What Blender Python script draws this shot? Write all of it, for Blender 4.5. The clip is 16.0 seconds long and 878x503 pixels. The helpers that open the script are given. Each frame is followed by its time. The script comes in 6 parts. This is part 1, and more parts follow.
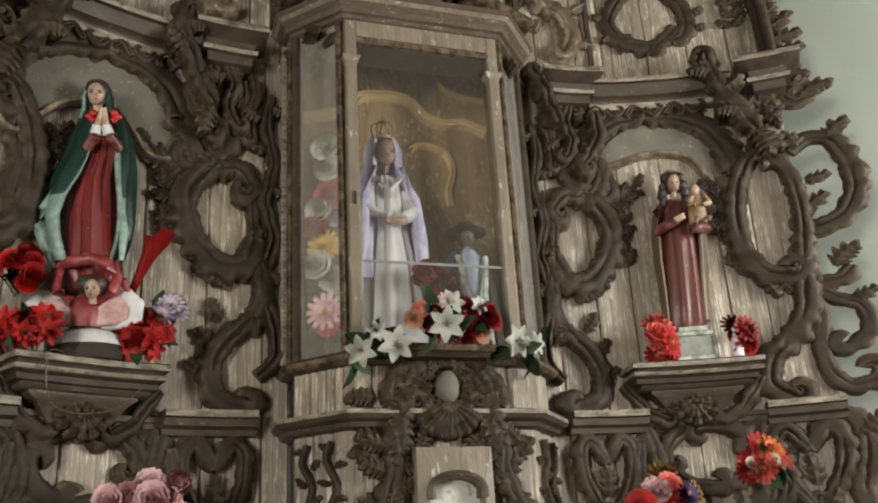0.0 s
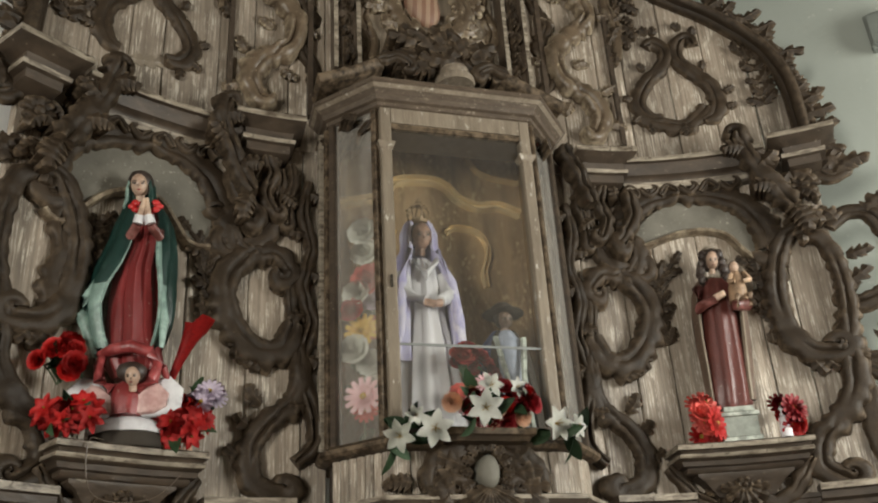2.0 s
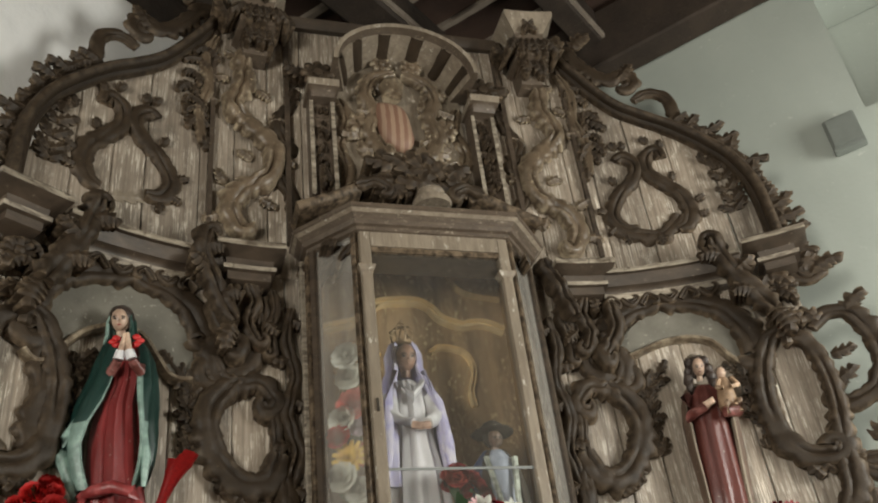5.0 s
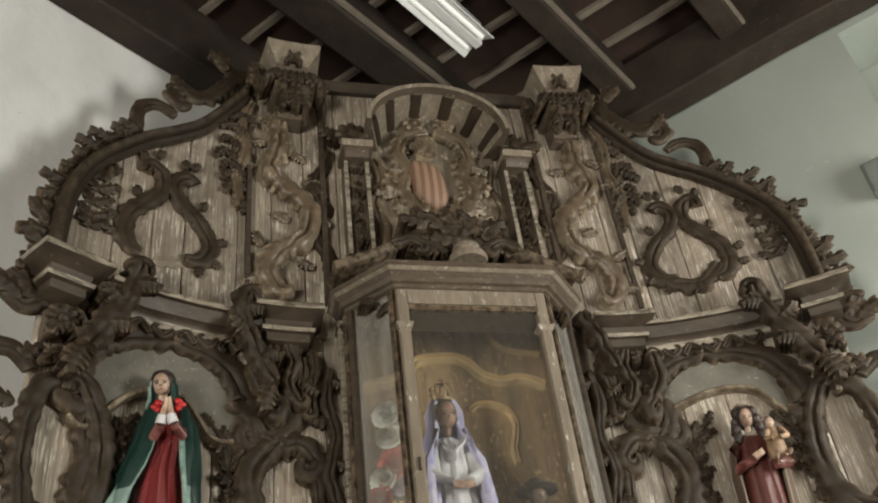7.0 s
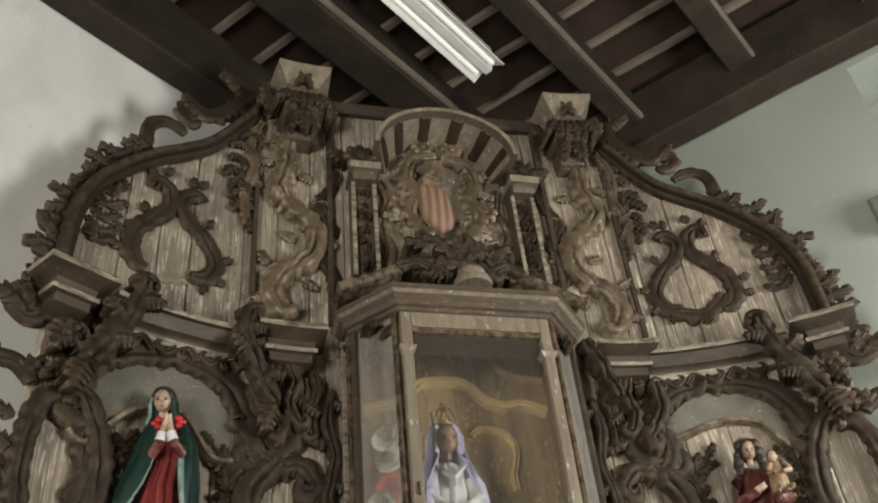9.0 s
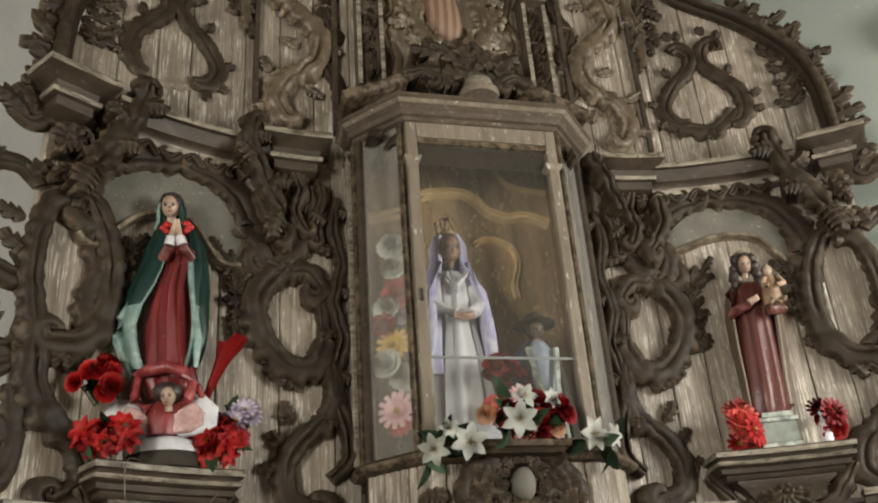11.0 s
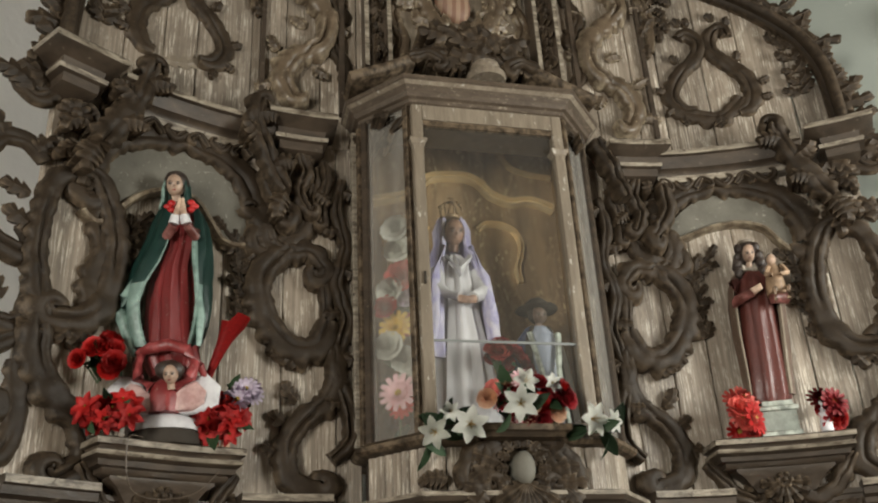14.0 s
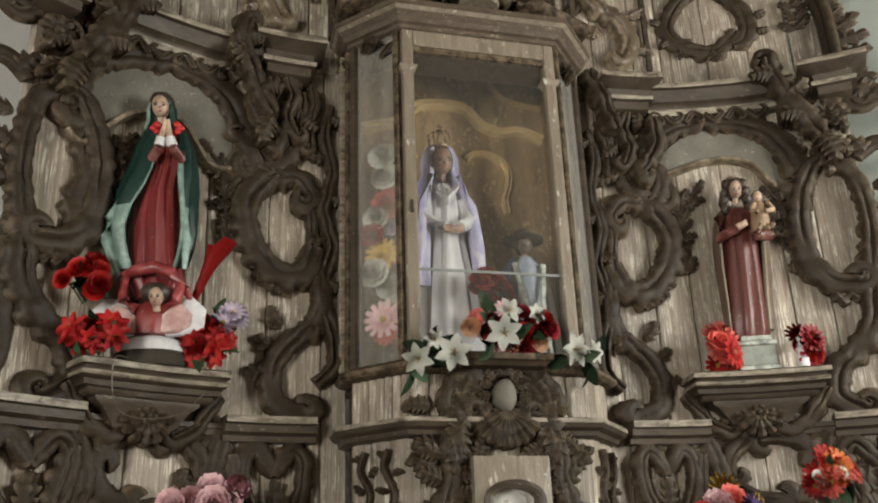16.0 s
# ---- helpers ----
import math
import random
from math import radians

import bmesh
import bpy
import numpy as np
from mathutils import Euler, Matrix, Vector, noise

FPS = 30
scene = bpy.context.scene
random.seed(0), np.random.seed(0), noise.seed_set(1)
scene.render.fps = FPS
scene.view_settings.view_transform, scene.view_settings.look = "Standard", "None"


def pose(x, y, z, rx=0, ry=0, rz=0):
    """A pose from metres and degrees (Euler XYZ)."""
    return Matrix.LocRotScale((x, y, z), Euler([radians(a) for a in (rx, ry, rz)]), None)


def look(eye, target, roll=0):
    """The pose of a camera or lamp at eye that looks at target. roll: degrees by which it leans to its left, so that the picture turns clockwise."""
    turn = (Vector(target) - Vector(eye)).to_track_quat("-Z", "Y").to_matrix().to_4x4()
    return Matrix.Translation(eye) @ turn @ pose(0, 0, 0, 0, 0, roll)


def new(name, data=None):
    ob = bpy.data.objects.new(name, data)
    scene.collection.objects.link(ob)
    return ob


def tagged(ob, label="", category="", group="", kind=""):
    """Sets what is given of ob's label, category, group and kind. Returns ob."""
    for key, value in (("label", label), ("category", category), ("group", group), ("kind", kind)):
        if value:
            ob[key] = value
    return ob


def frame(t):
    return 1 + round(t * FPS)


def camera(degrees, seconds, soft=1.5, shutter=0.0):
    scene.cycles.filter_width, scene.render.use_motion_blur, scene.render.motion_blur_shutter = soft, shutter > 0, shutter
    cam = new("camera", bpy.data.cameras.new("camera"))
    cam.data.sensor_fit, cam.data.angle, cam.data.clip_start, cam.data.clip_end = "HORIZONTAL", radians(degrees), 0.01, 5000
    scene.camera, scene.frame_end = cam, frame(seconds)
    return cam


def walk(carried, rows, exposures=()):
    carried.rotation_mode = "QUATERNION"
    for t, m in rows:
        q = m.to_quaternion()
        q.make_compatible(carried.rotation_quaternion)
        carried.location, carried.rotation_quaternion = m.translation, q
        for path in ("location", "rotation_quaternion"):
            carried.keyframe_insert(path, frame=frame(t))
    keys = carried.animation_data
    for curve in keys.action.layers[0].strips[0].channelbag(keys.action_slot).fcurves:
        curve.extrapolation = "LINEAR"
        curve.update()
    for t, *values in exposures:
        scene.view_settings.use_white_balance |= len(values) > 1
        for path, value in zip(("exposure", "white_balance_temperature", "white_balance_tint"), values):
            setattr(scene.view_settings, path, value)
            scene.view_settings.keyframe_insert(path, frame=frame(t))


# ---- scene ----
cam = camera(52.0, 16.0, soft=2.1)
PATH = [
    (0.0, pose(-1.02, -3.33, 1.65, 109.98, 0, -18.98) @ pose(0, 0, 0, 0, 0, -3.38)),
    (0.5, pose(-1.02, -3.33, 1.65, 110.84, 0, -19.11) @ pose(0, 0, 0, 0, 0, -3.85)),
    (1.0, pose(-1.02, -3.33, 1.65, 112.78, 0, -17.48) @ pose(0, 0, 0, 0, 0, -3.40)),
    (1.5, pose(-1.02, -3.33, 1.65, 114.20, 0, -16.84) @ pose(0, 0, 0, 0, 0, -3.41)),
    (2.0, pose(-1.02, -3.33, 1.65, 115.33, 0, -16.80) @ pose(0, 0, 0, 0, 0, -3.58)),
    (2.5, pose(-1.02, -3.33, 1.65, 115.77, 0, -17.21) @ pose(0, 0, 0, 0, 0, -4.01)),
    (3.0, pose(-1.02, -3.33, 1.65, 115.70, 0, -17.62) @ pose(0, 0, 0, 0, 0, -3.96)),
    (3.5, pose(-1.02, -3.33, 1.65, 116.68, 0, -18.36) @ pose(0, 0, 0, 0, 0, -3.95)),
    (4.0, pose(-1.02, -3.33, 1.65, 118.75, 0, -19.25) @ pose(0, 0, 0, 0, 0, -7.09)),
    (4.5, pose(-1.02, -3.33, 1.65, 120.69, 0, -19.55) @ pose(0, 0, 0, 0, 0, -6.13)),
    (5.0, pose(-1.02, -3.33, 1.65, 122.80, 0, -18.90) @ pose(0, 0, 0, 0, 0, -7.44)),
    (5.2, pose(-1.02, -3.33, 1.65, 123.29, 0, -17.78) @ pose(0, 0, 0, 0, 0, -7.38)),
    (7.3, pose(-1.02, -3.33, 1.65, 126.82, 0, -16.35) @ pose(0, 0, 0, 0, 0, -7.60)),
    (7.5, pose(-1.02, -3.33, 1.65, 126.04, 0, -15.99) @ pose(0, 0, 0, 0, 0, -7.01)),
    (8.0, pose(-1.02, -3.33, 1.65, 126.57, 0, -16.03) @ pose(0, 0, 0, 0, 0, -6.58)),
    (8.5, pose(-1.02, -3.33, 1.65, 127.90, 0, -15.91) @ pose(0, 0, 0, 0, 0, -6.63)),
    (9.0, pose(-1.02, -3.33, 1.65, 128.17, 0, -16.48) @ pose(0, 0, 0, 0, 0, -6.30)),
    (9.5, pose(-1.02, -3.33, 1.65, 126.20, 0, -17.51) @ pose(0, 0, 0, 0, 0, -5.95)),
    (10.0, pose(-1.02, -3.33, 1.65, 122.27, 0, -15.95) @ pose(0, 0, 0, 0, 0, -4.99)),
    (10.2, pose(-1.02, -3.33, 1.65, 120.32, 0, -15.21) @ pose(0, 0, 0, 0, 0, -5.17)),
    (12.3, pose(-1.02, -3.33, 1.65, 114.88, 0, -15.07) @ pose(0, 0, 0, 0, 0, -3.76)),
    (12.5, pose(-1.02, -3.33, 1.65, 114.84, 0, -14.88) @ pose(0, 0, 0, 0, 0, -3.36)),
    (13.0, pose(-1.02, -3.33, 1.65, 115.13, 0, -15.14) @ pose(0, 0, 0, 0, 0, -3.19)),
    (13.5, pose(-1.02, -3.33, 1.65, 115.50, 0, -14.41) @ pose(0, 0, 0, 0, 0, -3.39)),
    (14.0, pose(-1.02, -3.33, 1.65, 115.22, 0, -14.46) @ pose(0, 0, 0, 0, 0, -3.25)),
    (14.5, pose(-1.02, -3.33, 1.65, 114.74, 0, -14.38) @ pose(0, 0, 0, 0, 0, -3.65)),
    (15.0, pose(-1.02, -3.33, 1.65, 113.45, 0, -14.12) @ pose(0, 0, 0, 0, 0, -2.54)),
    (15.5, pose(-1.02, -3.33, 1.65, 111.83, 0, -14.55) @ pose(0, 0, 0, 0, 0, -3.08)),
    (16.0, pose(-1.02, -3.33, 1.65, 110.67, 0, -15.14) @ pose(0, 0, 0, 0, 0, -2.16)),
]
walk(cam, PATH, ((0.0, -0.12, 6620, 6), (16.0, -0.12, 6620, 6)))

# ---- daylight ----
world = bpy.data.worlds.new("sky")
scene.world = world
world.use_nodes = True
sky = world.node_tree.nodes.new("ShaderNodeTexSky")
sky.sky_type, sky.sun_disc = "NISHITA", False
sky.sun_elevation, sky.sun_rotation = radians(40), radians(120)
world.node_tree.nodes["Background"].inputs["Strength"].default_value = 0.05
world.node_tree.links.new(sky.outputs[0], world.node_tree.nodes["Background"].inputs["Color"])


def area(name, eye, target, w, h, watts, colour):
    lamp = bpy.data.lights.new(name, "AREA")
    lamp.shape, lamp.size, lamp.size_y, lamp.energy, lamp.color = "RECTANGLE", w, h, watts, colour
    ob = new(name, lamp)
    ob.matrix_world = look(eye, target)
    return ob


# room plan: a corner behind the altarpiece and two long walls that run out from it
CORNER = Vector((0.466, 1.545))
DIR_L = Vector((-0.797, -0.605))
DIR_R = Vector((0.6545, -0.756))
LEN_L, LEN_R, WALL_H = 9.5, 5.0, 5.95
END_R = CORNER + DIR_R * LEN_R
END_L = CORNER + DIR_L * LEN_L


def on_plan(a, b, z):
    q = CORNER + DIR_L * a + DIR_R * b
    return Vector((q.x, q.y, z))


# skylight entering the tall side window; the back lamp is added frontal fill
area("window_light", on_plan(0.9, LEN_R - 0.02, 3.0), on_plan(0.9, 0, 3.0), 1.1, 1.9, 155, (1.0, 0.98, 0.94))
area("front_fill_light", on_plan(LEN_L - 0.12, 3.3, 2.2), on_plan(0, 2.4, 2.6), 1.3, 2.3, 345, (1.0, 0.96, 0.9))


# ---- materials ----
def mat(name, c1, c2, rough=0.7, grain=(8, 8, 8), grit=(60, 60, 60), c3=None, wear=0.62, bump=0.3, dist=0.004, metal=0.0,
        per_object=0.0, coat=0.0, trans=0.0, spec=0.4, big=1.2, stain=0.35, edge=None, edge_from=0.52, soft=0.15):
    """Two-tone surface: c1/c2 by grain, blotches at a larger scale, c3 where the paint is worn."""
    m = bpy.data.materials.new(name)
    m.use_nodes = True
    nt = m.node_tree
    N, L = nt.nodes, nt.links
    bs = N["Principled BSDF"]
    tc = N.new("ShaderNodeTexCoord")

    def noise_at(scale, detail=5.0, rough_=0.6):
        mp = N.new("ShaderNodeMapping")
        mp.inputs["Scale"].default_value = scale
        L.new(tc.outputs["Object"], mp.inputs["Vector"])
        nz = N.new("ShaderNodeTexNoise")
        nz.inputs["Scale"].default_value, nz.inputs["Detail"].default_value, nz.inputs["Roughness"].default_value = 1.0, detail, rough_
        L.new(mp.outputs[0], nz.inputs["Vector"])
        return nz.outputs["Fac"]

    def ramp(fac, lo, hi):
        r = N.new("ShaderNodeMapRange")
        r.inputs["From Min"].default_value, r.inputs["From Max"].default_value = lo, hi
        L.new(fac, r.inputs["Value"])
        return r.outputs[0]

    def mix(fac, a, b, kind="MIX"):
        x = N.new("ShaderNodeMix")
        x.data_type, x.blend_type = "RGBA", kind
        for sock, v in ((x.inputs[0], fac), (x.inputs[6], a), (x.inputs[7], b)):
            if isinstance(v, (tuple, list)):
                sock.default_value = (*v, 1)
            elif isinstance(v, float):
                sock.default_value = v
            else:
                L.new(v, sock)
        return x.outputs[2]

    g = noise_at(grain)
    f = noise_at(grit, 3.0)
    col = mix(ramp(g, 0.5 - soft, 0.5 + soft), c1, c2)
    blot = noise_at((big, big, big * 0.6), 4.0)
    dark = tuple(v * (1 - stain) for v in c1)
    col = mix(ramp(blot, 0.5, 0.72), col, dark)
    if c3:
        w = N.new("ShaderNodeMath")
        w.operation = "MULTIPLY"
        L.new(ramp(f, wear, wear + 0.06), w.inputs[0])
        L.new(ramp(noise_at((big * 4, big * 4, big * 3), 3.0), 0.42, 0.6), w.inputs[1])
        col = mix(w.outputs[0], col, c3)
    if edge:
        ge = N.new("ShaderNodeNewGeometry")
        ew = N.new("ShaderNodeMath")
        ew.operation = "MULTIPLY"
        L.new(ramp(ge.outputs["Pointiness"], edge_from, edge_from + 0.09), ew.inputs[0])
        L.new(ramp(noise_at((26, 26, 26), 4.0), 0.40, 0.62), ew.inputs[1])
        col = mix(ew.outputs[0], col, edge)
    if per_object:
        oi = N.new("ShaderNodeObjectInfo")
        hv = N.new("ShaderNodeHueSaturation")
        v = N.new("ShaderNodeMapRange")
        v.inputs["To Min"].default_value, v.inputs["To Max"].default_value = 1 - per_object, 1 + per_object
        L.new(oi.outputs["Random"], v.inputs["Value"])
        L.new(v.outputs[0], hv.inputs["Value"])
        L.new(col, hv.inputs["Color"])
        col = hv.outputs[0]
    L.new(col, bs.inputs["Base Color"])
    rr = N.new("ShaderNodeMapRange")
    rr.inputs["To Min"].default_value, rr.inputs["To Max"].default_value = max(rough - 0.12, 0.03), min(rough + 0.12, 1)
    L.new(f, rr.inputs["Value"])
    L.new(rr.outputs[0], bs.inputs["Roughness"])
    bs.inputs["Metallic"].default_value = metal
    bs.inputs["Specular IOR Level"].default_value = spec
    bs.inputs["Coat Weight"].default_value = coat
    bs.inputs["Transmission Weight"].default_value = trans
    if bump:
        add = N.new("ShaderNodeMath")
        add.operation = "ADD"
        L.new(g, add.inputs[0])
        L.new(f, add.inputs[1])
        b = N.new("ShaderNodeBump")
        b.inputs["Strength"].default_value, b.inputs["Distance"].default_value = bump, dist
        L.new(add.outputs[0], b.inputs["Height"])
        L.new(b.outputs[0], bs.inputs["Normal"])
    return m


BOARD = mat("weathered_board", (0.40, 0.335, 0.265), (0.19, 0.15, 0.112), 0.46, (70, 70, 1.3), (150, 150, 7), (0.60, 0.54, 0.45), 0.52, 0.7, 0.005,
            per_object=0.22, big=4.5, stain=0.62, soft=0.2, spec=0.5)
CARVED = mat("dark_carved_wood", (0.050, 0.034, 0.0205), (0.024, 0.0162, 0.0098), 0.56, (12, 12, 12), (90, 90, 90), (0.12, 0.088, 0.058), 0.66, 0.45, 0.004,
             per_object=0.18, big=6.0, stain=0.35, spec=0.3, edge=(0.17, 0.125, 0.082), soft=0.2)
CASEWOOD = mat("worn_brown_case_wood", (0.135, 0.102, 0.074), (0.075, 0.055, 0.039), 0.42, (20, 20, 60), (60, 60, 120), (0.30, 0.25, 0.19), 0.6, 0.35, 0.003, big=5.0,
               stain=0.4, spec=0.55, soft=0.2)
# for walls out of view, kept dark so that less light bounces back
OCHRE = mat("unseen_dark_ochre_wall", (0.24, 0.205, 0.155), (0.19, 0.165, 0.125), 0.7, (2, 2, 2), (30, 30, 30), big=1.0)
FADED = mat("faded_gilt_carving", (0.165, 0.12, 0.078), (0.07, 0.049, 0.031), 0.42, (9, 9, 7), (50, 50, 50), (0.42, 0.34, 0.23), 0.62, 0.4, 0.004,
            per_object=0.15, big=5.0, spec=0.5, edge=(0.48, 0.40, 0.28))
TRIM = mat("painted_trim", (0.078, 0.056, 0.038), (0.04, 0.0285, 0.0195), 0.5, (9, 9, 24), (30, 30, 60), (0.2, 0.165, 0.12), 0.64, 0.5, 0.004, per_object=0.15,
           big=4.0, spec=0.55)
CHIPPED = mat("chipped_pale_edge", (0.42, 0.365, 0.285), (0.09, 0.068, 0.048), 0.45, (14, 14, 60), (40, 40, 40), (0.08, 0.06, 0.042), 0.58, 0.5, 0.003, big=5.0)
PALE = mat("pale_peeling_paint", (0.30, 0.25, 0.19), (0.19, 0.153, 0.113), 0.42, (30, 30, 4), (60, 60, 20), (0.52, 0.48, 0.41), 0.60, 0.6, 0.004, big=5.0, stain=0.3)
NICHE = mat("grey_green_niche_paint", (0.19, 0.178, 0.145), (0.14, 0.13, 0.105), 0.65, (10, 10, 10), (60, 60, 60), (0.34, 0.32, 0.27), 0.62, 0.3, big=3.0)
DARK = mat("dark_recess", (0.05, 0.04, 0.03), (0.035, 0.028, 0.02), 0.8, big=2.0)
PLASTER_L = mat("limewashed_wall", (0.90, 0.90, 0.88), (0.74, 0.74, 0.72), 0.42, (1.4, 1.4, 0.7), (24, 24, 24), (0.55, 0.54, 0.51), 0.72, 0.25, 0.01, big=0.8,
                stain=0.4)
PLASTER_R = mat("pale_green_wall", (0.40, 0.43, 0.385), (0.345, 0.375, 0.335), 0.6, (1.4, 1.4, 1.0), (24, 24, 24), (0.5, 0.52, 0.47), 0.66, 0.2, 0.01, big=0.8,
                stain=0.12)
ROOFWOOD = mat("dark_roof_timber", (0.042, 0.029, 0.020), (0.021, 0.0145, 0.010), 0.75, (5, 5, 5), (40, 40, 40), (0.07, 0.054, 0.04), 0.62, 0.5, 0.008,
               per_object=0.15, big=1.5)
LATH = mat("pale_lath", (0.24, 0.2, 0.16), (0.16, 0.13, 0.1), 0.75, (6, 6, 6), (40, 40, 40), big=2.0)
CEILBOARD = mat("red_brown_ceiling", (0.055, 0.031, 0.021), (0.034, 0.019, 0.013), 0.8, (3, 3, 3), (30, 30, 30), big=1.5)
# unseen floor, its colour lowered to weaken the light bounced upwards
FLOOR = mat("unseen_dark_floor", (0.14, 0.095, 0.07), (0.10, 0.07, 0.055), 0.6, (3, 3, 3), (40, 40, 40), big=1.0)
GOLD = mat("gilded_panel", (0.42, 0.29, 0.16), (0.24, 0.16, 0.09), 0.38, (14, 14, 2), (60, 60, 30), (0.55, 0.43, 0.24), 0.55, 0.5, 0.004, metal=0.25, big=4.0)
# gilding lightened so that its base colour carries the mouldings' glints
GILT = mat("glint_toned_gilding", (1.0, 0.83, 0.52), (0.8, 0.62, 0.34), 0.22, (12, 12, 12), (60, 60, 60), metal=0.45, bump=0.5, big=7.0)
METAL = mat("white_enamel", (0.8, 0.8, 0.78), (0.72, 0.72, 0.7), 0.35, (6, 6, 6), (40, 40, 40), bump=0.05)



# ---- building tools ----
BOW = 0.34


def bend(x, d, z):
    """A point on the bowed front: x along it, d out of it towards the nave, z up."""
    q = max(abs(x) - 0.6, 0.0)
    sg = 1 if x > 0 else -1
    s = -2 * BOW * q * sg
    k = 1 / math.sqrt(1 + s * s)
    return (x + s * k * d, -BOW * q * q - k * d, z)


class Shape:
    """Vertices and faces gathered in flat (x, d, z) coordinates."""

    def __init__(self):
        self.v, self.f, self.m, self.cuts = [], [], [], []

    def begin(self, name):
        """The next faces are a piece of their own."""
        self.cuts.append((name, len(self.v), len(self.f)))

    def pieces(self, whole):
        cuts = self.cuts or [(whole, 0, 0)]
        cuts = [(cuts[0][0], 0, 0)] + cuts[1:]
        for i, (name, v0, f0) in enumerate(cuts):
            v1, f1 = (cuts[i + 1][1], cuts[i + 1][2]) if i + 1 < len(cuts) else (len(self.v), len(self.f))
            o = Shape()
            o.v, o.m = self.v[v0:v1], self.m[f0:f1]
            o.f = [tuple(k - v0 for k in f) for f in self.f[f0:f1]]
            yield name, o

    def grid(self, rows, close_u=False, close_v=False, m=0, caps=False, mu=(), mv=()):
        base, nu, nv = len(self.v), len(rows), len(rows[0])
        for r in rows:
            self.v.extend(r)
        for i in range(nu if close_u else nu - 1):
            for j in range(nv if close_v else nv - 1):
                a, b = i, (i + 1) % nu
                c, e = j, (j + 1) % nv
                self.f.append((base + a * nv + c, base + a * nv + e, base + b * nv + e, base + b * nv + c))
                self.m.append(1 if i in mu or j in mv else m)
        if caps:
            self.f.append(tuple(base + j for j in range(nv))[::-1])
            self.f.append(tuple(base + (nu - 1) * nv + j for j in range(nv)))
            self.m += [m, m]
        return self

    def box(self, x0, x1, d0, d1, z0, z1, m=0, n=1, taper=0.0):
        rows = []
        for i in range(n + 1):
            x = x0 + (x1 - x0) * i / n
            rows.append([(x, d0, z0), (x, d1 - taper, z0), (x, d1, z1), (x, d0, z1)])
        return self.grid(rows, close_v=True, m=m, caps=True)

    def sweep(self, pts, prof, m=0, closed=False, mv=()):
        """prof: (across, out) closed outline swept along the (x, z) path."""
        rows = []
        n = len(pts)
        for i, (x, z) in enumerate(pts):
            x0, z0 = pts[(i - 1) % n] if closed else pts[max(i - 1, 0)]
            x1, z1 = pts[(i + 1) % n] if closed else pts[min(i + 1, n - 1)]
            h = math.hypot(x1 - x0, z1 - z0) or 1
            tx, tz = (x1 - x0) / h, (z1 - z0) / h
            rows.append([(x - tz * u, d, z + tx * u) for u, d in prof])
        return self.grid(rows, close_u=closed, close_v=True, m=m, caps=not closed, mv=mv)

    def lathe(self, c, prof, n=16, m=0, sx=1.0, sy=1.0, a0=0.0, fold=0.0, nf=9, ph=0.0):
        """prof: (radius, height); c: (x, d, z)."""
        rows = []
        for r, h in prof:
            ring = []
            for j in range(n):
                t = a0 + 2 * math.pi * j / n
                k = r * (1 + fold * math.sin(nf * t + ph + 2.5 * h))
                ring.append((c[0] + k * sx * math.cos(t), c[1] + k * sy * math.sin(t), c[2] + h))
            rows.append(ring)
        return self.grid(rows, close_v=True, m=m, caps=True)

    def ball(self, c, r, m=0, n=10, sq=(1, 1, 1)):
        prof = [(max(math.sin(math.pi * i / 7), 0.02) * r, -math.cos(math.pi * i / 7) * r * sq[2]) for i in range(8)]
        return self.lathe(c, prof, n, m, sq[0], sq[1])

    def tube(self, pts, radii, n=8, m=0):
        """A round limb through 3D points."""
        rows = []
        for i, q in enumerate(pts):
            a, b = Vector(pts[max(i - 1, 0)]), Vector(pts[min(i + 1, len(pts) - 1)])
            t = (b - a).normalized()
            u = t.orthogonal().normalized() if abs(t.z) < 0.95 else Vector((1, 0, 0))
            u = (u - t * u.dot(t)).normalized()
            w = t.cross(u)
            r = radii[i] if isinstance(radii, (list, tuple)) else radii
            rows.append([tuple(Vector(q) + (u * math.cos(2 * math.pi * j / n) + w * math.sin(2 * math.pi * j / n)) * r) for j in range(n)])
        return self.grid(rows, close_v=True, m=m, caps=True)

    def jitter(self, amount, scale=18.0, seed=0.0):
        self.v = [tuple(Vector(p) + noise.noise_vector(Vector(p) * scale + Vector((seed, 0, 0))) * amount) for p in self.v]
        return self

    def mirrored(self):
        o = Shape()
        o.v = [(-x, d, z) for x, d, z in self.v]
        o.f = [f[::-1] for f in self.f]
        o.m, o.cuts = list(self.m), list(self.cuts)
        return o

    def stack(self, x0, x1, levels, m=0, n=5, mu=()):
        """One moulded block: levels of (inset, depth, z) from the bottom up."""
        rows = []
        for inset, d, z in levels:
            xs = [x0 + inset + (x1 - x0 - 2 * inset) * i / n for i in range(n + 1)]
            rows.append([(x, d, z) for x in xs] + [(x, -0.005, z) for x in reversed(xs)])
        return self.grid(rows, close_v=True, m=m, caps=True, mu=mu)


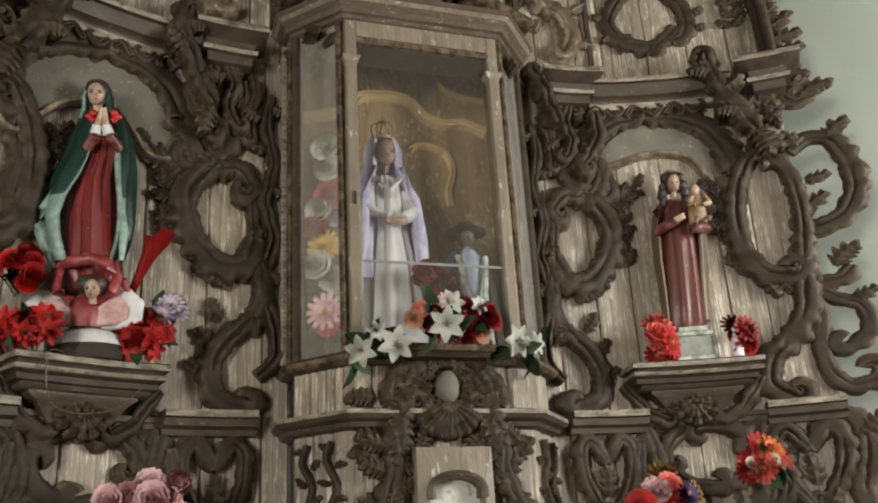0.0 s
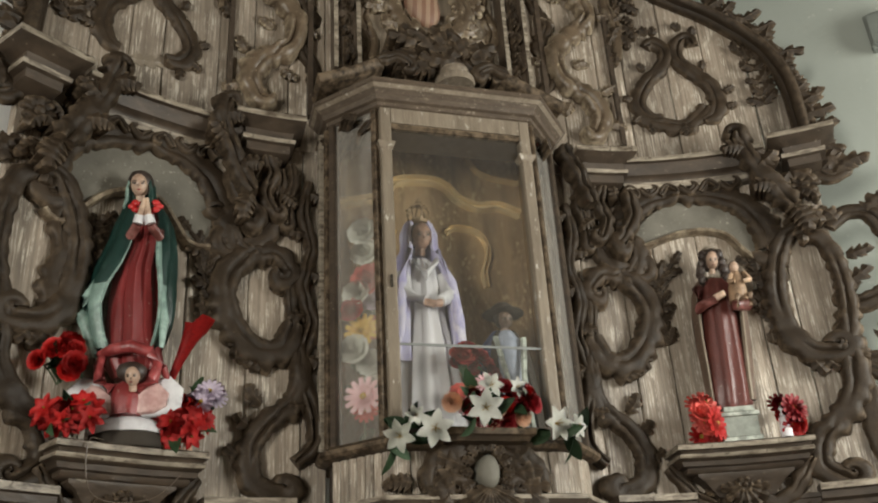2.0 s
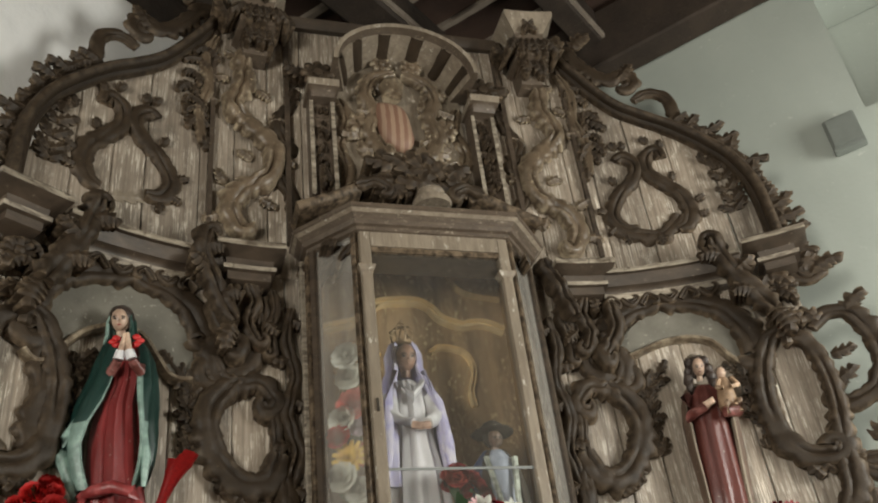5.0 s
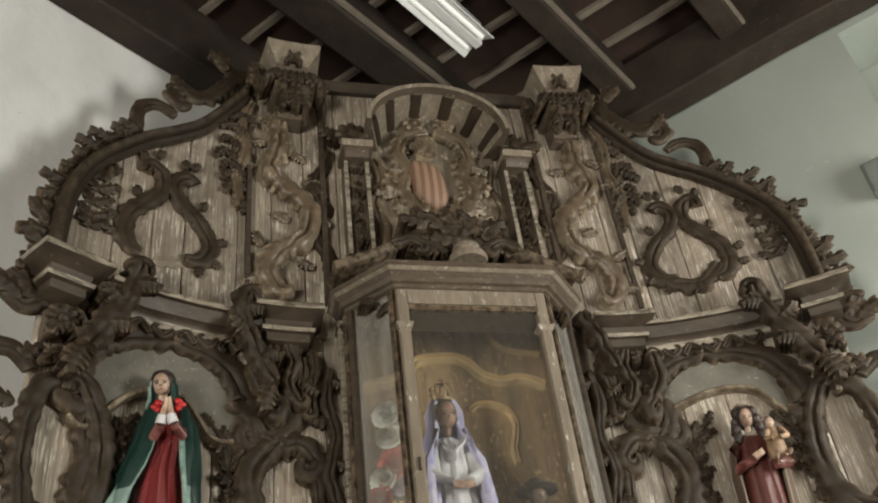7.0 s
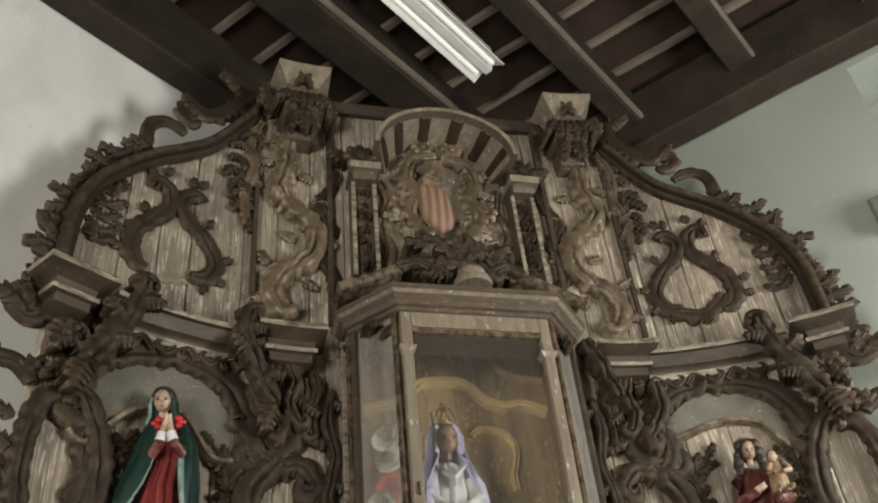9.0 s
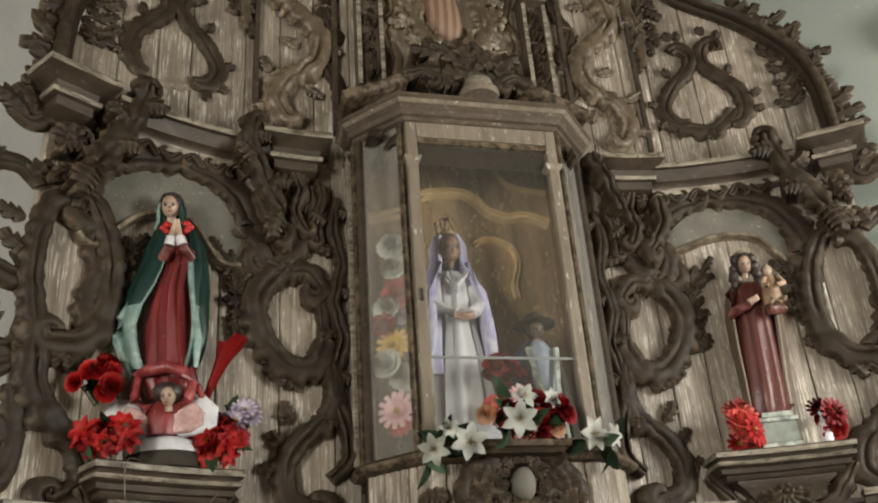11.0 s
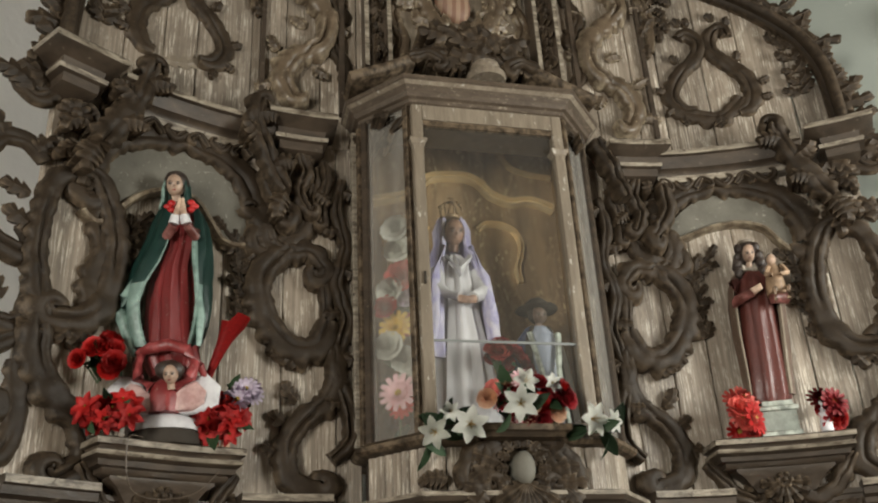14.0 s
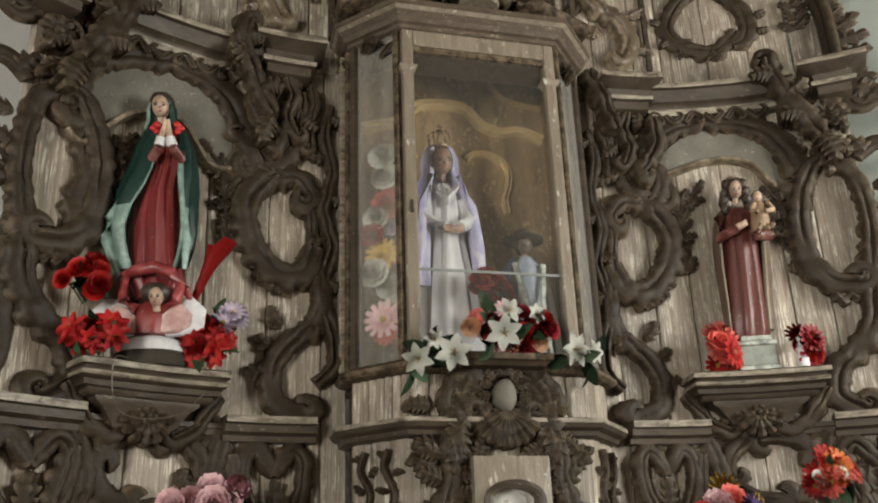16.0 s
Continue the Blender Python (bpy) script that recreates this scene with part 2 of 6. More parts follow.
def part(name, shape, mats, parent=None, label="", bent=True, smooth=True, origin=None):
    me = bpy.data.meshes.new(name)
    vs = [bend(*p) for p in shape.v] if bent else [(p[0], -p[1], p[2]) for p in shape.v]
    me.from_pydata(vs, [], shape.f)
    mats = mats if isinstance(mats, (list, tuple)) else [mats]
    for m in mats:
        me.materials.append(m)
    me.polygons.foreach_set("material_index", [min(i, len(mats) - 1) for i in shape.m])
    bm = bmesh.new()
    bm.from_mesh(me)
    bmesh.ops.recalc_face_normals(bm, faces=bm.faces[:])
    bm.to_mesh(me)
    bm.free()
    me.polygons.foreach_set("use_smooth", [smooth] * len(me.polygons))
    if smooth:
        me.set_sharp_from_angle(angle=radians(48))
    ob = new(name, me)
    if parent:
        ob.parent = parent
        ob.matrix_parent_inverse = parent.matrix_world.inverted()
    if label:
        ob["label"] = label
    return ob


def thing(name, at, label, category, group="", kind=""):
    e = new(name)
    e.empty_display_size = 0.1
    e.location = at
    bpy.context.view_layer.update()
    return tagged(e, label, category, group, kind)


def curve(ctrl, n=10):
    """A smooth line through a few control points."""
    out = []
    for i in range(len(ctrl) - 1):
        p0, p1, p2, p3 = ctrl[max(i - 1, 0)], ctrl[i], ctrl[i + 1], ctrl[min(i + 2, len(ctrl) - 1)]
        for k in range(n):
            t = k / n
            out.append(tuple(0.5 * (2 * b + (c - a) * t + (2 * a - 5 * b + 4 * c - e) * t * t + (3 * b - a - 3 * c + e) * t ** 3)
                             for a, b, c, e in zip(p0, p1, p2, p3)))
    out.append(tuple(ctrl[-1]))
    return out


def curled(pts, sign, r, turns=1.2):
    """Winds the end of a line into a volute."""
    (x0, z0), (x1, z1) = pts[-2], pts[-1]
    h = math.atan2(z1 - z0, x1 - x0)
    x, z = x1, z1
    n = int(18 * turns)
    for i in range(n):
        rad = r * (1 - 0.75 * i / n)
        h += sign * 2 * math.pi / 18
        st = 2 * math.pi * rad / 18
        x, z = x + st * math.cos(h), z + st * math.sin(h)
        pts.append((x, z))
    return pts


def even(pts, step):
    """The same line with points at even steps."""
    out, left = [pts[0]], step
    for (xa, za), (xb, zb) in zip(pts, pts[1:]):
        h, at = math.hypot(xb - xa, zb - za), 0.0
        while h - at > left:
            at += left
            left = step
            out.append((xa + (xb - xa) * at / h, za + (zb - za) * at / h))
        left -= h - at
    return out + [pts[-1]]


def scroll(sh, pts, w0, w1, relief, lobes=0.35, pitch=0.045, d0=0.0, m=0):
    """A carved band with a hollow back and two rounded rims; lobed on its outer edge; w0 to w1 half wide."""
    sh.begin("scroll")
    pts = even(pts, 0.009)
    n, run, rows, relief = len(pts), 0.0, [], relief * 0.52
    for i, (x, z) in enumerate(pts):
        xa, za = pts[max(i - 1, 0)]
        xb, zb = pts[min(i + 1, n - 1)]
        xe, ze = pts[max(i - 7, 0)]
        xf, zf = pts[min(i + 7, n - 1)]
        if i:
            run += math.hypot(x - xa, z - za)
        h = math.hypot(xb - xa, zb - za) or 1
        tx, tz = (xb - xa) / h, (zb - za) / h
        bow = ((x - xe) * (zf - z) - (z - ze) * (xf - x)) / 0.0007
        bow = max(-1.0, min(1.0, bow))
        t = i / (n - 1)
        w = (w0 + (w1 - w0) * t) * (0.66 + 0.34 * min(1, 9 * t, 7 * (1 - t) + 0.3)) * (1 + 0.1 * noise.noise(Vector((x * 9, z * 9, w0 * 70))))
        f = (run / (pitch * 1.25) + 0.7 * noise.noise(Vector((x * 8, z * 8, 2.0)))) % 1.0
        tooth = math.sin(math.pi * f) ** 0.7 * (0.55 + 0.45 * f)
        gate = min(max(0.7 + 1.5 * noise.noise(Vector((x * 7, z * 7, 4.0))), 0.1), 1.2)
        split = min(max(0.22 + 0.5 * noise.noise(Vector((x * 5, z * 5, 6.0))), 0.0), 0.45)
        row = []
        for j in range(13):
            u = -1 + j / 6
            side = 1 if u > 0 else -1
            outer = 0.5 - 0.5 * side * bow
            e = 1 + abs(u) ** 3 * (min(lobes * 1.9, 0.95) * gate * (0.3 + 0.7 * outer) * (tooth - 0.35) + 0.16 * noise.noise(Vector((x * 40 + 3 * side, z * 40, w0 * 90))))
            rim = 1 - split * math.exp(-((u - 0.18 * bow) / 0.15) ** 2)
            vein = 1 - 0.16 * gate * outer * abs(u) * (1 - tooth)
            hgt = relief * max(1 - abs(u) ** 4, 0) ** 0.5 * rim * vein * (1 + 0.3 * noise.noise(Vector((x * 14, z * 14, 9.0))))
            row.append((x - tz * u * w * e, d0 + hgt, z + tx * u * w * e))
        row += [(x - tz * w * 0.7, d0 - 0.012, z + tx * w * 0.7), (x + tz * w * 0.7, d0 - 0.012, z - tx * w * 0.7)]
        rows.append(row)
    return sh.grid(rows, close_v=True, m=m, caps=True)


def leaf(sh, x, z, ang, length, width, d0=0.0, lift=0.03, lobes=3.5, m=0, hook=0.5, own=True):
    """An acanthus leaf that grows from (x, z) at ang degrees: pointed lobes, veins, its tip turned over."""
    if own:
        sh.begin("leaf")
    length *= 0.95
    width *= 1.0
    lift *= 0.36
    a = radians(ang)
    rows = []
    nb = max(int(lobes) + 1, 3)
    nu = nb * 4
    px, pz = x, z
    for i in range(nu + 1):
        s = i / nu
        aa = a + hook * s * s * 1.3
        if i:
            px, pz = px + math.cos(aa) * length / nu, pz + math.sin(aa) * length / nu
        f = (s * nb) % 1.0 if i < nu else 1.0
        tooth = (f / 0.7 if f < 0.7 else (1 - f) / 0.3) ** 0.8
        env = math.sin(math.pi * min(s * 0.78 + 0.16, 1)) ** 0.6 * (1 - 0.25 * s)
        w = width * env * (0.45 + 0.68 * tooth) + 0.0015
        back = 0.25 * width * tooth
        nx, nz = -math.sin(aa), math.cos(aa)
        tx, tz = math.cos(aa), math.sin(aa)
        up = d0 + lift * math.sin(math.pi * min(s * 0.72 + 0.14, 1)) * 1.2 + lift * 0.5 * s ** 4
        row = []
        for j in range(7):
            u = -1 + j / 3
            vein = 0.025 * width * (tooth - 0.5) * (1 - abs(u))
            hgt = up - lift * 0.55 * abs(u) ** 1.5 + vein + (0.004 if j == 3 else 0)
            row.append((px + nx * u * w + tx * back * abs(u), max(hgt, d0 * 0.3), pz + nz * u * w + tz * back * abs(u)))
        row += [(px + nx * w * 0.6, d0 * 0.3 - 0.012, pz + nz * w * 0.6), (px - nx * w * 0.6, d0 * 0.3 - 0.012, pz - nz * w * 0.6)]
        rows.append(row)
    return sh.grid(rows, close_v=True, m=m, caps=True)


def spray(sh, pts, size, rng, d0=0.01, lift=0.035, every=2, spread=55, m=0):
    """Leaves set on both sides of a line."""
    gone = 1.0
    for i in range(len(pts) - 1):
        (x, z), (x1, z1) = pts[i], pts[i + 1]
        gone += math.hypot(x1 - x, z1 - z)
        if gone < size * 0.64:
            continue
        gone = 0.0
        h = math.degrees(math.atan2(z1 - z, x1 - x))
        for sgn in (1, -1):
            k = size * rng.uniform(0.75, 1.2)
            leaf(sh, x, z, h + sgn * (spread + rng.uniform(-14, 14)), k, k * 0.34, d0 * rng.uniform(0.6, 1.5), lift * rng.uniform(0.7, 1.3), 2.5, m,
                 -sgn * rng.uniform(0.2, 0.9))
    (x, z), (x1, z1) = pts[-2], pts[-1]
    leaf(sh, x1, z1, math.degrees(math.atan2(z1 - z, x1 - x)), size, size * 0.34, d0, lift, 2.5, m, 0.2)
    return sh


def rosette(sh, x, z, r, d0, n=8, m=0, lift=0.016):
    """A carved flower with lobed petals round a button."""
    sh.begin("rosette")
    rows = []
    for k, h in ((1.0, -0.6), (1.0, 0.2), (0.92, 0.75), (0.7, 1.0), (0.45, 0.55), (0.3, 0.5), (0.27, 1.1), (0.15, 1.35), (0.02, 1.4)):
        ring = []
        for j in range(6 * n):
            t = 2 * math.pi * j / (6 * n)
            lobe = abs(math.cos(n * t / 2)) ** 0.6
            q = r * k * (1 if k < 0.4 else 0.66 + 0.34 * lobe)
            ring.append((x + q * math.cos(t), d0 + lift * h * (1 if k < 0.4 else 0.55 + 0.45 * lobe), z + q * math.sin(t)))
        rows.append(ring)
    return sh.grid(rows, close_v=True, m=m, caps=True)


def arc(cx, cz, rx, rz, a0, a1, n=20):
    return [(cx + rx * math.cos(radians(a0 + (a1 - a0) * i / n)), cz + rz * math.sin(radians(a0 + (a1 - a0) * i / n))) for i in range(n + 1)]


def carving(name, sh, m, parent, label="", bent=True):
    """The first piece is the part, the others hang from it."""
    root = None
    for piece, o in sh.pieces(name):
        if root is None:
            root = part(name, o, m, parent, label, bent)
        else:
            part(piece, o, m, root, "", bent)
    return root



# ---- the room ----
def slab(name, a, b, thick, z0, z1, m, holes=(), outward=1):
    """A wall from plan point a to b, with openings (from, to, z0, z1) through it."""
    d = (b - a)
    length = d.length
    t = d.normalized()
    nrm = Vector((t.y, -t.x)) * outward * thick
    cuts = sorted({0.0, length, *[h[0] for h in holes], *[h[1] for h in holes]})
    zs = sorted({z0, z1, *[h[2] for h in holes], *[h[3] for h in holes]})
    bm = bmesh.new()
    for i in range(len(cuts) - 1):
        for k in range(len(zs) - 1):
            mu, mz = (cuts[i] + cuts[i + 1]) / 2, (zs[k] + zs[k + 1]) / 2
            if any(h[0] < mu < h[1] and h[2] < mz < h[3] for h in holes):
                continue
            vs = []
            for off in (Vector((0, 0)), nrm):
                for u, zz in ((cuts[i], zs[k]), (cuts[i + 1], zs[k]), (cuts[i + 1], zs[k + 1]), (cuts[i], zs[k + 1])):
                    q = a + t * u + off
                    vs.append(bm.verts.new((q.x, q.y, zz)))
            for f in ((0, 1, 2, 3), (7, 6, 5, 4), (0, 4, 5, 1), (1, 5, 6, 2), (2, 6, 7, 3), (3, 7, 4, 0)):
                bm.faces.new([vs[n] for n in f])
    bmesh.ops.remove_doubles(bm, verts=bm.verts[:], dist=0.0005)
    bmesh.ops.recalc_face_normals(bm, faces=bm.faces[:])
    me = bpy.data.meshes.new(name)
    bm.to_mesh(me)
    bm.free()
    me.materials.append(m)
    return new(name, me)


FAR = END_R + DIR_L * LEN_L
tagged(slab("wall_left", CORNER, END_L, 0.4, 0, WALL_H, PLASTER_L), "white limewashed plaster wall with grey damp stains", "wall", kind="structure")
tagged(slab("wall_right", CORNER, END_R, 0.4, 0, WALL_H, PLASTER_R, [(2.84, 3.9, 4.55, 5.45)], outward=-1), "pale green painted plaster wall", "wall", kind="structure")
# two added walls out of view close the room and hold down the fill
tagged(slab("wall_window", END_R, FAR, 0.4, 0, WALL_H, OCHRE, [(0.3, 1.5, 2.0, 4.0)], outward=-1), "unseen dark ochre wall with a tall window opening", "wall", kind="structure")
tagged(slab("wall_back", END_L, FAR, 0.4, 0, WALL_H, OCHRE, [(2.6, 4.0, 0.0, 3.4)]), "unseen dark ochre wall with an added opening for the fill lamp", "wall", kind="structure")


def sheet(name, z0, z1, m, grow=0.4):
    c = [on_plan(-grow, -grow, 0), on_plan(LEN_L + grow, -grow, 0), on_plan(LEN_L + grow, LEN_R + grow, 0), on_plan(-grow, LEN_R + grow, 0)]
    me = bpy.data.meshes.new(name)
    me.from_pydata([(p.x, p.y, z) for z in (z0, z1) for p in c], [], [(3, 2, 1, 0), (4, 5, 6, 7), (0, 1, 5, 4), (1, 2, 6, 5), (2, 3, 7, 6), (3, 0, 4, 7)])
    me.materials.append(m)
    return new(name, me)


tagged(sheet("floor", -0.2, 0.0, FLOOR), "dark reddish floor out of view", "floor", kind="structure")


def timber(bm, a, b, w, h, z):
    """A squared timber with its underside at z, slightly uneven."""
    t = (b - a).normalized()
    s = Vector((-t.y, t.x)) * w / 2
    rings = []
    n = 10
    for i in range(n + 1):
        q = a + (b - a) * i / n
        k = 0.008 * math.sin(i * 2.3 + a.x * 7)
        rings.append([bm.verts.new((q.x + sx * s.x, q.y + sx * s.y, zz + k)) for sx, zz in ((-1, z + 0.012), (-0.86, z), (0.86, z), (1, z + 0.012), (1, z + h), (-1, z + h))])
    for r0, r1 in zip(rings, rings[1:]):
        for j in range(6):
            bm.faces.new((r0[j], r0[(j + 1) % 6], r1[(j + 1) % 6], r1[j]))
    bm.faces.new(rings[0])
    bm.faces.new(rings[-1][::-1])


def timber_object(name, a, b, w, h, z, m, label):
    bm = bmesh.new()
    timber(bm, a, b, w, h, z)
    bmesh.ops.recalc_face_normals(bm, faces=bm.faces[:])
    me = bpy.data.meshes.new(name)
    bm.to_mesh(me)
    bm.free()
    me.materials.append(m)
    return tagged(new(name, me), label, "beam", "roof timbers", kind="structure")


def p2(a, b):
    q = CORNER + DIR_L * a + DIR_R * b
    return Vector((q.x, q.y))


# ceiling: boards and the pale laths below them, one mesh
ceil_bm = bmesh.new()
corners = [on_plan(-0.4, -0.4, 0), on_plan(LEN_L + 0.4, -0.4, 0), on_plan(LEN_L + 0.4, LEN_R + 0.4, 0), on_plan(-0.4, LEN_R + 0.4, 0)]
lo = [ceil_bm.verts.new((c.x, c.y, 5.98)) for c in corners]
hi = [ceil_bm.verts.new((c.x, c.y, 6.1)) for c in corners]
ceil_bm.faces.new(lo[::-1])
ceil_bm.faces.new(hi)
for i in range(4):
    ceil_bm.faces.new((lo[i], lo[(i + 1) % 4], hi[(i + 1) % 4], hi[i]))
n_board = len(ceil_bm.faces)
for i in range(30):
    a = 0.088 + i * 0.3055
    timber(ceil_bm, p2(a, 0), p2(a, LEN_R), 0.04, 0.04, 5.94)
ceil_bm.faces.ensure_lookup_table()
for f in ceil_bm.faces[n_board:]:
    f.material_index = 1
bmesh.ops.recalc_face_normals(ceil_bm, faces=ceil_bm.faces[:])
ceil_me = bpy.data.meshes.new("ceiling")
ceil_bm.to_mesh(ceil_me)
ceil_bm.free()
ceil_me.materials.append(CEILBOARD)
ceil_me.materials.append(LATH)
tagged(new("ceiling", ceil_me), "dark red-brown boarded ceiling with pale cross laths", "ceiling", kind="structure")
timber_object("wall_plate", p2(0, 0.09), p2(LEN_L, 0.09), 0.18, 0.42, 5.5, ROOFWOOD, "dark wall plate beam on the white wall")
timber_object("wall_plate", p2(0.1, 0.1), p2(0.1, LEN_R), 0.2, 0.42, 5.5, ROOFWOOD, "dark wall plate beam on the green wall")
for b, w in ((0.76, 0.25), (1.62, 0.15), (2.36, 0.15), (3.15, 0.17), (4.0, 0.17)):
    timber_object("ceiling_beam", p2(0.2, b), p2(LEN_L, b), w, 0.26, 5.67, ROOFWOOD, "dark heavy squared ceiling beam")
    strip = timber_object("beam_fillet", p2(0.2, b + w / 2 + 0.012), p2(LEN_L, b + w / 2 + 0.012), 0.022, 0.04, 5.69, LATH, "thin pale fillet along the beam")

# twin-tube batten lamp between the beams
lamp = thing("batten_lamp", on_plan(1.75, 1.21, 5.74), "white enamelled twin-tube batten lamp on the ceiling", "lamp")
TUBE = bpy.data.materials.new("lamp_tube")
TUBE.use_nodes = True
tb = TUBE.node_tree.nodes["Principled BSDF"]
tb.inputs["Base Color"].default_value, tb.inputs["Roughness"].default_value = (0.85, 0.85, 0.82, 1), 0.2
tb.inputs["Emission Color"].default_value, tb.inputs["Emission Strength"].default_value = (1.0, 0.98, 0.93, 1), 0.35


def along_lamp(name, prof, m, a0=1.1, a1=2.4):
    rows = []
    for a in (a0, a1):
        rows.append([(*p2(a, 1.21 + u), z) for u, z in prof])
    me = bpy.data.meshes.new(name)
    n = len(prof)
    me.from_pydata([v for r in rows for v in r], [], [(i, (i + 1) % n, n + (i + 1) % n, n + i) for i in range(n)] + [tuple(range(n))[::-1], tuple(range(n, 2 * n))])
    me.materials.append(m)
    ob = new(name, me)
    ob.parent = lamp
    ob.matrix_parent_inverse = lamp.matrix_world.inverted()
    return ob


along_lamp("reflector", [(-0.11, 5.735), (-0.105, 5.73), (-0.04, 5.775), (0.04, 5.775), (0.105, 5.73), (0.11, 5.735), (0.045, 5.8), (0.045, 5.93), (-0.045, 5.93), (-0.045, 5.8)], METAL)
along_lamp("spine", [(-0.022, 5.742), (0.022, 5.742), (0.028, 5.776), (-0.028, 5.776)], METAL)
for u in (-0.055, 0.055):
    along_lamp("tube", [(u + 0.014 * math.cos(k * math.pi / 5), 5.748 + 0.014 * math.sin(k * math.pi / 5)) for k in range(10)], TUBE, 1.14, 2.36)


# blind recess high in the green wall, and a small grey box below its corner
def wall_box(name, u0, u1, o0, o1, z0, z1, m, bevel=0.0):
    bm = bmesh.new()
    nrm = Vector((DIR_R.y, -DIR_R.x))
    vs = []
    for z in (z0, z1):
        for u, o in ((u0, o0), (u1, o0), (u1, o1), (u0, o1)):
            q = CORNER + DIR_R * u + nrm * o
            vs.append(bm.verts.new((q.x, q.y, z)))
    for f in ((3, 2, 1, 0), (4, 5, 6, 7), (0, 1, 5, 4), (1, 2, 6, 5), (2, 3, 7, 6), (3, 0, 4, 7)):
        bm.faces.new([vs[i] for i in f])
    if bevel:
        bmesh.ops.bevel(bm, geom=bm.edges[:], offset=bevel, segments=2, affect="EDGES")
    bmesh.ops.recalc_face_normals(bm, faces=bm.faces[:])
    me = bpy.data.meshes.new(name)
    bm.to_mesh(me)
    bm.free()
    me.materials.append(m)
    return new(name, me)


tagged(wall_box("wall_recess", 2.7, 4.05, -0.6, -0.405, 4.4, 5.6, PLASTER_R), "shaded back of a recess in the green wall", "wall", kind="structure")
BOXGREY = mat("grey_plastic", (0.19, 0.205, 0.185), (0.16, 0.175, 0.155), 0.6)
blot_box = thing("loudspeaker", on_plan(-0.05, 2.7, 4.33), "small grey box fixed to the green wall", "loudspeaker")
for nm, dims, m in (("cabinet", (2.62, 2.78, 0.005, 0.07, 4.33, 4.53), BOXGREY), ("grille", (2.635, 2.765, 0.071, 0.078, 4.345, 4.515), BOXGREY)):
    ob = wall_box(nm, *dims, m, 0.006 if nm == "cabinet" else 0.003)
    ob.parent = blot_box
    ob.matrix_parent_inverse = blot_box.matrix_world.inverted()



# ---- the altarpiece ----
altar = thing("altarpiece", (0, 0, 0), "tall bowed baroque altarpiece of grey weathered boards with dark carved scrolls", "altarpiece")
TOP = [(0.0, 5.3), (0.62, 5.3), (0.9, 5.22), (0.955, 5.16), (1.14, 4.88), (1.27, 4.76), (1.40, 4.64), (1.52, 4.48), (1.6, 4.34), (1.65, 4.15), (1.665, 3.9)]


def outline(x):
    """Height of the boards' upper edge."""
    x = abs(x)
    for (x0, z0), (x1, z1) in zip(TOP, TOP[1:]):
        if x <= x1:
            return z0 + (z1 - z0) * (x - x0) / max(x1 - x0, 1e-6)
    return 3.9


def both(name, build, m, label="", seed=1, shift=0.0, left=None):
    """One carving on each side of the axis; left: (drop, narrowing) of the one on the negative side."""
    for sgn in (1, -1):
        sh = Shape()
        build(sh, random.Random(seed + (0 if sgn > 0 else 50)))
        sh.jitter(0.002 if sh.cuts else 0.0012, 30 if sh.cuts else 9, seed * 1.7 + sgn)
        if shift:
            sh.v = [(x - sgn * shift, d, z) for x, d, z in sh.v]
        if left and sgn < 0:
            sh.v = [(1.48 - (1.48 - x) * left[1], d, z - left[0]) for x, d, z in sh.v]
        carving(name, sh if sgn > 0 else sh.mirrored(), m, altar, label)


MOULD = [(-0.035, -0.01), (-0.035, 0.03), (-0.025, 0.05), (-0.01, 0.055), (-0.004, 0.085), (0.015, 0.1), (0.03, 0.1), (0.042, 0.085), (0.045, 0.06), (0.045, -0.01)]
# crown moulding along the curved shoulders
both("crown_moulding", lambda s, r: s.sweep(curve([(0.90, 5.26), (0.955, 5.14), (1.14, 4.85), (1.27, 4.72), (1.40, 4.605), (1.53, 4.44), (1.605, 4.3), (1.65, 4.13), (1.66, 3.95), (1.66, 3.8)]), [(u * 0.8, d * 0.8) for u, d in MOULD]),
     CARVED, "dark curved crown moulding")


def line(x0, x1, z, n=14):
    return [(x0 + (x1 - x0) * i / n, z) for i in range(n + 1)]


CORN = [(-0.085, -0.01), (-0.085, 0.05), (-0.08, 0.052), (-0.08, 0.06), (-0.05, 0.065), (-0.035, 0.075), (-0.03, 0.1), (0.0, 0.115), (0.02, 0.12), (0.022, 0.14), (0.045, 0.14), (0.045, -0.01)]
both("cornice", lambda s, r: s.sweep(line(0.88, 1.5, 3.715), CORN, 0, False, (3, 9)), [TRIM, CHIPPED], "worn grey-brown stepped cornice with chipped pale edges")


def capital(x0, x1, z0):
    """A stepped capital block that stands proud of the cornice."""
    def go(s, r):
        s.stack(x0 + 0.06, x1 - 0.06, [(0.012, 0.1, z0 - 0.085), (0.0, 0.115, z0 - 0.08), (0.0, 0.118, z0 - 0.045), (-0.02, 0.135, z0 - 0.04), (-0.022, 0.138, z0 - 0.022), (-0.008, 0.125, z0 - 0.018),
                                         (-0.012, 0.13, z0 + 0.012), (-0.045, 0.165, z0 + 0.03), (-0.06, 0.182, z0 + 0.038), (-0.064, 0.19, z0 + 0.042), (-0.064, 0.19, z0 + 0.066), (-0.058, 0.185, z0 + 0.072)], 0, 5, (3, 9))
    return go


both("capital", capital(0.612, 0.925, 3.72), [TRIM, CHIPPED], "stepped wooden capital block")
both("capital", capital(1.52, 1.757, 3.705), [TRIM, CHIPPED], "stepped wooden capital block")
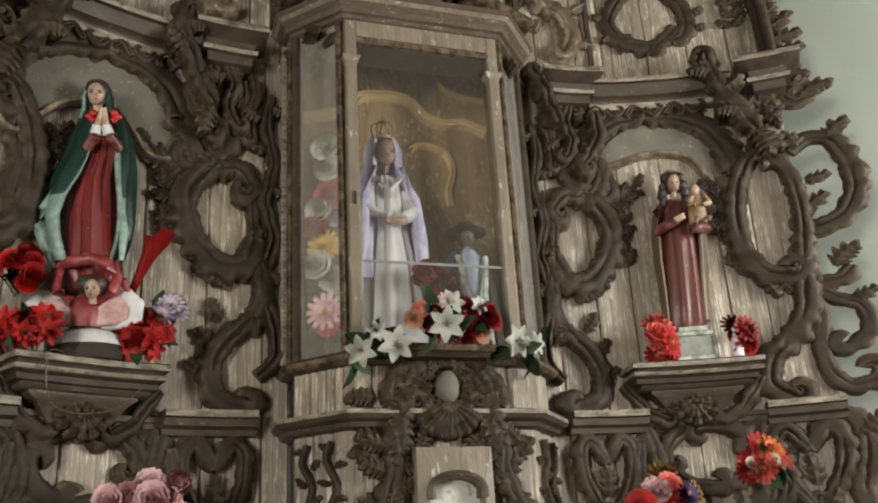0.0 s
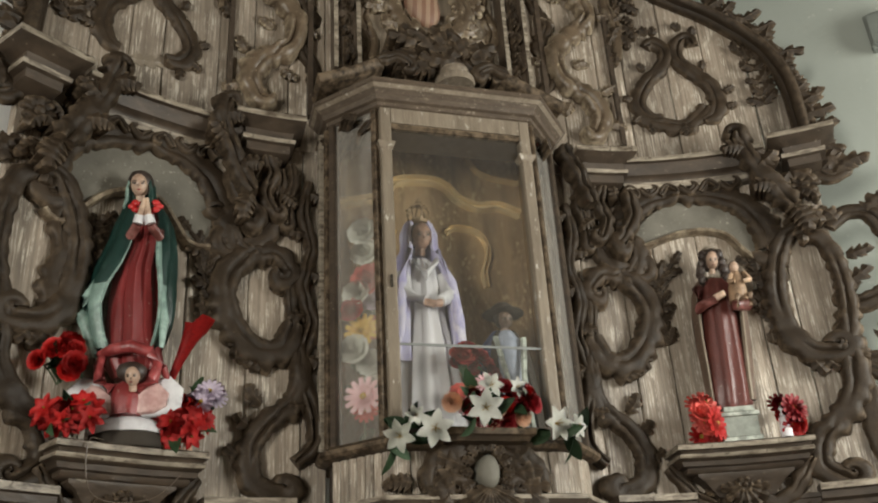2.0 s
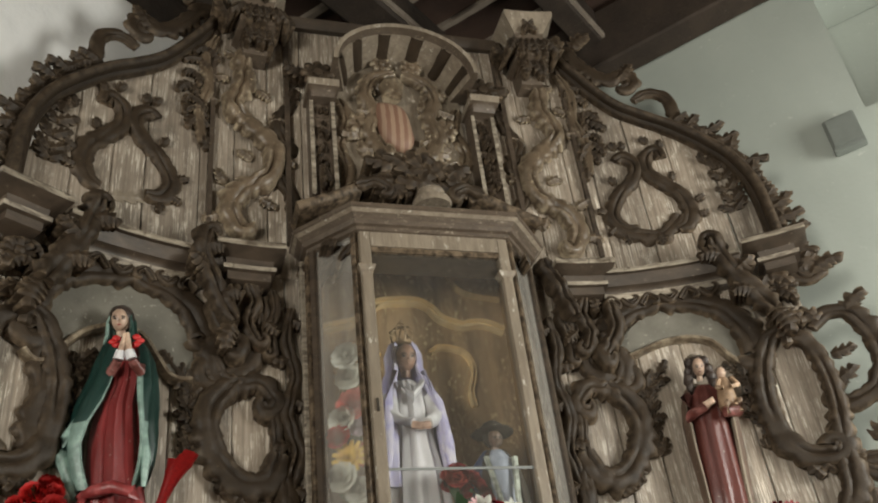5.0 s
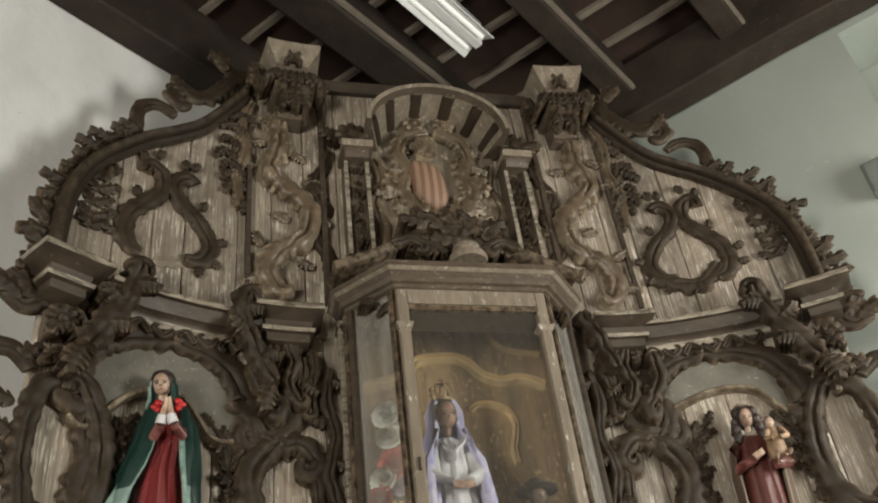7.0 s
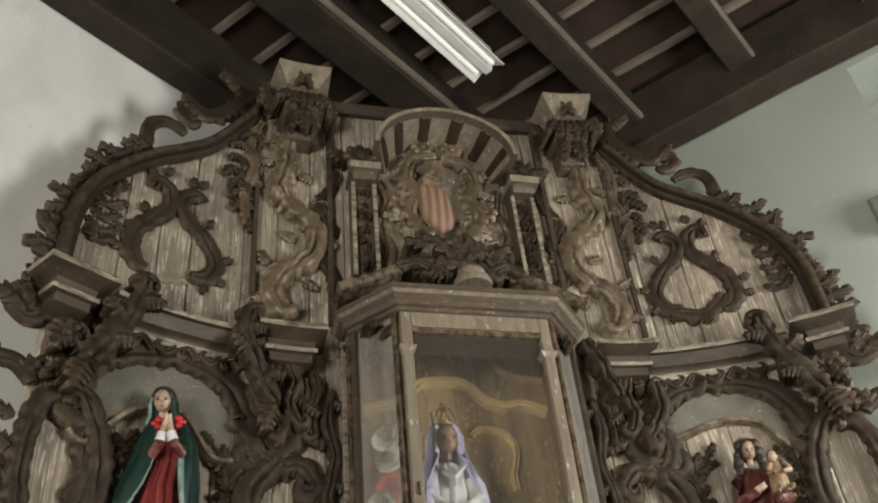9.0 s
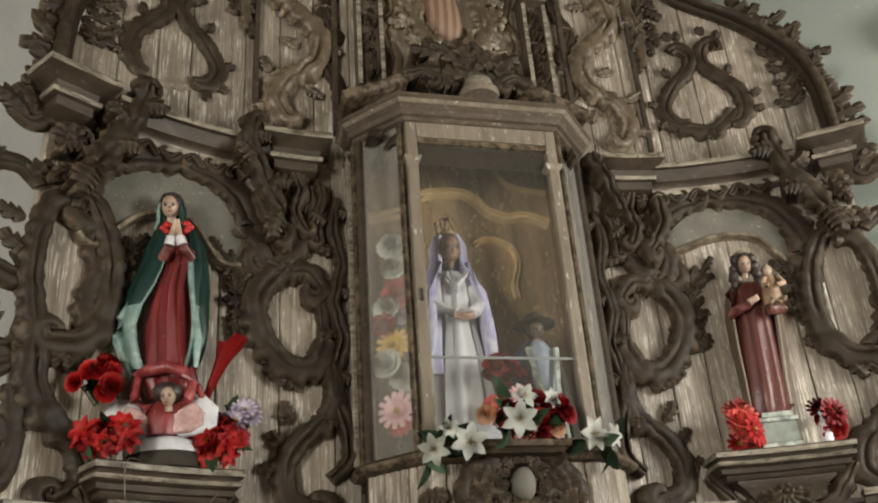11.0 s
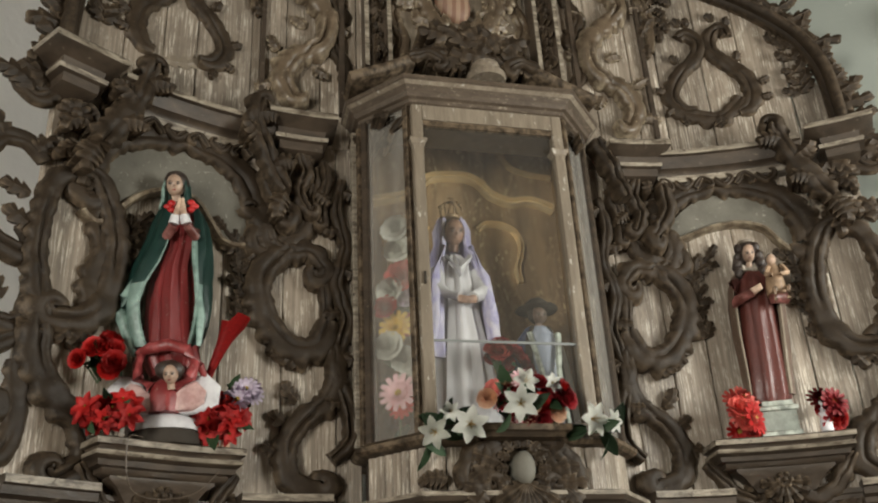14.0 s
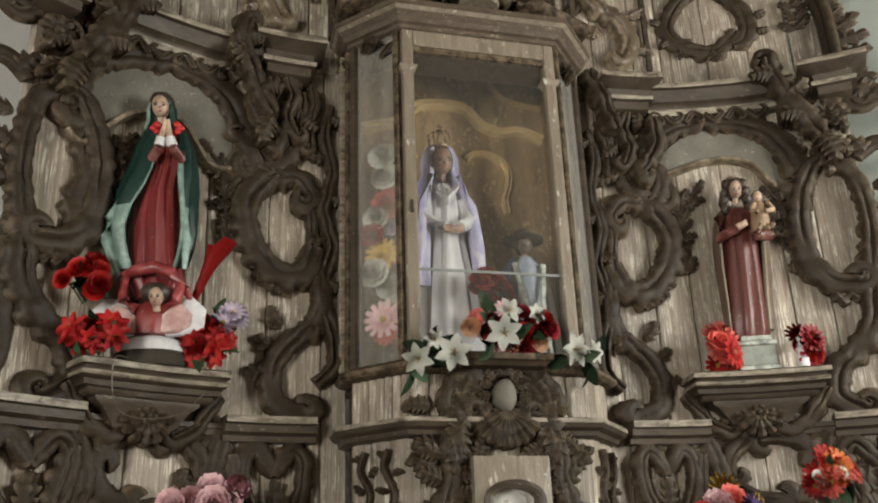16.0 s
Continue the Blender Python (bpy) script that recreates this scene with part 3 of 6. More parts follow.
# lower string course
LOW = [(-0.05, -0.01), (-0.05, 0.05), (-0.03, 0.055), (-0.02, 0.08), (0.005, 0.085), (0.01, 0.1), (0.035, 0.1), (0.035, -0.01)]
both("string_course", lambda s, r: s.sweep(line(0.62, 0.96, 2.215), LOW, 0, False, (5,)), [TRIM, CHIPPED])
both("string_course", lambda s, r: s.sweep(line(1.42, 1.68, 2.215), LOW, 0, False, (5,)), [TRIM, CHIPPED])
both("string_course", lambda s, r: s.sweep(line(0.96, 1.42, 2.2), [(u * 0.7, d * 0.55) for u, d in LOW]), TRIM)


# side niches: painted arched field with its raised ogee rim
def niche_head(rim, x0, x1, top):
    """A painted arched panel whose lower edge follows a raised ogee rim."""
    low = curve(rim, 6)
    n = len(low) - 1
    s = Shape()
    rows = []
    for k, p in enumerate(low):
        e = (p[0] - x0) / (x1 - x0)
        hi = max(p[1] + 0.012, 3.26 + (top - 3.26) * max(1 - (2 * e - 1) ** 2, 0) ** 0.5)
        rows.append([(p[0], 0.0, p[1]), (p[0], 0.022, p[1]), (p[0], 0.022, hi), (p[0], 0.0, hi)])
    s.grid(rows, close_v=True, caps=True)
    part("niche_arch", s, NICHE, altar, "grey-green painted arched niche head")
    r = Shape().sweep(low, [(-0.014, 0.0), (-0.014, 0.03), (-0.006, 0.045), (0.006, 0.045), (0.012, 0.036), (0.012, 0.0)])
    part("niche_rim", r, FADED, altar, "raised ogee rim")


niche_head([(-1.55, 3.2), (-1.52, 3.172), (-1.483, 3.178), (-1.418, 3.271), (-1.346, 3.345), (-1.25, 3.385), (-1.168, 3.366), (-1.11, 3.29), (-1.065, 3.226), (-1.02, 3.207), (-0.97, 3.215)], -1.57, -0.96, 3.6)
niche_head([(0.9, 3.34), (0.95, 3.36), (1.054, 3.398), (1.12, 3.413), (1.197, 3.416), (1.26, 3.4), (1.305, 3.37), (1.34, 3.31), (1.367, 3.271), (1.4, 3.235), (1.436, 3.228), (1.47, 3.245)], 0.86, 1.5, 3.575)


# carved frieze band over the niche: a lobed arch, a rail and curls between them
def frieze(s, r):
    scroll(s, curled(curve([(1.17, 3.605), (1.06, 3.59), (0.94, 3.52), (0.875, 3.4)]), 1, 0.03, 0.6), 0.05, 0.065, 0.065, 0.6, 0.05, 0.02)
    scroll(s, curled(curve([(1.17, 3.605), (1.31, 3.59), (1.43, 3.52), (1.495, 3.4), (1.51, 3.28)]), -1, 0.03, 0.6), 0.05, 0.065, 0.065, 0.6, 0.05, 0.02)
    scroll(s, curve([(0.9, 3.655), (1.05, 3.662), (1.2, 3.665), (1.35, 3.662), (1.48, 3.65)]), 0.022, 0.022, 0.055, 0.3, 0.05, 0.02)
    for k in range(6):
        x, sg = 0.955 + 0.088 * k, (-1) ** k
        scroll(s, curled(curve([(x - 0.035, 3.62 - 0.02 * sg), (x, 3.625 + 0.022 * sg), (x + 0.035, 3.625)]), -sg, 0.016, 0.6), 0.02, 0.017, 0.075, 0.3, 0.03, 0.03)


both("frieze", frieze, CARVED, "dark carved leaf frieze with scalloped edge", 11, 0.05)


def bracket_scroll(s, path, sign, d0=0.13):
    """A thick volute that leans against a capital, its head rolled over."""
    scroll(s, curled(curve(path), sign, 0.028, 0.7), 0.052, 0.036, 0.11, 0.5, 0.05, d0 - 0.01)
    for k in range(3):
        q = path[k + 1]
        leaf(s, q[0], q[1], 90 + 70 * sign * (-1) ** k, 0.1, 0.045, d0 + 0.03, 0.06, 3.5, 0, 0.7 * sign)
    x, z = path[0]
    leaf(s, x, z, -90 + 30 * sign, 0.13, 0.05, d0, 0.05, 3.5, 0, -0.6 * sign)


def brace(s, r):
    scroll(s, curled(curve([(0.655, 3.63), (0.64, 3.54), (0.67, 3.45), (0.655, 3.35)]), 1, 0.02, 0.6), 0.026, 0.026, 0.085, 0.4, 0.045, 0.03)
    scroll(s, curled(curve([(0.77, 3.64), (0.735, 3.56), (0.77, 3.47), (0.735, 3.38)]), -1, 0.025, 0.7), 0.036, 0.03, 0.1, 0.4, 0.045, 0.05)
    scroll(s, curled(curve([(0.88, 3.6), (0.9, 3.5), (0.86, 3.42), (0.8, 3.36)]), 1, 0.035, 0.8), 0.042, 0.038, 0.1, 0.4, 0.05, 0.06)
    for x, z, a in ((0.71, 3.6, 60), (0.83, 3.57, 100), (0.7, 3.47, 215), (0.81, 3.46, -30)):
        leaf(s, x, z, a + r.uniform(-15, 15), 0.085, 0.03, 0.07, 0.05, 3.5, 0, r.uniform(-0.8, 0.8))


both("capital_carving", brace, CARVED, "dark leaves and rosettes below the capital", 23)
lean = Shape()
bracket_scroll(lean, [(-0.84, 3.42), (-0.90, 3.53), (-0.955, 3.64), (-0.985, 3.74), (-0.97, 3.83)], -1)
carving("capital_scroll", lean.jitter(0.005, 30), CARVED, altar, "dark leaning volute with rolled head")
lean = Shape()
scroll(lean, curve([(0.575, 3.82), (0.61, 3.72), (0.655, 3.62), (0.68, 3.52)]), 0.05, 0.04, 0.14, 0.3, 0.06, 0.08)
carving("capital_scroll", lean.jitter(0.005, 30), CARVED, altar, "dark leaning tongue between capital and case")


def brace_out(s, r):
    bracket_scroll(s, [(1.56, 3.42), (1.51, 3.53), (1.46, 3.64), (1.425, 3.74), (1.42, 3.83)], 1, 0.12)
    spray(s, curve([(1.58, 3.62), (1.6, 3.5), (1.58, 3.38)], 4), 0.11, r, 0.05, 0.06, 1)
    rosette(s, 1.62, 3.55, 0.06, 0.06)


both("capital_scroll", brace_out, CARVED, "dark diagonal volute with curled leaf", 29)


# inner pilaster: linked C scrolls
def inner_scrolls(s, r):
    scroll(s, curled(curve([(0.70, 3.6), (0.70, 3.44), (0.75, 3.3), (0.88, 3.21)]), 1, 0.045, 0.9), 0.035, 0.045, 0.08, 0.4, 0.05, 0.02)
    scroll(s, curled(curve([(0.87, 3.4), (0.90, 3.3), (0.84, 3.2), (0.72, 3.22), (0.65, 3.16)]), 1, 0.045, 0.8), 0.05, 0.04, 0.085, 0.45, 0.05, 0.02)
    scroll(s, curve([(0.80, 3.22), (0.895, 3.12), (0.91, 3.0), (0.86, 2.88), (0.77, 2.80), (0.67, 2.82), (0.635, 2.92)]), 0.055, 0.06, 0.09, 0.4, 0.05, 0.02)
    scroll(s, curve([(0.66, 3.12), (0.64, 3.0), (0.64, 2.9), (0.66, 2.82)]), 0.03, 0.03, 0.06, 0.3, 0.05, 0.02)
    for k in range(4):
        leaf(s, 0.74 + 0.04 * k, 2.82 + 0.02 * k, -70 - 10 * k, 0.11, 0.04, 0.03, 0.05, 2.5, 0, 0.4)


both("scroll", inner_scrolls, CARVED, "dark carved C-scroll with leafy edges", 31)


def inner_low(s, r):
    scroll(s, curled(curve([(0.62, 2.84), (0.60, 2.7), (0.64, 2.6), (0.73, 2.53), (0.79, 2.43), (0.77, 2.31), (0.67, 2.265)]), -1, 0.035, 0.8), 0.045, 0.045, 0.08, 0.35, 0.05, 0.02)
    for k in range(3):
        leaf(s, 0.75 + 0.02 * k, 2.6 - 0.09 * k, 40 - 25 * k, 0.1, 0.035, 0.02, 0.04, 2.5, 0, 0.8)


both("scroll", inner_low, CARVED, "dark carved S-scroll ending in a volute", 37)


def edge_strip(s, r):
    scroll(s, curve([(0.575, 3.55), (0.60, 3.4), (0.56, 3.25), (0.60, 3.08), (0.555, 2.92), (0.61, 2.75), (0.56, 2.6), (0.545, 2.46), (0.62, 2.385)]), 0.032, 0.036, 0.1, 0.35, 0.06, 0.01)
    for k in range(6):
        leaf(s, 0.58, 3.5 - 0.18 * k, (200, -20)[k % 2], 0.08, 0.03, 0.04, 0.05, 2.5, 0, 0.7)


both("edge_scroll", edge_strip, CARVED, "slender dark serpentine scroll beside the glass case", 41)


# outer pilaster
def outer_scrolls(s, r):
    scroll(s, curled(curve([(1.60, 3.36), (1.51, 3.33), (1.455, 3.2), (1.43, 3.05), (1.445, 2.9), (1.5, 2.8), (1.59, 2.77)]), 1, 0.04, 0.8), 0.042, 0.05, 0.08, 0.45, 0.05, 0.02)
    scroll(s, curve([(1.55, 3.35), (1.635, 3.28), (1.665, 3.12), (1.66, 2.95), (1.63, 2.8)]), 0.034, 0.034, 0.08, 0.45, 0.05, 0.02)
    scroll(s, curled(curve([(1.63, 2.8), (1.625, 2.64), (1.56, 2.52), (1.475, 2.44), (1.45, 2.33), (1.52, 2.26)]), 1, 0.035, 0.8), 0.05, 0.045, 0.08, 0.35, 0.05, 0.02)
    for k in range(4):
        leaf(s, 1.5 + 0.035 * k, 2.78, -75 + 12 * k, 0.1, 0.035, 0.03, 0.05, 2.5, 0, 0.3)


both("scroll", outer_scrolls, CARVED, "dark carved C-scrolls with leafy edges", 43)


strap = Shape()
scroll(strap, curve([(-1.47, 3.28), (-1.5, 3.18), (-1.475, 3.06), (-1.5, 2.94), (-1.48, 2.84)]), 0.03, 0.035, 0.07, 0.5, 0.045, 0.01)
carving("inner_strap", strap.jitter(0.002, 30), CARVED, altar, "dark lobed straps inside the outer scroll")


# pierced ears on the outer edge
def ear_top(s, r):
    scroll(s, curve([(1.66, 3.74), (1.68, 3.62), (1.73, 3.58), (1.78, 3.62)]), 0.035, 0.03, 0.05, 0.4, 0.05, 0.0)
    leaf(s, 1.74, 3.6, 40, 0.13, 0.05, 0.02, 0.04, 3.5, 0, -0.9)
    leaf(s, 1.72, 3.62, 85, 0.1, 0.04, 0.02, 0.04, 2.5, 0, -0.6)


def ear_mid(s, r):
    scroll(s, curled(curve([(1.67, 3.34), (1.73, 3.40), (1.81, 3.37), (1.85, 3.24), (1.85, 3.12), (1.80, 3.02), (1.72, 2.98)]), -1, 0.05, 0.7), 0.035, 0.045, 0.055, 0.45, 0.06, 0.0)
    leaf(s, 1.8, 3.38, 60, 0.11, 0.045, 0.02, 0.04, 2.5, 0, -0.7)
    leaf(s, 1.7, 3.36, 110, 0.1, 0.04, 0.02, 0.04, 2.5, 0, 0.6)
    leaf(s, 1.7, 3.2, 0, 0.09, 0.035, 0.02, 0.03, 2.5, 0, 0.5)
    leaf(s, 1.68, 3.08, 20, 0.1, 0.04, 0.02, 0.03, 2.5, 0, 0.5)


def ear_low(s, r):
    scroll(s, curve([(1.66, 2.98), (1.645, 2.86), (1.67, 2.75), (1.75, 2.74), (1.79, 2.79)]), 0.04, 0.03, 0.05, 0.4, 0.05, 0.0)
    leaf(s, 1.74, 2.8, 60, 0.12, 0.05, 0.02, 0.04, 3.5, 0, -0.8)
    scroll(s, curled(curve([(1.66, 2.72), (1.72, 2.66), (1.79, 2.62), (1.80, 2.52), (1.74, 2.45)]), -1, 0.04, 0.8), 0.03, 0.03, 0.045, 0.4, 0.05, 0.0)
    scroll(s, curled(curve([(1.67, 2.62), (1.645, 2.48), (1.655, 2.36), (1.71, 2.29), (1.78, 2.3)]), 1, 0.05, 0.7), 0.03, 0.035, 0.045, 0.4, 0.05, 0.0)
    leaf(s, 1.77, 2.65, 10, 0.09, 0.035, 0.02, 0.03, 2.5, 0, 0.5)


both("ear_carving", ear_top, CARVED, "dark pierced leaf carving on the outer edge", 47)
both("ear_carving", ear_mid, CARVED, "dark pierced C-scroll on the outer edge", 53)
both("ear_carving", ear_low, CARVED, "dark pierced curled carving on the outer edge", 59)


# sprigs applied to the niche boards
def sprigs(s, r):
    for ctrl in ([(0.985, 2.9), (0.955, 3.0), (0.985, 3.1), (0.975, 3.18), (1.05, 3.27)], [(1.385, 2.86), (1.42, 2.95), (1.385, 3.05), (1.41, 3.14), (1.36, 3.22)]):
        vine = curve(ctrl, 6)
        scroll(s, vine, 0.016, 0.012, 0.035, 0.4, 0.03, 0.01)
        spray(s, vine, 0.07, r, 0.02, 0.03, 1, 50)


both("leaf_sprig", sprigs, CARVED, "dark carved leaf sprig on the niche boards", 61)


# shelf and corbel below each statue
def shelf(s, r):
    s.stack(0.905, 1.455, [(0.07, 0.1, 2.318), (0.05, 0.115, 2.325), (0.05, 0.12, 2.34), (0.03, 0.135, 2.345), (0.025, 0.14, 2.362), (0.02, 0.15, 2.366), (0.008, 0.165, 2.372), (0.008, 0.17, 2.385), (0.018, 0.165, 2.388),
                           (0.015, 0.17, 2.398), (0.0, 0.182, 2.402), (0.0, 0.185, 2.42), (0.005, 0.18, 2.425)], 0, 10, (6, 10))
    s.begin("corbel_block")
    s.stack(1.0, 1.37, [(0.1, 0.04, 2.22), (0.08, 0.07, 2.23), (0.03, 0.09, 2.29), (0.0, 0.105, 2.31), (0.0, 0.105, 2.32)], 0, 8)


both("shelf", shelf, [TRIM, CHIPPED], "worn moulded wooden shelf with chipped pale edges", 67, 0.025, (0.045, 0.92))


def corbel(s, r):
    scroll(s, curled(curve([(0.9, 2.36), (0.95, 2.31), (0.99, 2.24), (1.06, 2.2)]), 1, 0.03, 0.8), 0.03, 0.03, 0.07, 0.3, 0.05, 0.03)
    scroll(s, curled(curve([(1.45, 2.36), (1.41, 2.31), (1.37, 2.24), (1.3, 2.2)]), -1, 0.03, 0.8), 0.03, 0.03, 0.07, 0.3, 0.05, 0.03)
    for k in range(7):
        leaf(s, 1.18, 2.27, 195 + 25 * k, 0.1, 0.028, 0.08, 0.05, 2.5, 0, 0.4 * (k - 3) / 3)
    rosette(s, 1.18, 2.27, 0.035, 0.09, 6)


both("corbel", corbel, CARVED, "dark carved leaf corbel under the shelf", 71, 0.025, (0.045, 0.92))


def curved_strap(x, sg):
    return curled(curve([(x - sg * 0.03, 2.19), (x - sg * 0.015, 2.12), (x + sg * 0.01, 2.03), (x - sg * 0.01, 1.95)]), sg, 0.02, 0.5)


# cartouches of the lower stage
def low_cartouche(s, r):
    for a0 in (20, 110, 200, 290):
        scroll(s, curled(arc(1.19, 2.06, 0.17, 0.13, a0, a0 + 80, 14), 1, 0.03, 0.7), 0.04, 0.035, 0.07, 0.5, 0.04, 0.01)
    for k in range(16):
        a = 22.5 * k + r.uniform(-8, 8)
        leaf(s, 1.19 + 0.19 * math.cos(radians(a)), 2.06 + 0.15 * math.sin(radians(a)), a + r.uniform(-30, 30), 0.13, 0.045, 0.02, 0.05, 2.5, 0, r.uniform(-0.8, 0.8))
    for cx in (0.77, 1.54):
        for sg in (1, -1):
            scroll(s, curled(curve([(cx, 2.05), (cx + sg * 0.06, 2.14), (cx + sg * 0.11, 2.1), (cx + sg * 0.1, 1.98), (cx + sg * 0.03, 1.85)]), -sg, 0.03, 0.7), 0.035, 0.03, 0.07, 0.4, 0.045, 0.02)
        spray(s, curve([(cx, 1.6), (cx, 1.75), (cx, 1.92)], 3), 0.12, r, 0.03, 0.05, 1)
    scroll(s, curve([(0.92, 2.12), (0.9, 1.95), (0.95, 1.8), (0.92, 1.62)]), 0.035, 0.035, 0.07, 0.5, 0.05, 0.02)
    scroll(s, curve([(1.42, 2.12), (1.46, 1.95), (1.41, 1.8), (1.44, 1.62)]), 0.035, 0.035, 0.07, 0.5, 0.05, 0.02)
    spray(s, curve([(1.0, 1.7), (1.19, 1.78), (1.36, 1.7)], 4), 0.14, r, 0.02, 0.05, 1)
    for cx, sg in ((0.985, 1), (1.395, -1)):
        scroll(s, curved_strap(cx, sg), 0.04, 0.045, 0.06, 0.5, 0.045, 0.015)
        scroll(s, curve([(cx, 1.95), (cx + sg * 0.03, 1.85), (cx, 1.72)]), 0.045, 0.04, 0.06, 0.5, 0.045, 0.015)



both("cartouche", low_cartouche, CARVED, "dark carved rocaille cartouche round a bare wood panel", 73)
both("cartouche", lambda s, r: [scroll(s, curve([(1.66, 2.2), (1.72, 2.13), (1.72, 2.0), (1.68, 1.9), (1.7, 1.75)]), 0.04, 0.04, 0.06, 0.5, 0.05, 0.0),
                                leaf(s, 1.7, 2.1, 30, 0.12, 0.045, 0.02, 0.04)], CARVED, "dark pierced carving on the outer edge", 75)


# upper panels: lyre-shaped cartouche
def lyre(s, r):
    scroll(s, curve([(1.340, 4.004), (1.388, 4.026), (1.412, 4.098), (1.395, 4.199), (1.339, 4.279), (1.284, 4.361), (1.279, 4.44), (1.314, 4.5), (1.350, 4.493), (1.356, 4.443)]), 0.045, 0.034, 0.06, 0.22, 0.05, 0.0)
    scroll(s, curve([(1.166, 4.037), (1.105, 4.045), (1.063, 4.114), (1.075, 4.186), (1.128, 4.272), (1.184, 4.324), (1.225, 4.398), (1.220, 4.458), (1.173, 4.497), (1.142, 4.47)]), 0.042, 0.036, 0.06, 0.22, 0.05, 0.0)
    for x, z, a in [(1.360, 4.508, 70), (1.314, 4.555, 120), (1.188, 4.541, 80), (1.157, 4.548, 110), (1.442, 4.146, 10), (1.439, 4.062, -10), (1.373, 4.295, 70), (1.038, 4.16, 160), (1.113, 4.326, 110), (1.060, 4.056, 210), (1.103, 4.01, 270)]:
        leaf(s, x, z, a, 0.05, 0.024, 0.02, 0.03, 2.5, 0, 0.4)


both("cartouche", lyre, CARVED, "dark lyre-shaped scroll cartouche", 79, 0.03)
lyre_foot = Shape()
scroll(lyre_foot, curve([(1.03, 4.06), (1.1, 4.02), (1.22, 3.985), (1.29, 4.03), (1.33, 4.08)]), 0.04, 0.04, 0.055, 0.5, 0.05, 0.0)
leaf(lyre_foot, 1.22, 4.0, -90, 0.07, 0.04, 0.02, 0.03)
carving("cartouche_foot", lyre_foot.jitter(0.005, 22), CARVED, altar)
scar = Shape()
leaf(scar, -1.32, 3.99, 10, 0.2, 0.035, 0.003, 0.002, 3.5)
part("glue_scar", scar, PALE, altar, "pale scar where carving has fallen off")


def corner_leaf(s, r):
    spray(s, curve([(1.56, 4.04), (1.56, 4.16), (1.54, 4.3)], 4), 0.08, r, 0.015, 0.03, 1)
    spray(s, curve([(1.5, 4.36), (1.53, 4.385), (1.555, 4.34)], 3), 0.06, r, 0.015, 0.03, 2)


both("leaf_sprig", corner_leaf, CARVED, "dark carved leaf drop", 83)


# upper pilasters
def up_scroll(s, r):
    scroll(s, curled(curve([(0.72, 5.12), (0.79, 4.96), (0.78, 4.82), (0.84, 4.66), (0.73, 4.53), (0.64, 4.42), (0.66, 4.27), (0.78, 4.17), (0.84, 4.06), (0.8, 3.95)]), -1, 0.03, 0.5), 0.048, 0.054, 0.12, 0.5, 0.055, 0.01)
    for k, (x, z, a) in enumerate(((0.8, 5.0, 20), (0.86, 4.86, -40), (0.72, 4.8, 200), (0.9, 4.68, -10), (0.66, 4.6, 150), (0.6, 4.4, 220), (0.74, 4.36, 30), (0.86, 4.2, 40), (0.7, 4.14, 230),
                                   (0.88, 4.02, -20))):
        leaf(s, x, z, a + r.uniform(-15, 15), 0.085, 0.035, 0.015, 0.035, 3.5, 0, r.uniform(-1, 1))
    scroll(s, curve([(0.92, 5.1), (0.97, 4.95), (0.95, 4.75), (0.99, 4.6), (0.97, 4.4)]), 0.03, 0.025, 0.05, 0.7, 0.03, 0.01)


both("pilaster_scroll", up_scroll, FADED, "faded ochre and gilt carved S-scroll with leaves", 89)
both("leaf_drop", lambda s, r: spray(s, curve([(0.96, 5.0), (1.02, 4.82), (1.03, 4.66), (0.97, 4.45)], 4), 0.09, r, 0.02, 0.04, 1), CARVED, "dark hanging leaf drop", 97)
both("edge_scroll", lambda s, r: [scroll(s, curve([(0.54, 4.75), (0.62, 4.6), (0.565, 4.45), (0.63, 4.32), (0.56, 4.18), (0.55, 4.05)]), 0.035, 0.035, 0.06, 0.5, 0.05, 0.0),
                                  leaf(s, 0.56, 4.74, 100, 0.1, 0.04, 0.02, 0.04)], CARVED, "dark serpentine edge scroll", 101)
both("pilaster_strip", lambda s, r: s.box(0.56, 0.585, 0.0, 0.035, 3.9, 5.34), TRIM)
both("pilaster_strip", lambda s, r: s.box(0.92, 0.94, 0.0, 0.03, 3.9, 5.2), TRIM)


def pedestal(s, r):
    s.stack(0.57, 0.915, [(0.11, 0.1, 4.96), (0.1, 0.15, 5.08), (0.07, 0.19, 5.09), (0.07, 0.2, 5.12), (0.09, 0.18, 5.125), (0.085, 0.19, 5.21), (0.08, 0.2, 5.245), (0.012, 0.25, 5.335), (0.012, 0.255, 5.36)], 0, 5, (6, 7))


both("pedestal", pedestal, [CASEWOOD, PALE], "flared pedestal block with pale peeling paint", 103)
both("pedestal_carving", lambda s, r: [[leaf(s, 0.74, 5.285, 45 + 90 * k, 0.07, 0.026, 0.225, 0.03, 3.5, 0, 0.3, own=not k) for k in range(4)],
                                       [leaf(s, 0.65 + 0.035 * k, 5.2, -90 + 12 * (k - 2.5) + r.uniform(-8, 8), 0.13, 0.035, 0.2, 0.06, 3.5, 0, r.uniform(-0.5, 0.5)) for k in range(6)],
                                       [leaf(s, 0.68 + 0.04 * k, 5.09, -90 + r.uniform(-20, 20), 0.12, 0.035, 0.15, 0.06, 3.5, 0, r.uniform(-0.6, 0.6)) for k in range(4)],
                                       leaf(s, 0.88, 5.16, 40, 0.16, 0.05, 0.12, 0.05, 3.5, 0, 1.2), leaf(s, 0.6, 5.14, 140, 0.1, 0.04, 0.12, 0.05, 3.5, 0, -1.2)], CARVED,
     "dark rosettes and leaves of the pedestal", 107)


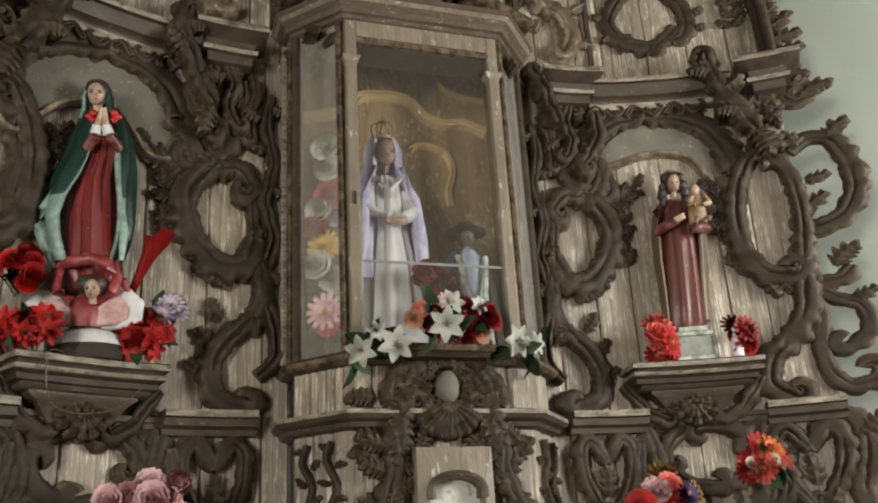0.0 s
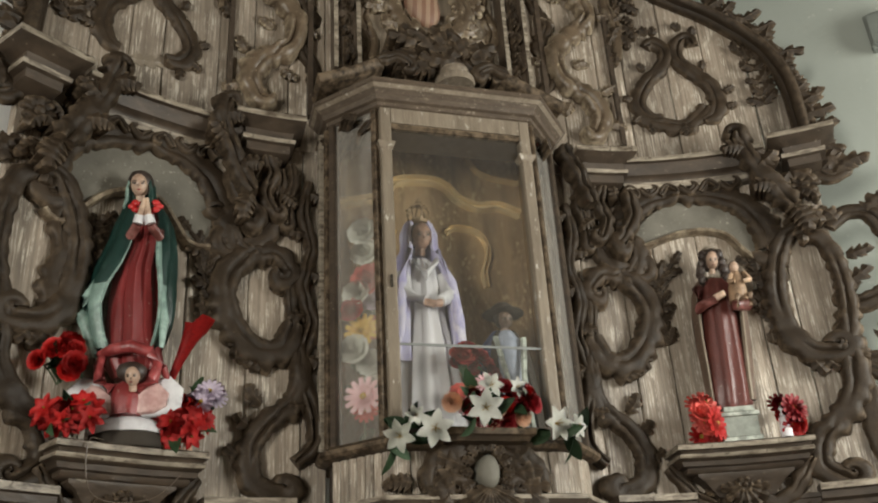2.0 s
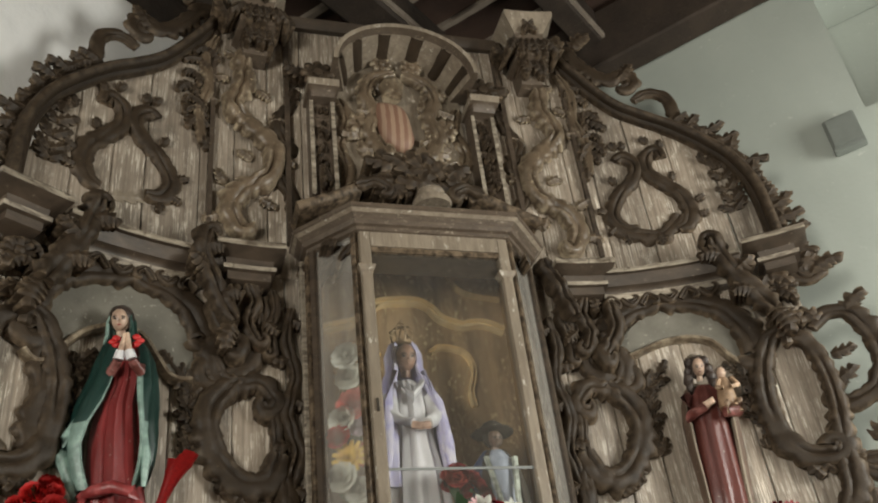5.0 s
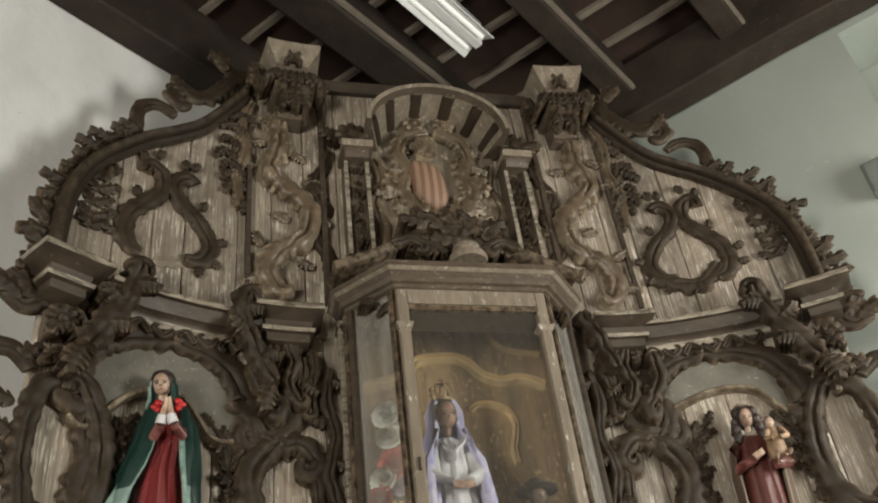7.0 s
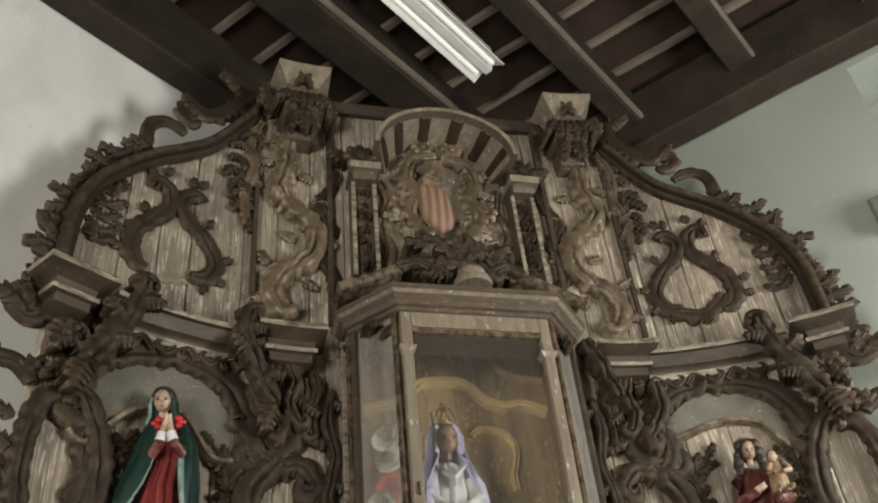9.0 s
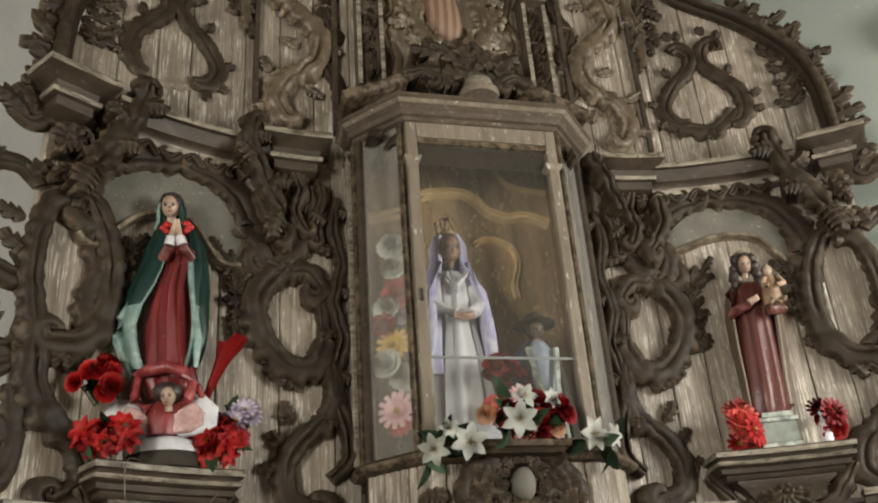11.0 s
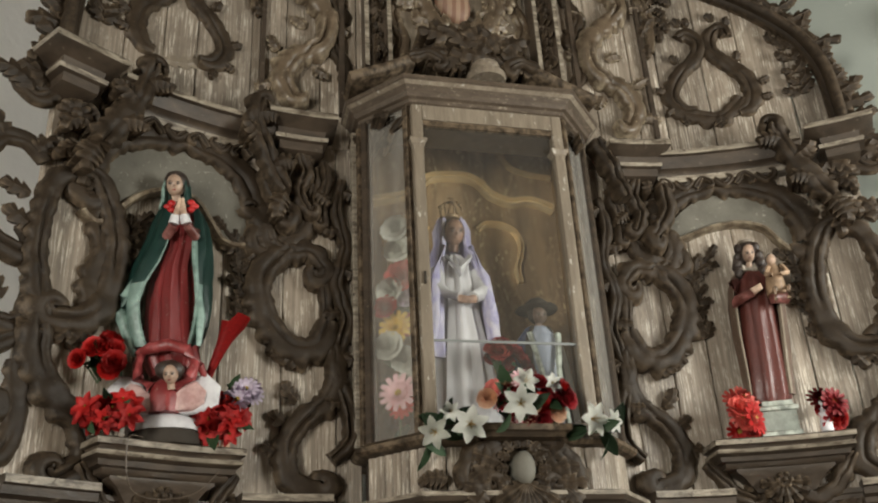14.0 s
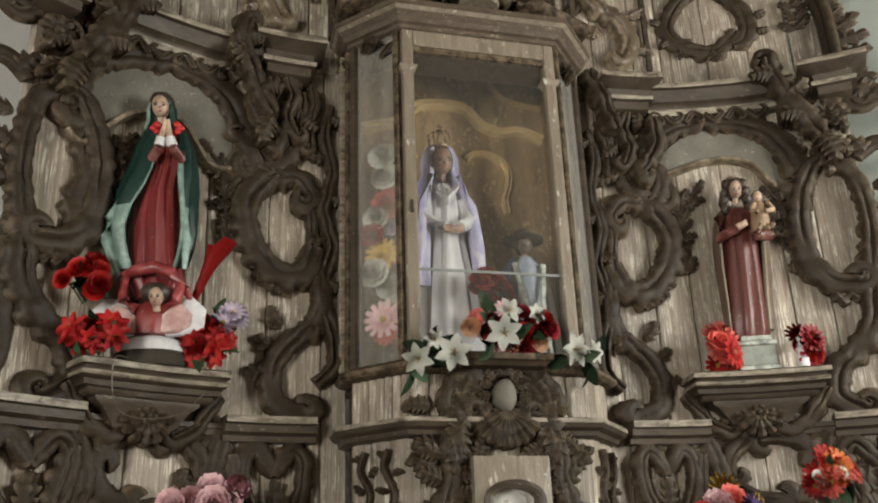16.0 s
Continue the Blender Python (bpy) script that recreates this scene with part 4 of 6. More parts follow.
# leafy cresting outside the crown moulding
def cresting(s, r):
    scroll(s, curled(curve([(0.93, 5.3), (1.0, 5.28), (1.08, 5.14), (1.17, 5.05), (1.25, 5.05)]), -1, 0.06, 0.75), 0.045, 0.04, 0.05, 0.45, 0.05, 0.0)
    scroll(s, curve([(1.28, 4.86), (1.34, 4.89), (1.4, 4.87), (1.44, 4.8), (1.44, 4.68)]), 0.03, 0.03, 0.045, 0.35, 0.05, 0.0)
    leaf(s, 1.24, 5.02, 40, 0.12, 0.045, 0.02, 0.04)
    leaf(s, 1.05, 5.3, 60, 0.14, 0.055, 0.02, 0.04, 3.5, 0, -0.9)
    scroll(s, curve([(1.42, 4.68), (1.5, 4.6), (1.585, 4.46), (1.64, 4.33), (1.675, 4.2), (1.69, 4.08), (1.695, 3.96)]), 0.02, 0.026, 0.05, 0.6, 0.04, 0.0)
    along = curve([(1.45, 4.66), (1.53, 4.57), (1.6, 4.45), (1.65, 4.33), (1.68, 4.2), (1.695, 4.08), (1.7, 3.98)], 3)
    for i, (x, z) in enumerate(along):
        leaf(s, x - 0.02, z, (-40 - 2 * i + r.uniform(-25, 35)) if i % 2 else (30 + r.uniform(-30, 40)), 0.085 * r.uniform(0.5, 1.35), 0.036, 0.015, 0.04, 2.5, 0, r.uniform(-1.1, 0.6))
    for k in range(7):
        leaf(s, 1.68, 3.98 - 0.06 * k, r.uniform(-30, 50), 0.12, 0.045, 0.015, 0.04, 2.5, 0, r.uniform(-1, 1))


both("cresting", cresting, CARVED, "dark pierced leafy cresting along the shoulder", 109)


# central hood over the coat of arms
def hood(s, r):
    seg = 26
    cz, rx, rz = 4.86, 0.34, 0.265
    rows = []
    for i in range(seg + 1):
        a = math.pi * i / seg
        c, sn = math.cos(a), math.sin(a)
        rows.append([(rx * 0.82 * c, 0.0, cz + rz * 0.82 * sn), (rx * 1.0 * c, 0.2, cz + rz * 0.98 * sn), (rx * 1.02 * c, 0.245, cz + rz * 1.0 * sn), (rx * 1.09 * c, 0.245, cz + rz * 1.1 * sn),
                     (rx * 1.1 * c, 0.2, cz + rz * 1.11 * sn), (rx * 1.06 * c, 0.0, cz + rz * 1.06 * sn)])
    s.grid(rows, close_v=True, caps=True, mv=(0, 2))


hs = Shape()
hood(hs, None)
part("hood", hs, [CASEWOOD, PALE], altar, "projecting half-round hood with pale worn rim")
for k in range(6):
    a = math.pi * (k + 0.5) / 6
    s = Shape()
    rows = []
    for i in range(4):
        t = i / 3
        for_row = []
        for da in (-0.11, -0.07, 0, 0.07, 0.11):
            c, sn = math.cos(a + da), math.sin(a + da)
            rad = 0.83 + 0.16 * t - (0.03 if abs(da) < 0.1 else 0.0)
            for_row.append((0.34 * rad * c, 0.02 + 0.18 * t, 4.86 + 0.265 * rad * sn))
        rows.append(for_row)
    s.grid(rows)
    s2 = Shape().grid([[(x * 1.03, d, 4.86 + (z - 4.86) * 1.03) for x, d, z in q] for q in rows])
    base = len(s.v)
    s.v += s2.v
    s.f += [tuple(base + n for n in f) for f in s2.f]
    s.m += s2.m
    part("hood_leaf", s.jitter(0.006, 40), CARVED, altar, "dark leaf rib under the hood")
both("impost", lambda s, r: [s.stack(0.335, 0.49, [(0.02, 0.13, 4.70), (0.015, 0.15, 4.735), (0.0, 0.17, 4.74), (0.0, 0.18, 4.775)], 0, 5, (2,))], [CASEWOOD, PALE])
both("impost_carving", lambda s, r: [rosette(s, 0.43, 4.86, 0.085, 0.12, 8), leaf(s, 0.41, 4.8, 100, 0.15, 0.055, 0.1, 0.05, 3.5, 0, -0.8), leaf(s, 0.48, 4.88, 10, 0.12, 0.05, 0.08, 0.05)], CARVED,
     "dark carved block beside the hood", 113)
both("upper_pilaster", lambda s, r: [s.grid([[(x, d, z) for x, d in ((0.35, 0.0), (0.35, 0.1), (0.37, 0.1), (0.375, 0.07), (0.45, 0.07), (0.455, 0.1), (0.475, 0.1), (0.475, 0.0))] for z in (4.13, 4.7)], close_v=True, caps=True, mv=(1, 5))],
     [CASEWOOD, CHIPPED], "brown pilaster with worn pale edges")
both("leaf_drop", lambda s, r: spray(s, [(0.412, 4.67 - 0.02 * k) for k in range(26)], 0.042, r, 0.075, 0.04, 1, 40), CARVED, "dark leaf drop inside the pilaster frame", 117)
both("edge_scroll", lambda s, r: [scroll(s, curve([(0.31, 4.8), (0.27, 4.65), (0.33, 4.5), (0.28, 4.35), (0.33, 4.2)]), 0.04, 0.04, 0.06, 0.5, 0.05, 0.0)], FADED, "faded scroll beside the arms", 119)
shield = Shape()
prof = [(0.0, 0.10), (0.35, 0.095), (0.7, 0.08), (0.92, 0.055), (1.0, 0.03), (1.0, 0.0)]
rows = []
for k, d in prof:
    ring = []
    for j in range(28):
        t = 2 * math.pi * j / 28
        zz = math.sin(t)
        q = max(k, 0.01)
        u = math.copysign(abs(math.cos(t)) ** 0.5, math.cos(t)) * (1.0 if zz > 0 else 1.0 - 0.55 * zz * zz)
        v = math.copysign(abs(zz) ** 0.6, zz)
        ring.append((-0.045 + q * (0.088 * u - 0.022 * v), 0.04 + d * 0.6, 4.615 + q * (0.15 * v - 0.012 * u)))
    rows.append(ring)
shield.grid(rows, close_v=True)
SHIELD = bpy.data.materials.new("striped_shield_paint")
SHIELD.use_nodes = True
sn, sl = SHIELD.node_tree.nodes, SHIELD.node_tree.links
stc, sw, sr = sn.new("ShaderNodeTexCoord"), sn.new("ShaderNodeTexWave"), sn.new("ShaderNodeValToRGB")
sw.inputs["Scale"].default_value, sw.inputs["Distortion"].default_value, sw.inputs["Detail Scale"].default_value = 7.5, 0.6, 4.0
sr.color_ramp.elements[0].color, sr.color_ramp.elements[1].color = (0.22, 0.12, 0.08, 1), (0.33, 0.22, 0.15, 1)
sr.color_ramp.elements[0].position, sr.color_ramp.elements[1].position = 0.35, 0.6
sl.new(stc.outputs["Object"], sw.inputs["Vector"])
sl.new(sw.outputs["Fac"], sr.inputs["Fac"])
sl.new(sr.outputs["Color"], sn["Principled BSDF"].inputs["Base Color"])
sn["Principled BSDF"].inputs["Roughness"].default_value = 0.6
part("shield", shield, SHIELD, altar, "pointed shield with faded red and cream stripes")


def arms(s, r):
    scroll(s, curled(curve([(0.02, 4.98), (0.13, 4.94), (0.18, 4.82), (0.14, 4.7), (0.18, 4.58), (0.13, 4.46)]), -1, 0.03, 0.7), 0.04, 0.04, 0.08, 0.5, 0.04, 0.03)
    for k in range(12):
        a = r.uniform(0, 360)
        leaf(s, r.uniform(0.08, 0.24), 4.38 + 0.048 * k, a, 0.11, 0.04, 0.03, 0.06, 2.5, 0, r.uniform(-1, 1))
    rosette(s, 0.21, 4.62, 0.075, 0.05)
    rosette(s, 0.08, 5.04, 0.06, 0.05)


both("arms_carving", arms, [FADED], "pale gilt flowers and scrolls round the shield", 121)
crown = Shape()
crown.lathe((-0.05, 0.08, 4.78), [(0.05, 0), (0.055, 0.02), (0.05, 0.03), (0.065, 0.08), (0.04, 0.12), (0.012, 0.14)], 14)
part("crown", crown.jitter(0.006, 40), FADED, altar, "carved crown above the shield")
niche_back = Shape().box(-0.33, 0.33, -0.01, 0.012, 4.05, 5.1)
part("arms_panel", niche_back, PALE, altar, "pale panel behind the arms")
basket = Shape()
rb = random.Random(131)
for k in range(34):
    a = rb.uniform(-20, 200)
    leaf(basket, 0.02 + rb.uniform(-0.2, 0.2), 4.13 + rb.uniform(-0.03, 0.1), a, 0.14, 0.05, 0.14 + rb.uniform(0, 0.08), 0.05, 2.5, 0, rb.uniform(-1, 1))
carving("leaf_basket", basket.jitter(0.006, 25), CARVED, altar, "dark mass of carved leaves below the shield")
urn = Shape().lathe((0.03, 0.25, 3.975), [(0.085, 0), (0.09, 0.02), (0.085, 0.035), (0.055, 0.045), (0.05, 0.06), (0.065, 0.075), (0.06, 0.09)], 18)
part("urn_foot", urn, PALE, altar, "pale turned urn foot")
both("pediment_strip", lambda s, r: [s.sweep([(0.28, 4.1), (0.42, 4.03), (0.56, 3.97)], [(-0.02, 0.02), (-0.02, 0.2), (0.0, 0.22), (0.02, 0.22), (0.02, 0.02)]),
                                     scroll(s, curled(curve([(0.3, 4.1), (0.22, 4.14), (0.16, 4.11)]), 1, 0.025, 0.6), 0.03, 0.03, 0.06, 0.3, 0.05, 0.2)], CARVED, "dark sloping pediment strip on the case", 137)
top_strip = Shape().sweep(line(-0.74, 0.74, 5.3), [(-0.03, 0.0), (-0.03, 0.03), (0.0, 0.05), (0.03, 0.05), (0.03, -0.03), (0, -0.03)])
part("top_rail", top_strip, TRIM, altar, "plain top rail of the boards")



# ---- glazed case in the middle of the altarpiece ----
def glass(name, haze):
    m = bpy.data.materials.new(name)
    m.use_nodes = True
    nt = m.node_tree
    out = nt.nodes["Material Output"]
    tr, gl, fr, df = (nt.nodes.new(k) for k in ("ShaderNodeBsdfTransparent", "ShaderNodeBsdfGlossy", "ShaderNodeLayerWeight", "ShaderNodeBsdfDiffuse"))
    mx, m2, nz, rg = (nt.nodes.new(k) for k in ("ShaderNodeMixShader", "ShaderNodeMixShader", "ShaderNodeTexNoise", "ShaderNodeMapRange"))
    tr.inputs[0].default_value = (0.94, 0.95, 0.94, 1)
    gl.inputs["Roughness"].default_value = 0.02
    pw, sc = nt.nodes.new("ShaderNodeMath"), nt.nodes.new("ShaderNodeMath")
    pw.operation, sc.operation = "POWER", "MULTIPLY_ADD"
    pw.inputs[1].default_value, sc.inputs[1].default_value, sc.inputs[2].default_value = 5.0, 0.9, 0.03
    nt.links.new(fr.outputs["Facing"], pw.inputs[0])
    nt.links.new(pw.outputs[0], sc.inputs[0])
    # pale diffuse share: the reflected bright walls put into the glass colour as haze
    df.inputs[0].default_value = (0.60, 0.56, 0.50, 1)
    nz.inputs["Scale"].default_value = 2.6
    rg.inputs["To Min"].default_value, rg.inputs["To Max"].default_value = haze * 0.3, haze * 1.7
    nt.links.new(nz.outputs["Fac"], rg.inputs["Value"])
    nt.links.new(sc.outputs[0], mx.inputs[0])
    nt.links.new(tr.outputs[0], mx.inputs[1])
    nt.links.new(gl.outputs[0], mx.inputs[2])
    nt.links.new(rg.outputs[0], m2.inputs[0])
    nt.links.new(mx.outputs[0], m2.inputs[1])
    nt.links.new(df.outputs[0], m2.inputs[2])
    nt.links.new(m2.outputs[0], out.inputs["Surface"])
    return m


STONEGREY = mat("dull_glass_edge", (0.27, 0.28, 0.27), (0.22, 0.23, 0.22), 0.4, bump=0.0)
GLASS = glass("reflection_haze_glass", 0.035)
SIDEGLASS = glass("side_reflection_haze_glass", 0.19)
case = thing("display_case", (0, -0.1, 1.0), "half-octagonal glazed wooden display case with peeling pale posts", "display case")


def plan(off):
    return [(-0.50 - off, -0.01), (-0.50 - off, 0.12 + off * 0.4), (-0.33 - off * 0.5, 0.31 + off), (0.33 + off * 0.5, 0.31 + off), (0.50 + off, 0.12 + off * 0.4), (0.50 + off, -0.01)]


def tier(levels, mu=()):
    s = Shape()
    return s.grid([[(x, d, z) for x, d in plan(off)] for off, z in levels], close_v=True, caps=True, mu=mu)


part("cornice", tier([(0.0, 3.785), (0.012, 3.79), (0.015, 3.805), (0.03, 3.81), (0.036, 3.83), (0.055, 3.85), (0.07, 3.862), (0.075, 3.865), (0.075, 3.885), (0.06, 3.892), (0.0, 3.93), (-0.1, 3.98)], (5, 9)), [CASEWOOD, PALE], case,
     "heavy projecting cornice", smooth=False)
part("base_moulding", tier([(0.0, 2.365), (0.03, 2.372), (0.045, 2.385), (0.045, 2.40), (0.02, 2.408), (0.01, 2.42)]), CARVED, case, "dark bottom moulding", smooth=False)
part("plinth_moulding", tier([(0.0, 2.14), (0.03, 2.15), (0.035, 2.165), (0.055, 2.175), (0.065, 2.19), (0.065, 2.205), (0.03, 2.212), (0.0, 2.22)], (4,)), [TRIM, CHIPPED], case, "chipped plinth moulding", smooth=False)
part("plinth_core", tier([(-0.012, 1.0), (-0.012, 2.15)]), TRIM, case, smooth=False)
part("base_core", tier([(-0.012, 2.21), (-0.012, 2.37)]), TRIM, case, smooth=False)


def post(x, d, w, t, z0, z1, ang, m, label="", cap=None):
    """An upright turned to its corner of the plan."""
    s = Shape()
    rows = []
    for z in (z0, z1):
        ring = []
        for u, v in ((-w, -t), (-w, t * 0.7), (-w * 0.8, t), (w * 0.8, t), (w, t * 0.7), (w, -t)):
            c, sn = math.cos(radians(ang)), math.sin(radians(ang))
            ring.append((x + u * c - v * sn, d + u * sn + v * c, z))
        rows.append(ring)
    s.grid(rows, close_v=True, caps=True)
    ob = part("post", s, m, case, label, smooth=False)
    if cap:
        c = Shape()
        c.grid([[(x + u * (w + e), d + v * (t + e), z) for u, v in ((-1, -1), (-1, 1), (1, 1), (1, -1))] for e, z in ((0.0, cap - 0.03), (0.006, cap - 0.022), (0.012, cap - 0.006), (0.012, cap))], close_v=True, caps=True)
        part("collar", c, m, ob, smooth=False)
    return ob


for sg in (1, -1):
    post(sg * 0.303, 0.295, 0.024, 0.02, 2.42, 3.785, 0, PALE, "pale peeling front post", 3.62)
    post(sg * 0.342, 0.283, 0.012, 0.016, 2.42, 3.785, -sg * 48, CARVED, "dark fillet beside the front post")
    post(sg * 0.485, 0.128, 0.014, 0.02, 2.42, 3.785, -sg * 48, TRIM, "worn back post")
    post(sg * 0.505, 0.09, 0.012, 0.014, 2.42, 3.785, -sg * 70, CARVED)
    post(sg * 0.52, 0.05, 0.014, 0.02, 2.42, 3.785, -sg * 80, CHIPPED)
part("head_rail", Shape().box(-0.28, 0.28, 0.28, 0.315, 3.715, 3.785, 0, 4), PALE, case, "pale peeling head rail", smooth=False)
part("sight_rail", Shape().box(-0.28, 0.28, 0.285, 0.308, 3.69, 3.715, 0, 4), CARVED, case, smooth=False)
part("sill_rail", Shape().box(-0.28, 0.28, 0.28, 0.312, 2.42, 2.455, 0, 4), TRIM, case, smooth=False)
part("glass_pane", Shape().box(-0.279, 0.279, 0.294, 0.298, 2.455, 3.69), GLASS, case, "clear front pane with reflection haze in its colour", smooth=False).visible_shadow = False
part("glass_bar", Shape().box(-0.279, 0.279, 0.2985, 0.302, 2.757, 2.767), STONEGREY, case, "pale joint line across the glass", smooth=False)
for sg in (1, -1):
    (xa, da), (xb, db) = (sg * 0.342, 0.283), (sg * 0.485, 0.128)
    k = Shape()
    k.grid([[(x, d, z) for x, d in ((xa, da), (xb, db), (xb - sg * 0.003, db - 0.003), (xa - sg * 0.003, da - 0.003))] for z in (2.42, 3.785)], close_v=True, caps=True)
    part("glass_pane", k, SIDEGLASS, case, "side pane with reflection haze in its colour", smooth=False).visible_shadow = False
    sp = Shape()
    spray(sp, [(sg * (0.36 + 0.03 * i), 3.74 - 0.01 * (i % 2)) for i in range(5)], 0.07, random.Random(7), 0.24, 0.02, 1)
    for i, (x, d, z) in enumerate(sp.v):
        sp.v[i] = (x, d - (abs(x) - 0.34) * 1.05 + 0.02, z)
    carving("leaf_spandrel", sp, CARVED, case, "dark carved leaves under the case cornice")
part("case_floor", tier([(-0.02, 2.405), (-0.02, 2.425)]), TRIM, case)
inner = Shape()
inner.grid([[(x, d, z) for x, d in ((-0.5, 0.0), (-0.5, -0.28), (0.5, -0.28), (0.5, 0.0))] for z in (2.4, 4.0)])
inner.grid([[(x, d, z) for x, d in ((-0.52, 0.0), (-0.52, -0.3), (0.52, -0.3), (0.52, 0.0))] for z in (2.4, 4.0)])
inner.box(-0.5, 0.5, -0.28, 0.0, 3.98, 4.0)
inner.box(-0.5, 0.5, -0.28, 0.0, 2.4, 2.425)
part("gilded_back", inner, GOLD, case, "dull gilded back panel inside the case", smooth=False)
FIL = [(-0.03, 0), (-0.028, 0.012), (-0.021, 0.018), (-0.014, 0.012), (-0.012, 0.002), (0.004, 0.002), (0.007, 0.01), (0.013, 0.014), (0.019, 0.01), (0.021, 0)]
for wide, pts in ((1.1, [(-0.49, 3.63), (-0.341, 3.662), (-0.23, 3.695), (-0.17, 3.75), (-0.124, 3.791), (-0.05, 3.805), (0.059, 3.808), (0.129, 3.775), (0.182, 3.718), (0.273, 3.686), (0.351, 3.7), (0.42, 3.69), (0.49, 3.66)]),
                  (0.55, [(0.1, 3.53), (0.135, 3.555), (0.18, 3.56), (0.226, 3.553), (0.28, 3.525), (0.309, 3.46), (0.3, 3.39), (0.282, 3.33), (0.29, 3.26)]),
                  (0.55, [(-0.14, 3.5), (-0.18, 3.53), (-0.24, 3.55), (-0.30, 3.53), (-0.34, 3.456), (-0.31, 3.381), (-0.315, 3.31), (-0.31, 3.26)]),
                  (0.4, [(0.24, 3.96), (0.253, 3.923), (0.285, 3.88), (0.326, 3.857), (0.38, 3.842), (0.438, 3.836), (0.49, 3.83)])):
    s = Shape().sweep(curve(pts), [(u * wide, -0.282 + d * 2.2) for u, d in FIL])
    part("gilt_moulding", s, GILT, case, "gilt ogee moulding with glints put into its pale colour")
lock = Shape().box(-0.306, -0.298, 0.314, 0.322, 2.98, 3.03)
part("latch", lock, DARK, case, "small dark latch")

# fluted boards of the base and plinth
rf = random.Random(3)


def facet(a, b, n, z0, z1, off, m, name):
    (xa, da), (xb, db) = a, b
    nx, nd = -(db - da), (xb - xa)
    h = math.hypot(nx, nd)
    nx, nd = nx / h, nd / h
    for i in range(n):
        t0, t1 = i / n + 0.004, (i + 1) / n - 0.004
        o = off + rf.uniform(0, 0.004)
        ring = []
        for t, k in ((t0, 0), (t0, o * 0.6), (t0 * 0.8 + t1 * 0.2, o), (t0 * 0.2 + t1 * 0.8, o), (t1, o * 0.6), (t1, 0)):
            ring.append((xa + (xb - xa) * t + nx * (k - 0.012), da + (db - da) * t + nd * (k - 0.012)))
        s = Shape().grid([[(x, d, z) for x, d in ring] for z in (z0, z1)], close_v=True, caps=True)
        part(name, s, m, case, smooth=False)


Q = plan(0.0)
facet(Q[1], Q[2], 7, 2.218, 2.368, 0.014, BOARD, "flute")
facet(Q[2], Q[3], 9, 2.218, 2.368, 0.014, BOARD, "flute")
facet(Q[3], Q[4], 2, 2.218, 2.368, 0.014, BOARD, "flute")
facet(Q[1], Q[2], 3, 1.0, 2.145, 0.014, BOARD, "plinth_board")
facet(Q[2], Q[3], 5, 1.0, 2.145, 0.014, BOARD, "plinth_board")
facet(Q[3], Q[4], 2, 1.0, 2.145, 0.014, BOARD, "plinth_board")

# bracket shelf, medallion and tabernacle on the front
bracket = Shape().stack(-0.17, 0.17, [(0.07, 0.34, 2.355), (0.05, 0.38, 2.375), (0.02, 0.41, 2.38), (0.015, 0.42, 2.395), (0.0, 0.43, 2.4), (0.0, 0.435, 2.42)], 0, 4)
part("bracket_shelf", bracket, CARVED, case, "small dark bracket shelf", smooth=False)


def medallion(s, r):
    for sg in (1, -1):
        scroll(s, curled(curve([(sg * 0.06, 2.37), (sg * 0.16, 2.33), (sg * 0.2, 2.25), (sg * 0.13, 2.2)]), -sg, 0.035, 0.8), 0.04, 0.04, 0.08, 0.5, 0.04, 0.33)
        scroll(s, curled(curve([(sg * 0.12, 2.16), (sg * 0.2, 2.12), (sg * 0.19, 2.0), (sg * 0.24, 1.88), (sg * 0.2, 1.76)]), sg, 0.03, 0.6), 0.04, 0.035, 0.07, 0.45, 0.05, 0.33)
        for k in range(7):
            leaf(s, sg * (0.08 + 0.02 * k), 2.3 - 0.03 * k, 90 - sg * (60 + 25 * k) + r.uniform(-15, 15), 0.11, 0.04, 0.36, 0.05, 2.5, 0, r.uniform(-0.8, 0.8))
        for k in range(6):
            leaf(s, sg * (0.23 + 0.02 * (k % 2)), 2.12 - 0.07 * k, 90 - sg * r.uniform(10, 150), 0.1, 0.04, 0.33, 0.05, 2.5, 0, r.uniform(-0.8, 0.8))
        for k in range(16):
            leaf(s, sg * r.uniform(0.1, 0.27), r.uniform(1.7, 2.36), r.uniform(0, 360), 0.09, 0.035, 0.35, 0.04, 3.5, 0, r.uniform(-1, 1))
    for k in range(9):
        leaf(s, 0.0, 2.23, -150 + 15 * k, 0.14, 0.03, 0.37, 0.05, 2.5, 0, 0.0)
    for k in range(14):
        a = 360 * k / 14
        leaf(s, 0.055 * math.cos(radians(a)), 2.28 + 0.075 * math.sin(radians(a)), a, 0.045, 0.02, 0.37, 0.02, 1.5, 0, 0.1)


ms = Shape()
medallion(ms, random.Random(17))
carving("rocaille", ms.jitter(0.005, 24), CARVED, case, "dark carved rocaille round an oval medallion")
ov = Shape()
ov.grid([[(0.038 * k * math.cos(2 * math.pi * j / 20), 0.385 + h, 2.28 + 0.058 * k * math.sin(2 * math.pi * j / 20)) for j in range(20)] for k, h in ((0.01, 0.02), (0.5, 0.018), (0.85, 0.01), (1.0, 0.0), (1.0, -0.06))], close_v=True)
part("medallion", ov, NICHE, case, "plain grey oval medallion")
tab = thing("tabernacle", (0, -0.38, 1.0), "stone-coloured tabernacle with a small arched door of peeling white paint", "tabernacle")
tf = Shape()
door_arch = [(-0.092, 1.0)] + [(-0.092, 1.9)] + arc(0, 1.925, 0.092, 0.05, 170, 10, 12) + [(0.092, 1.9), (0.092, 1.0)]
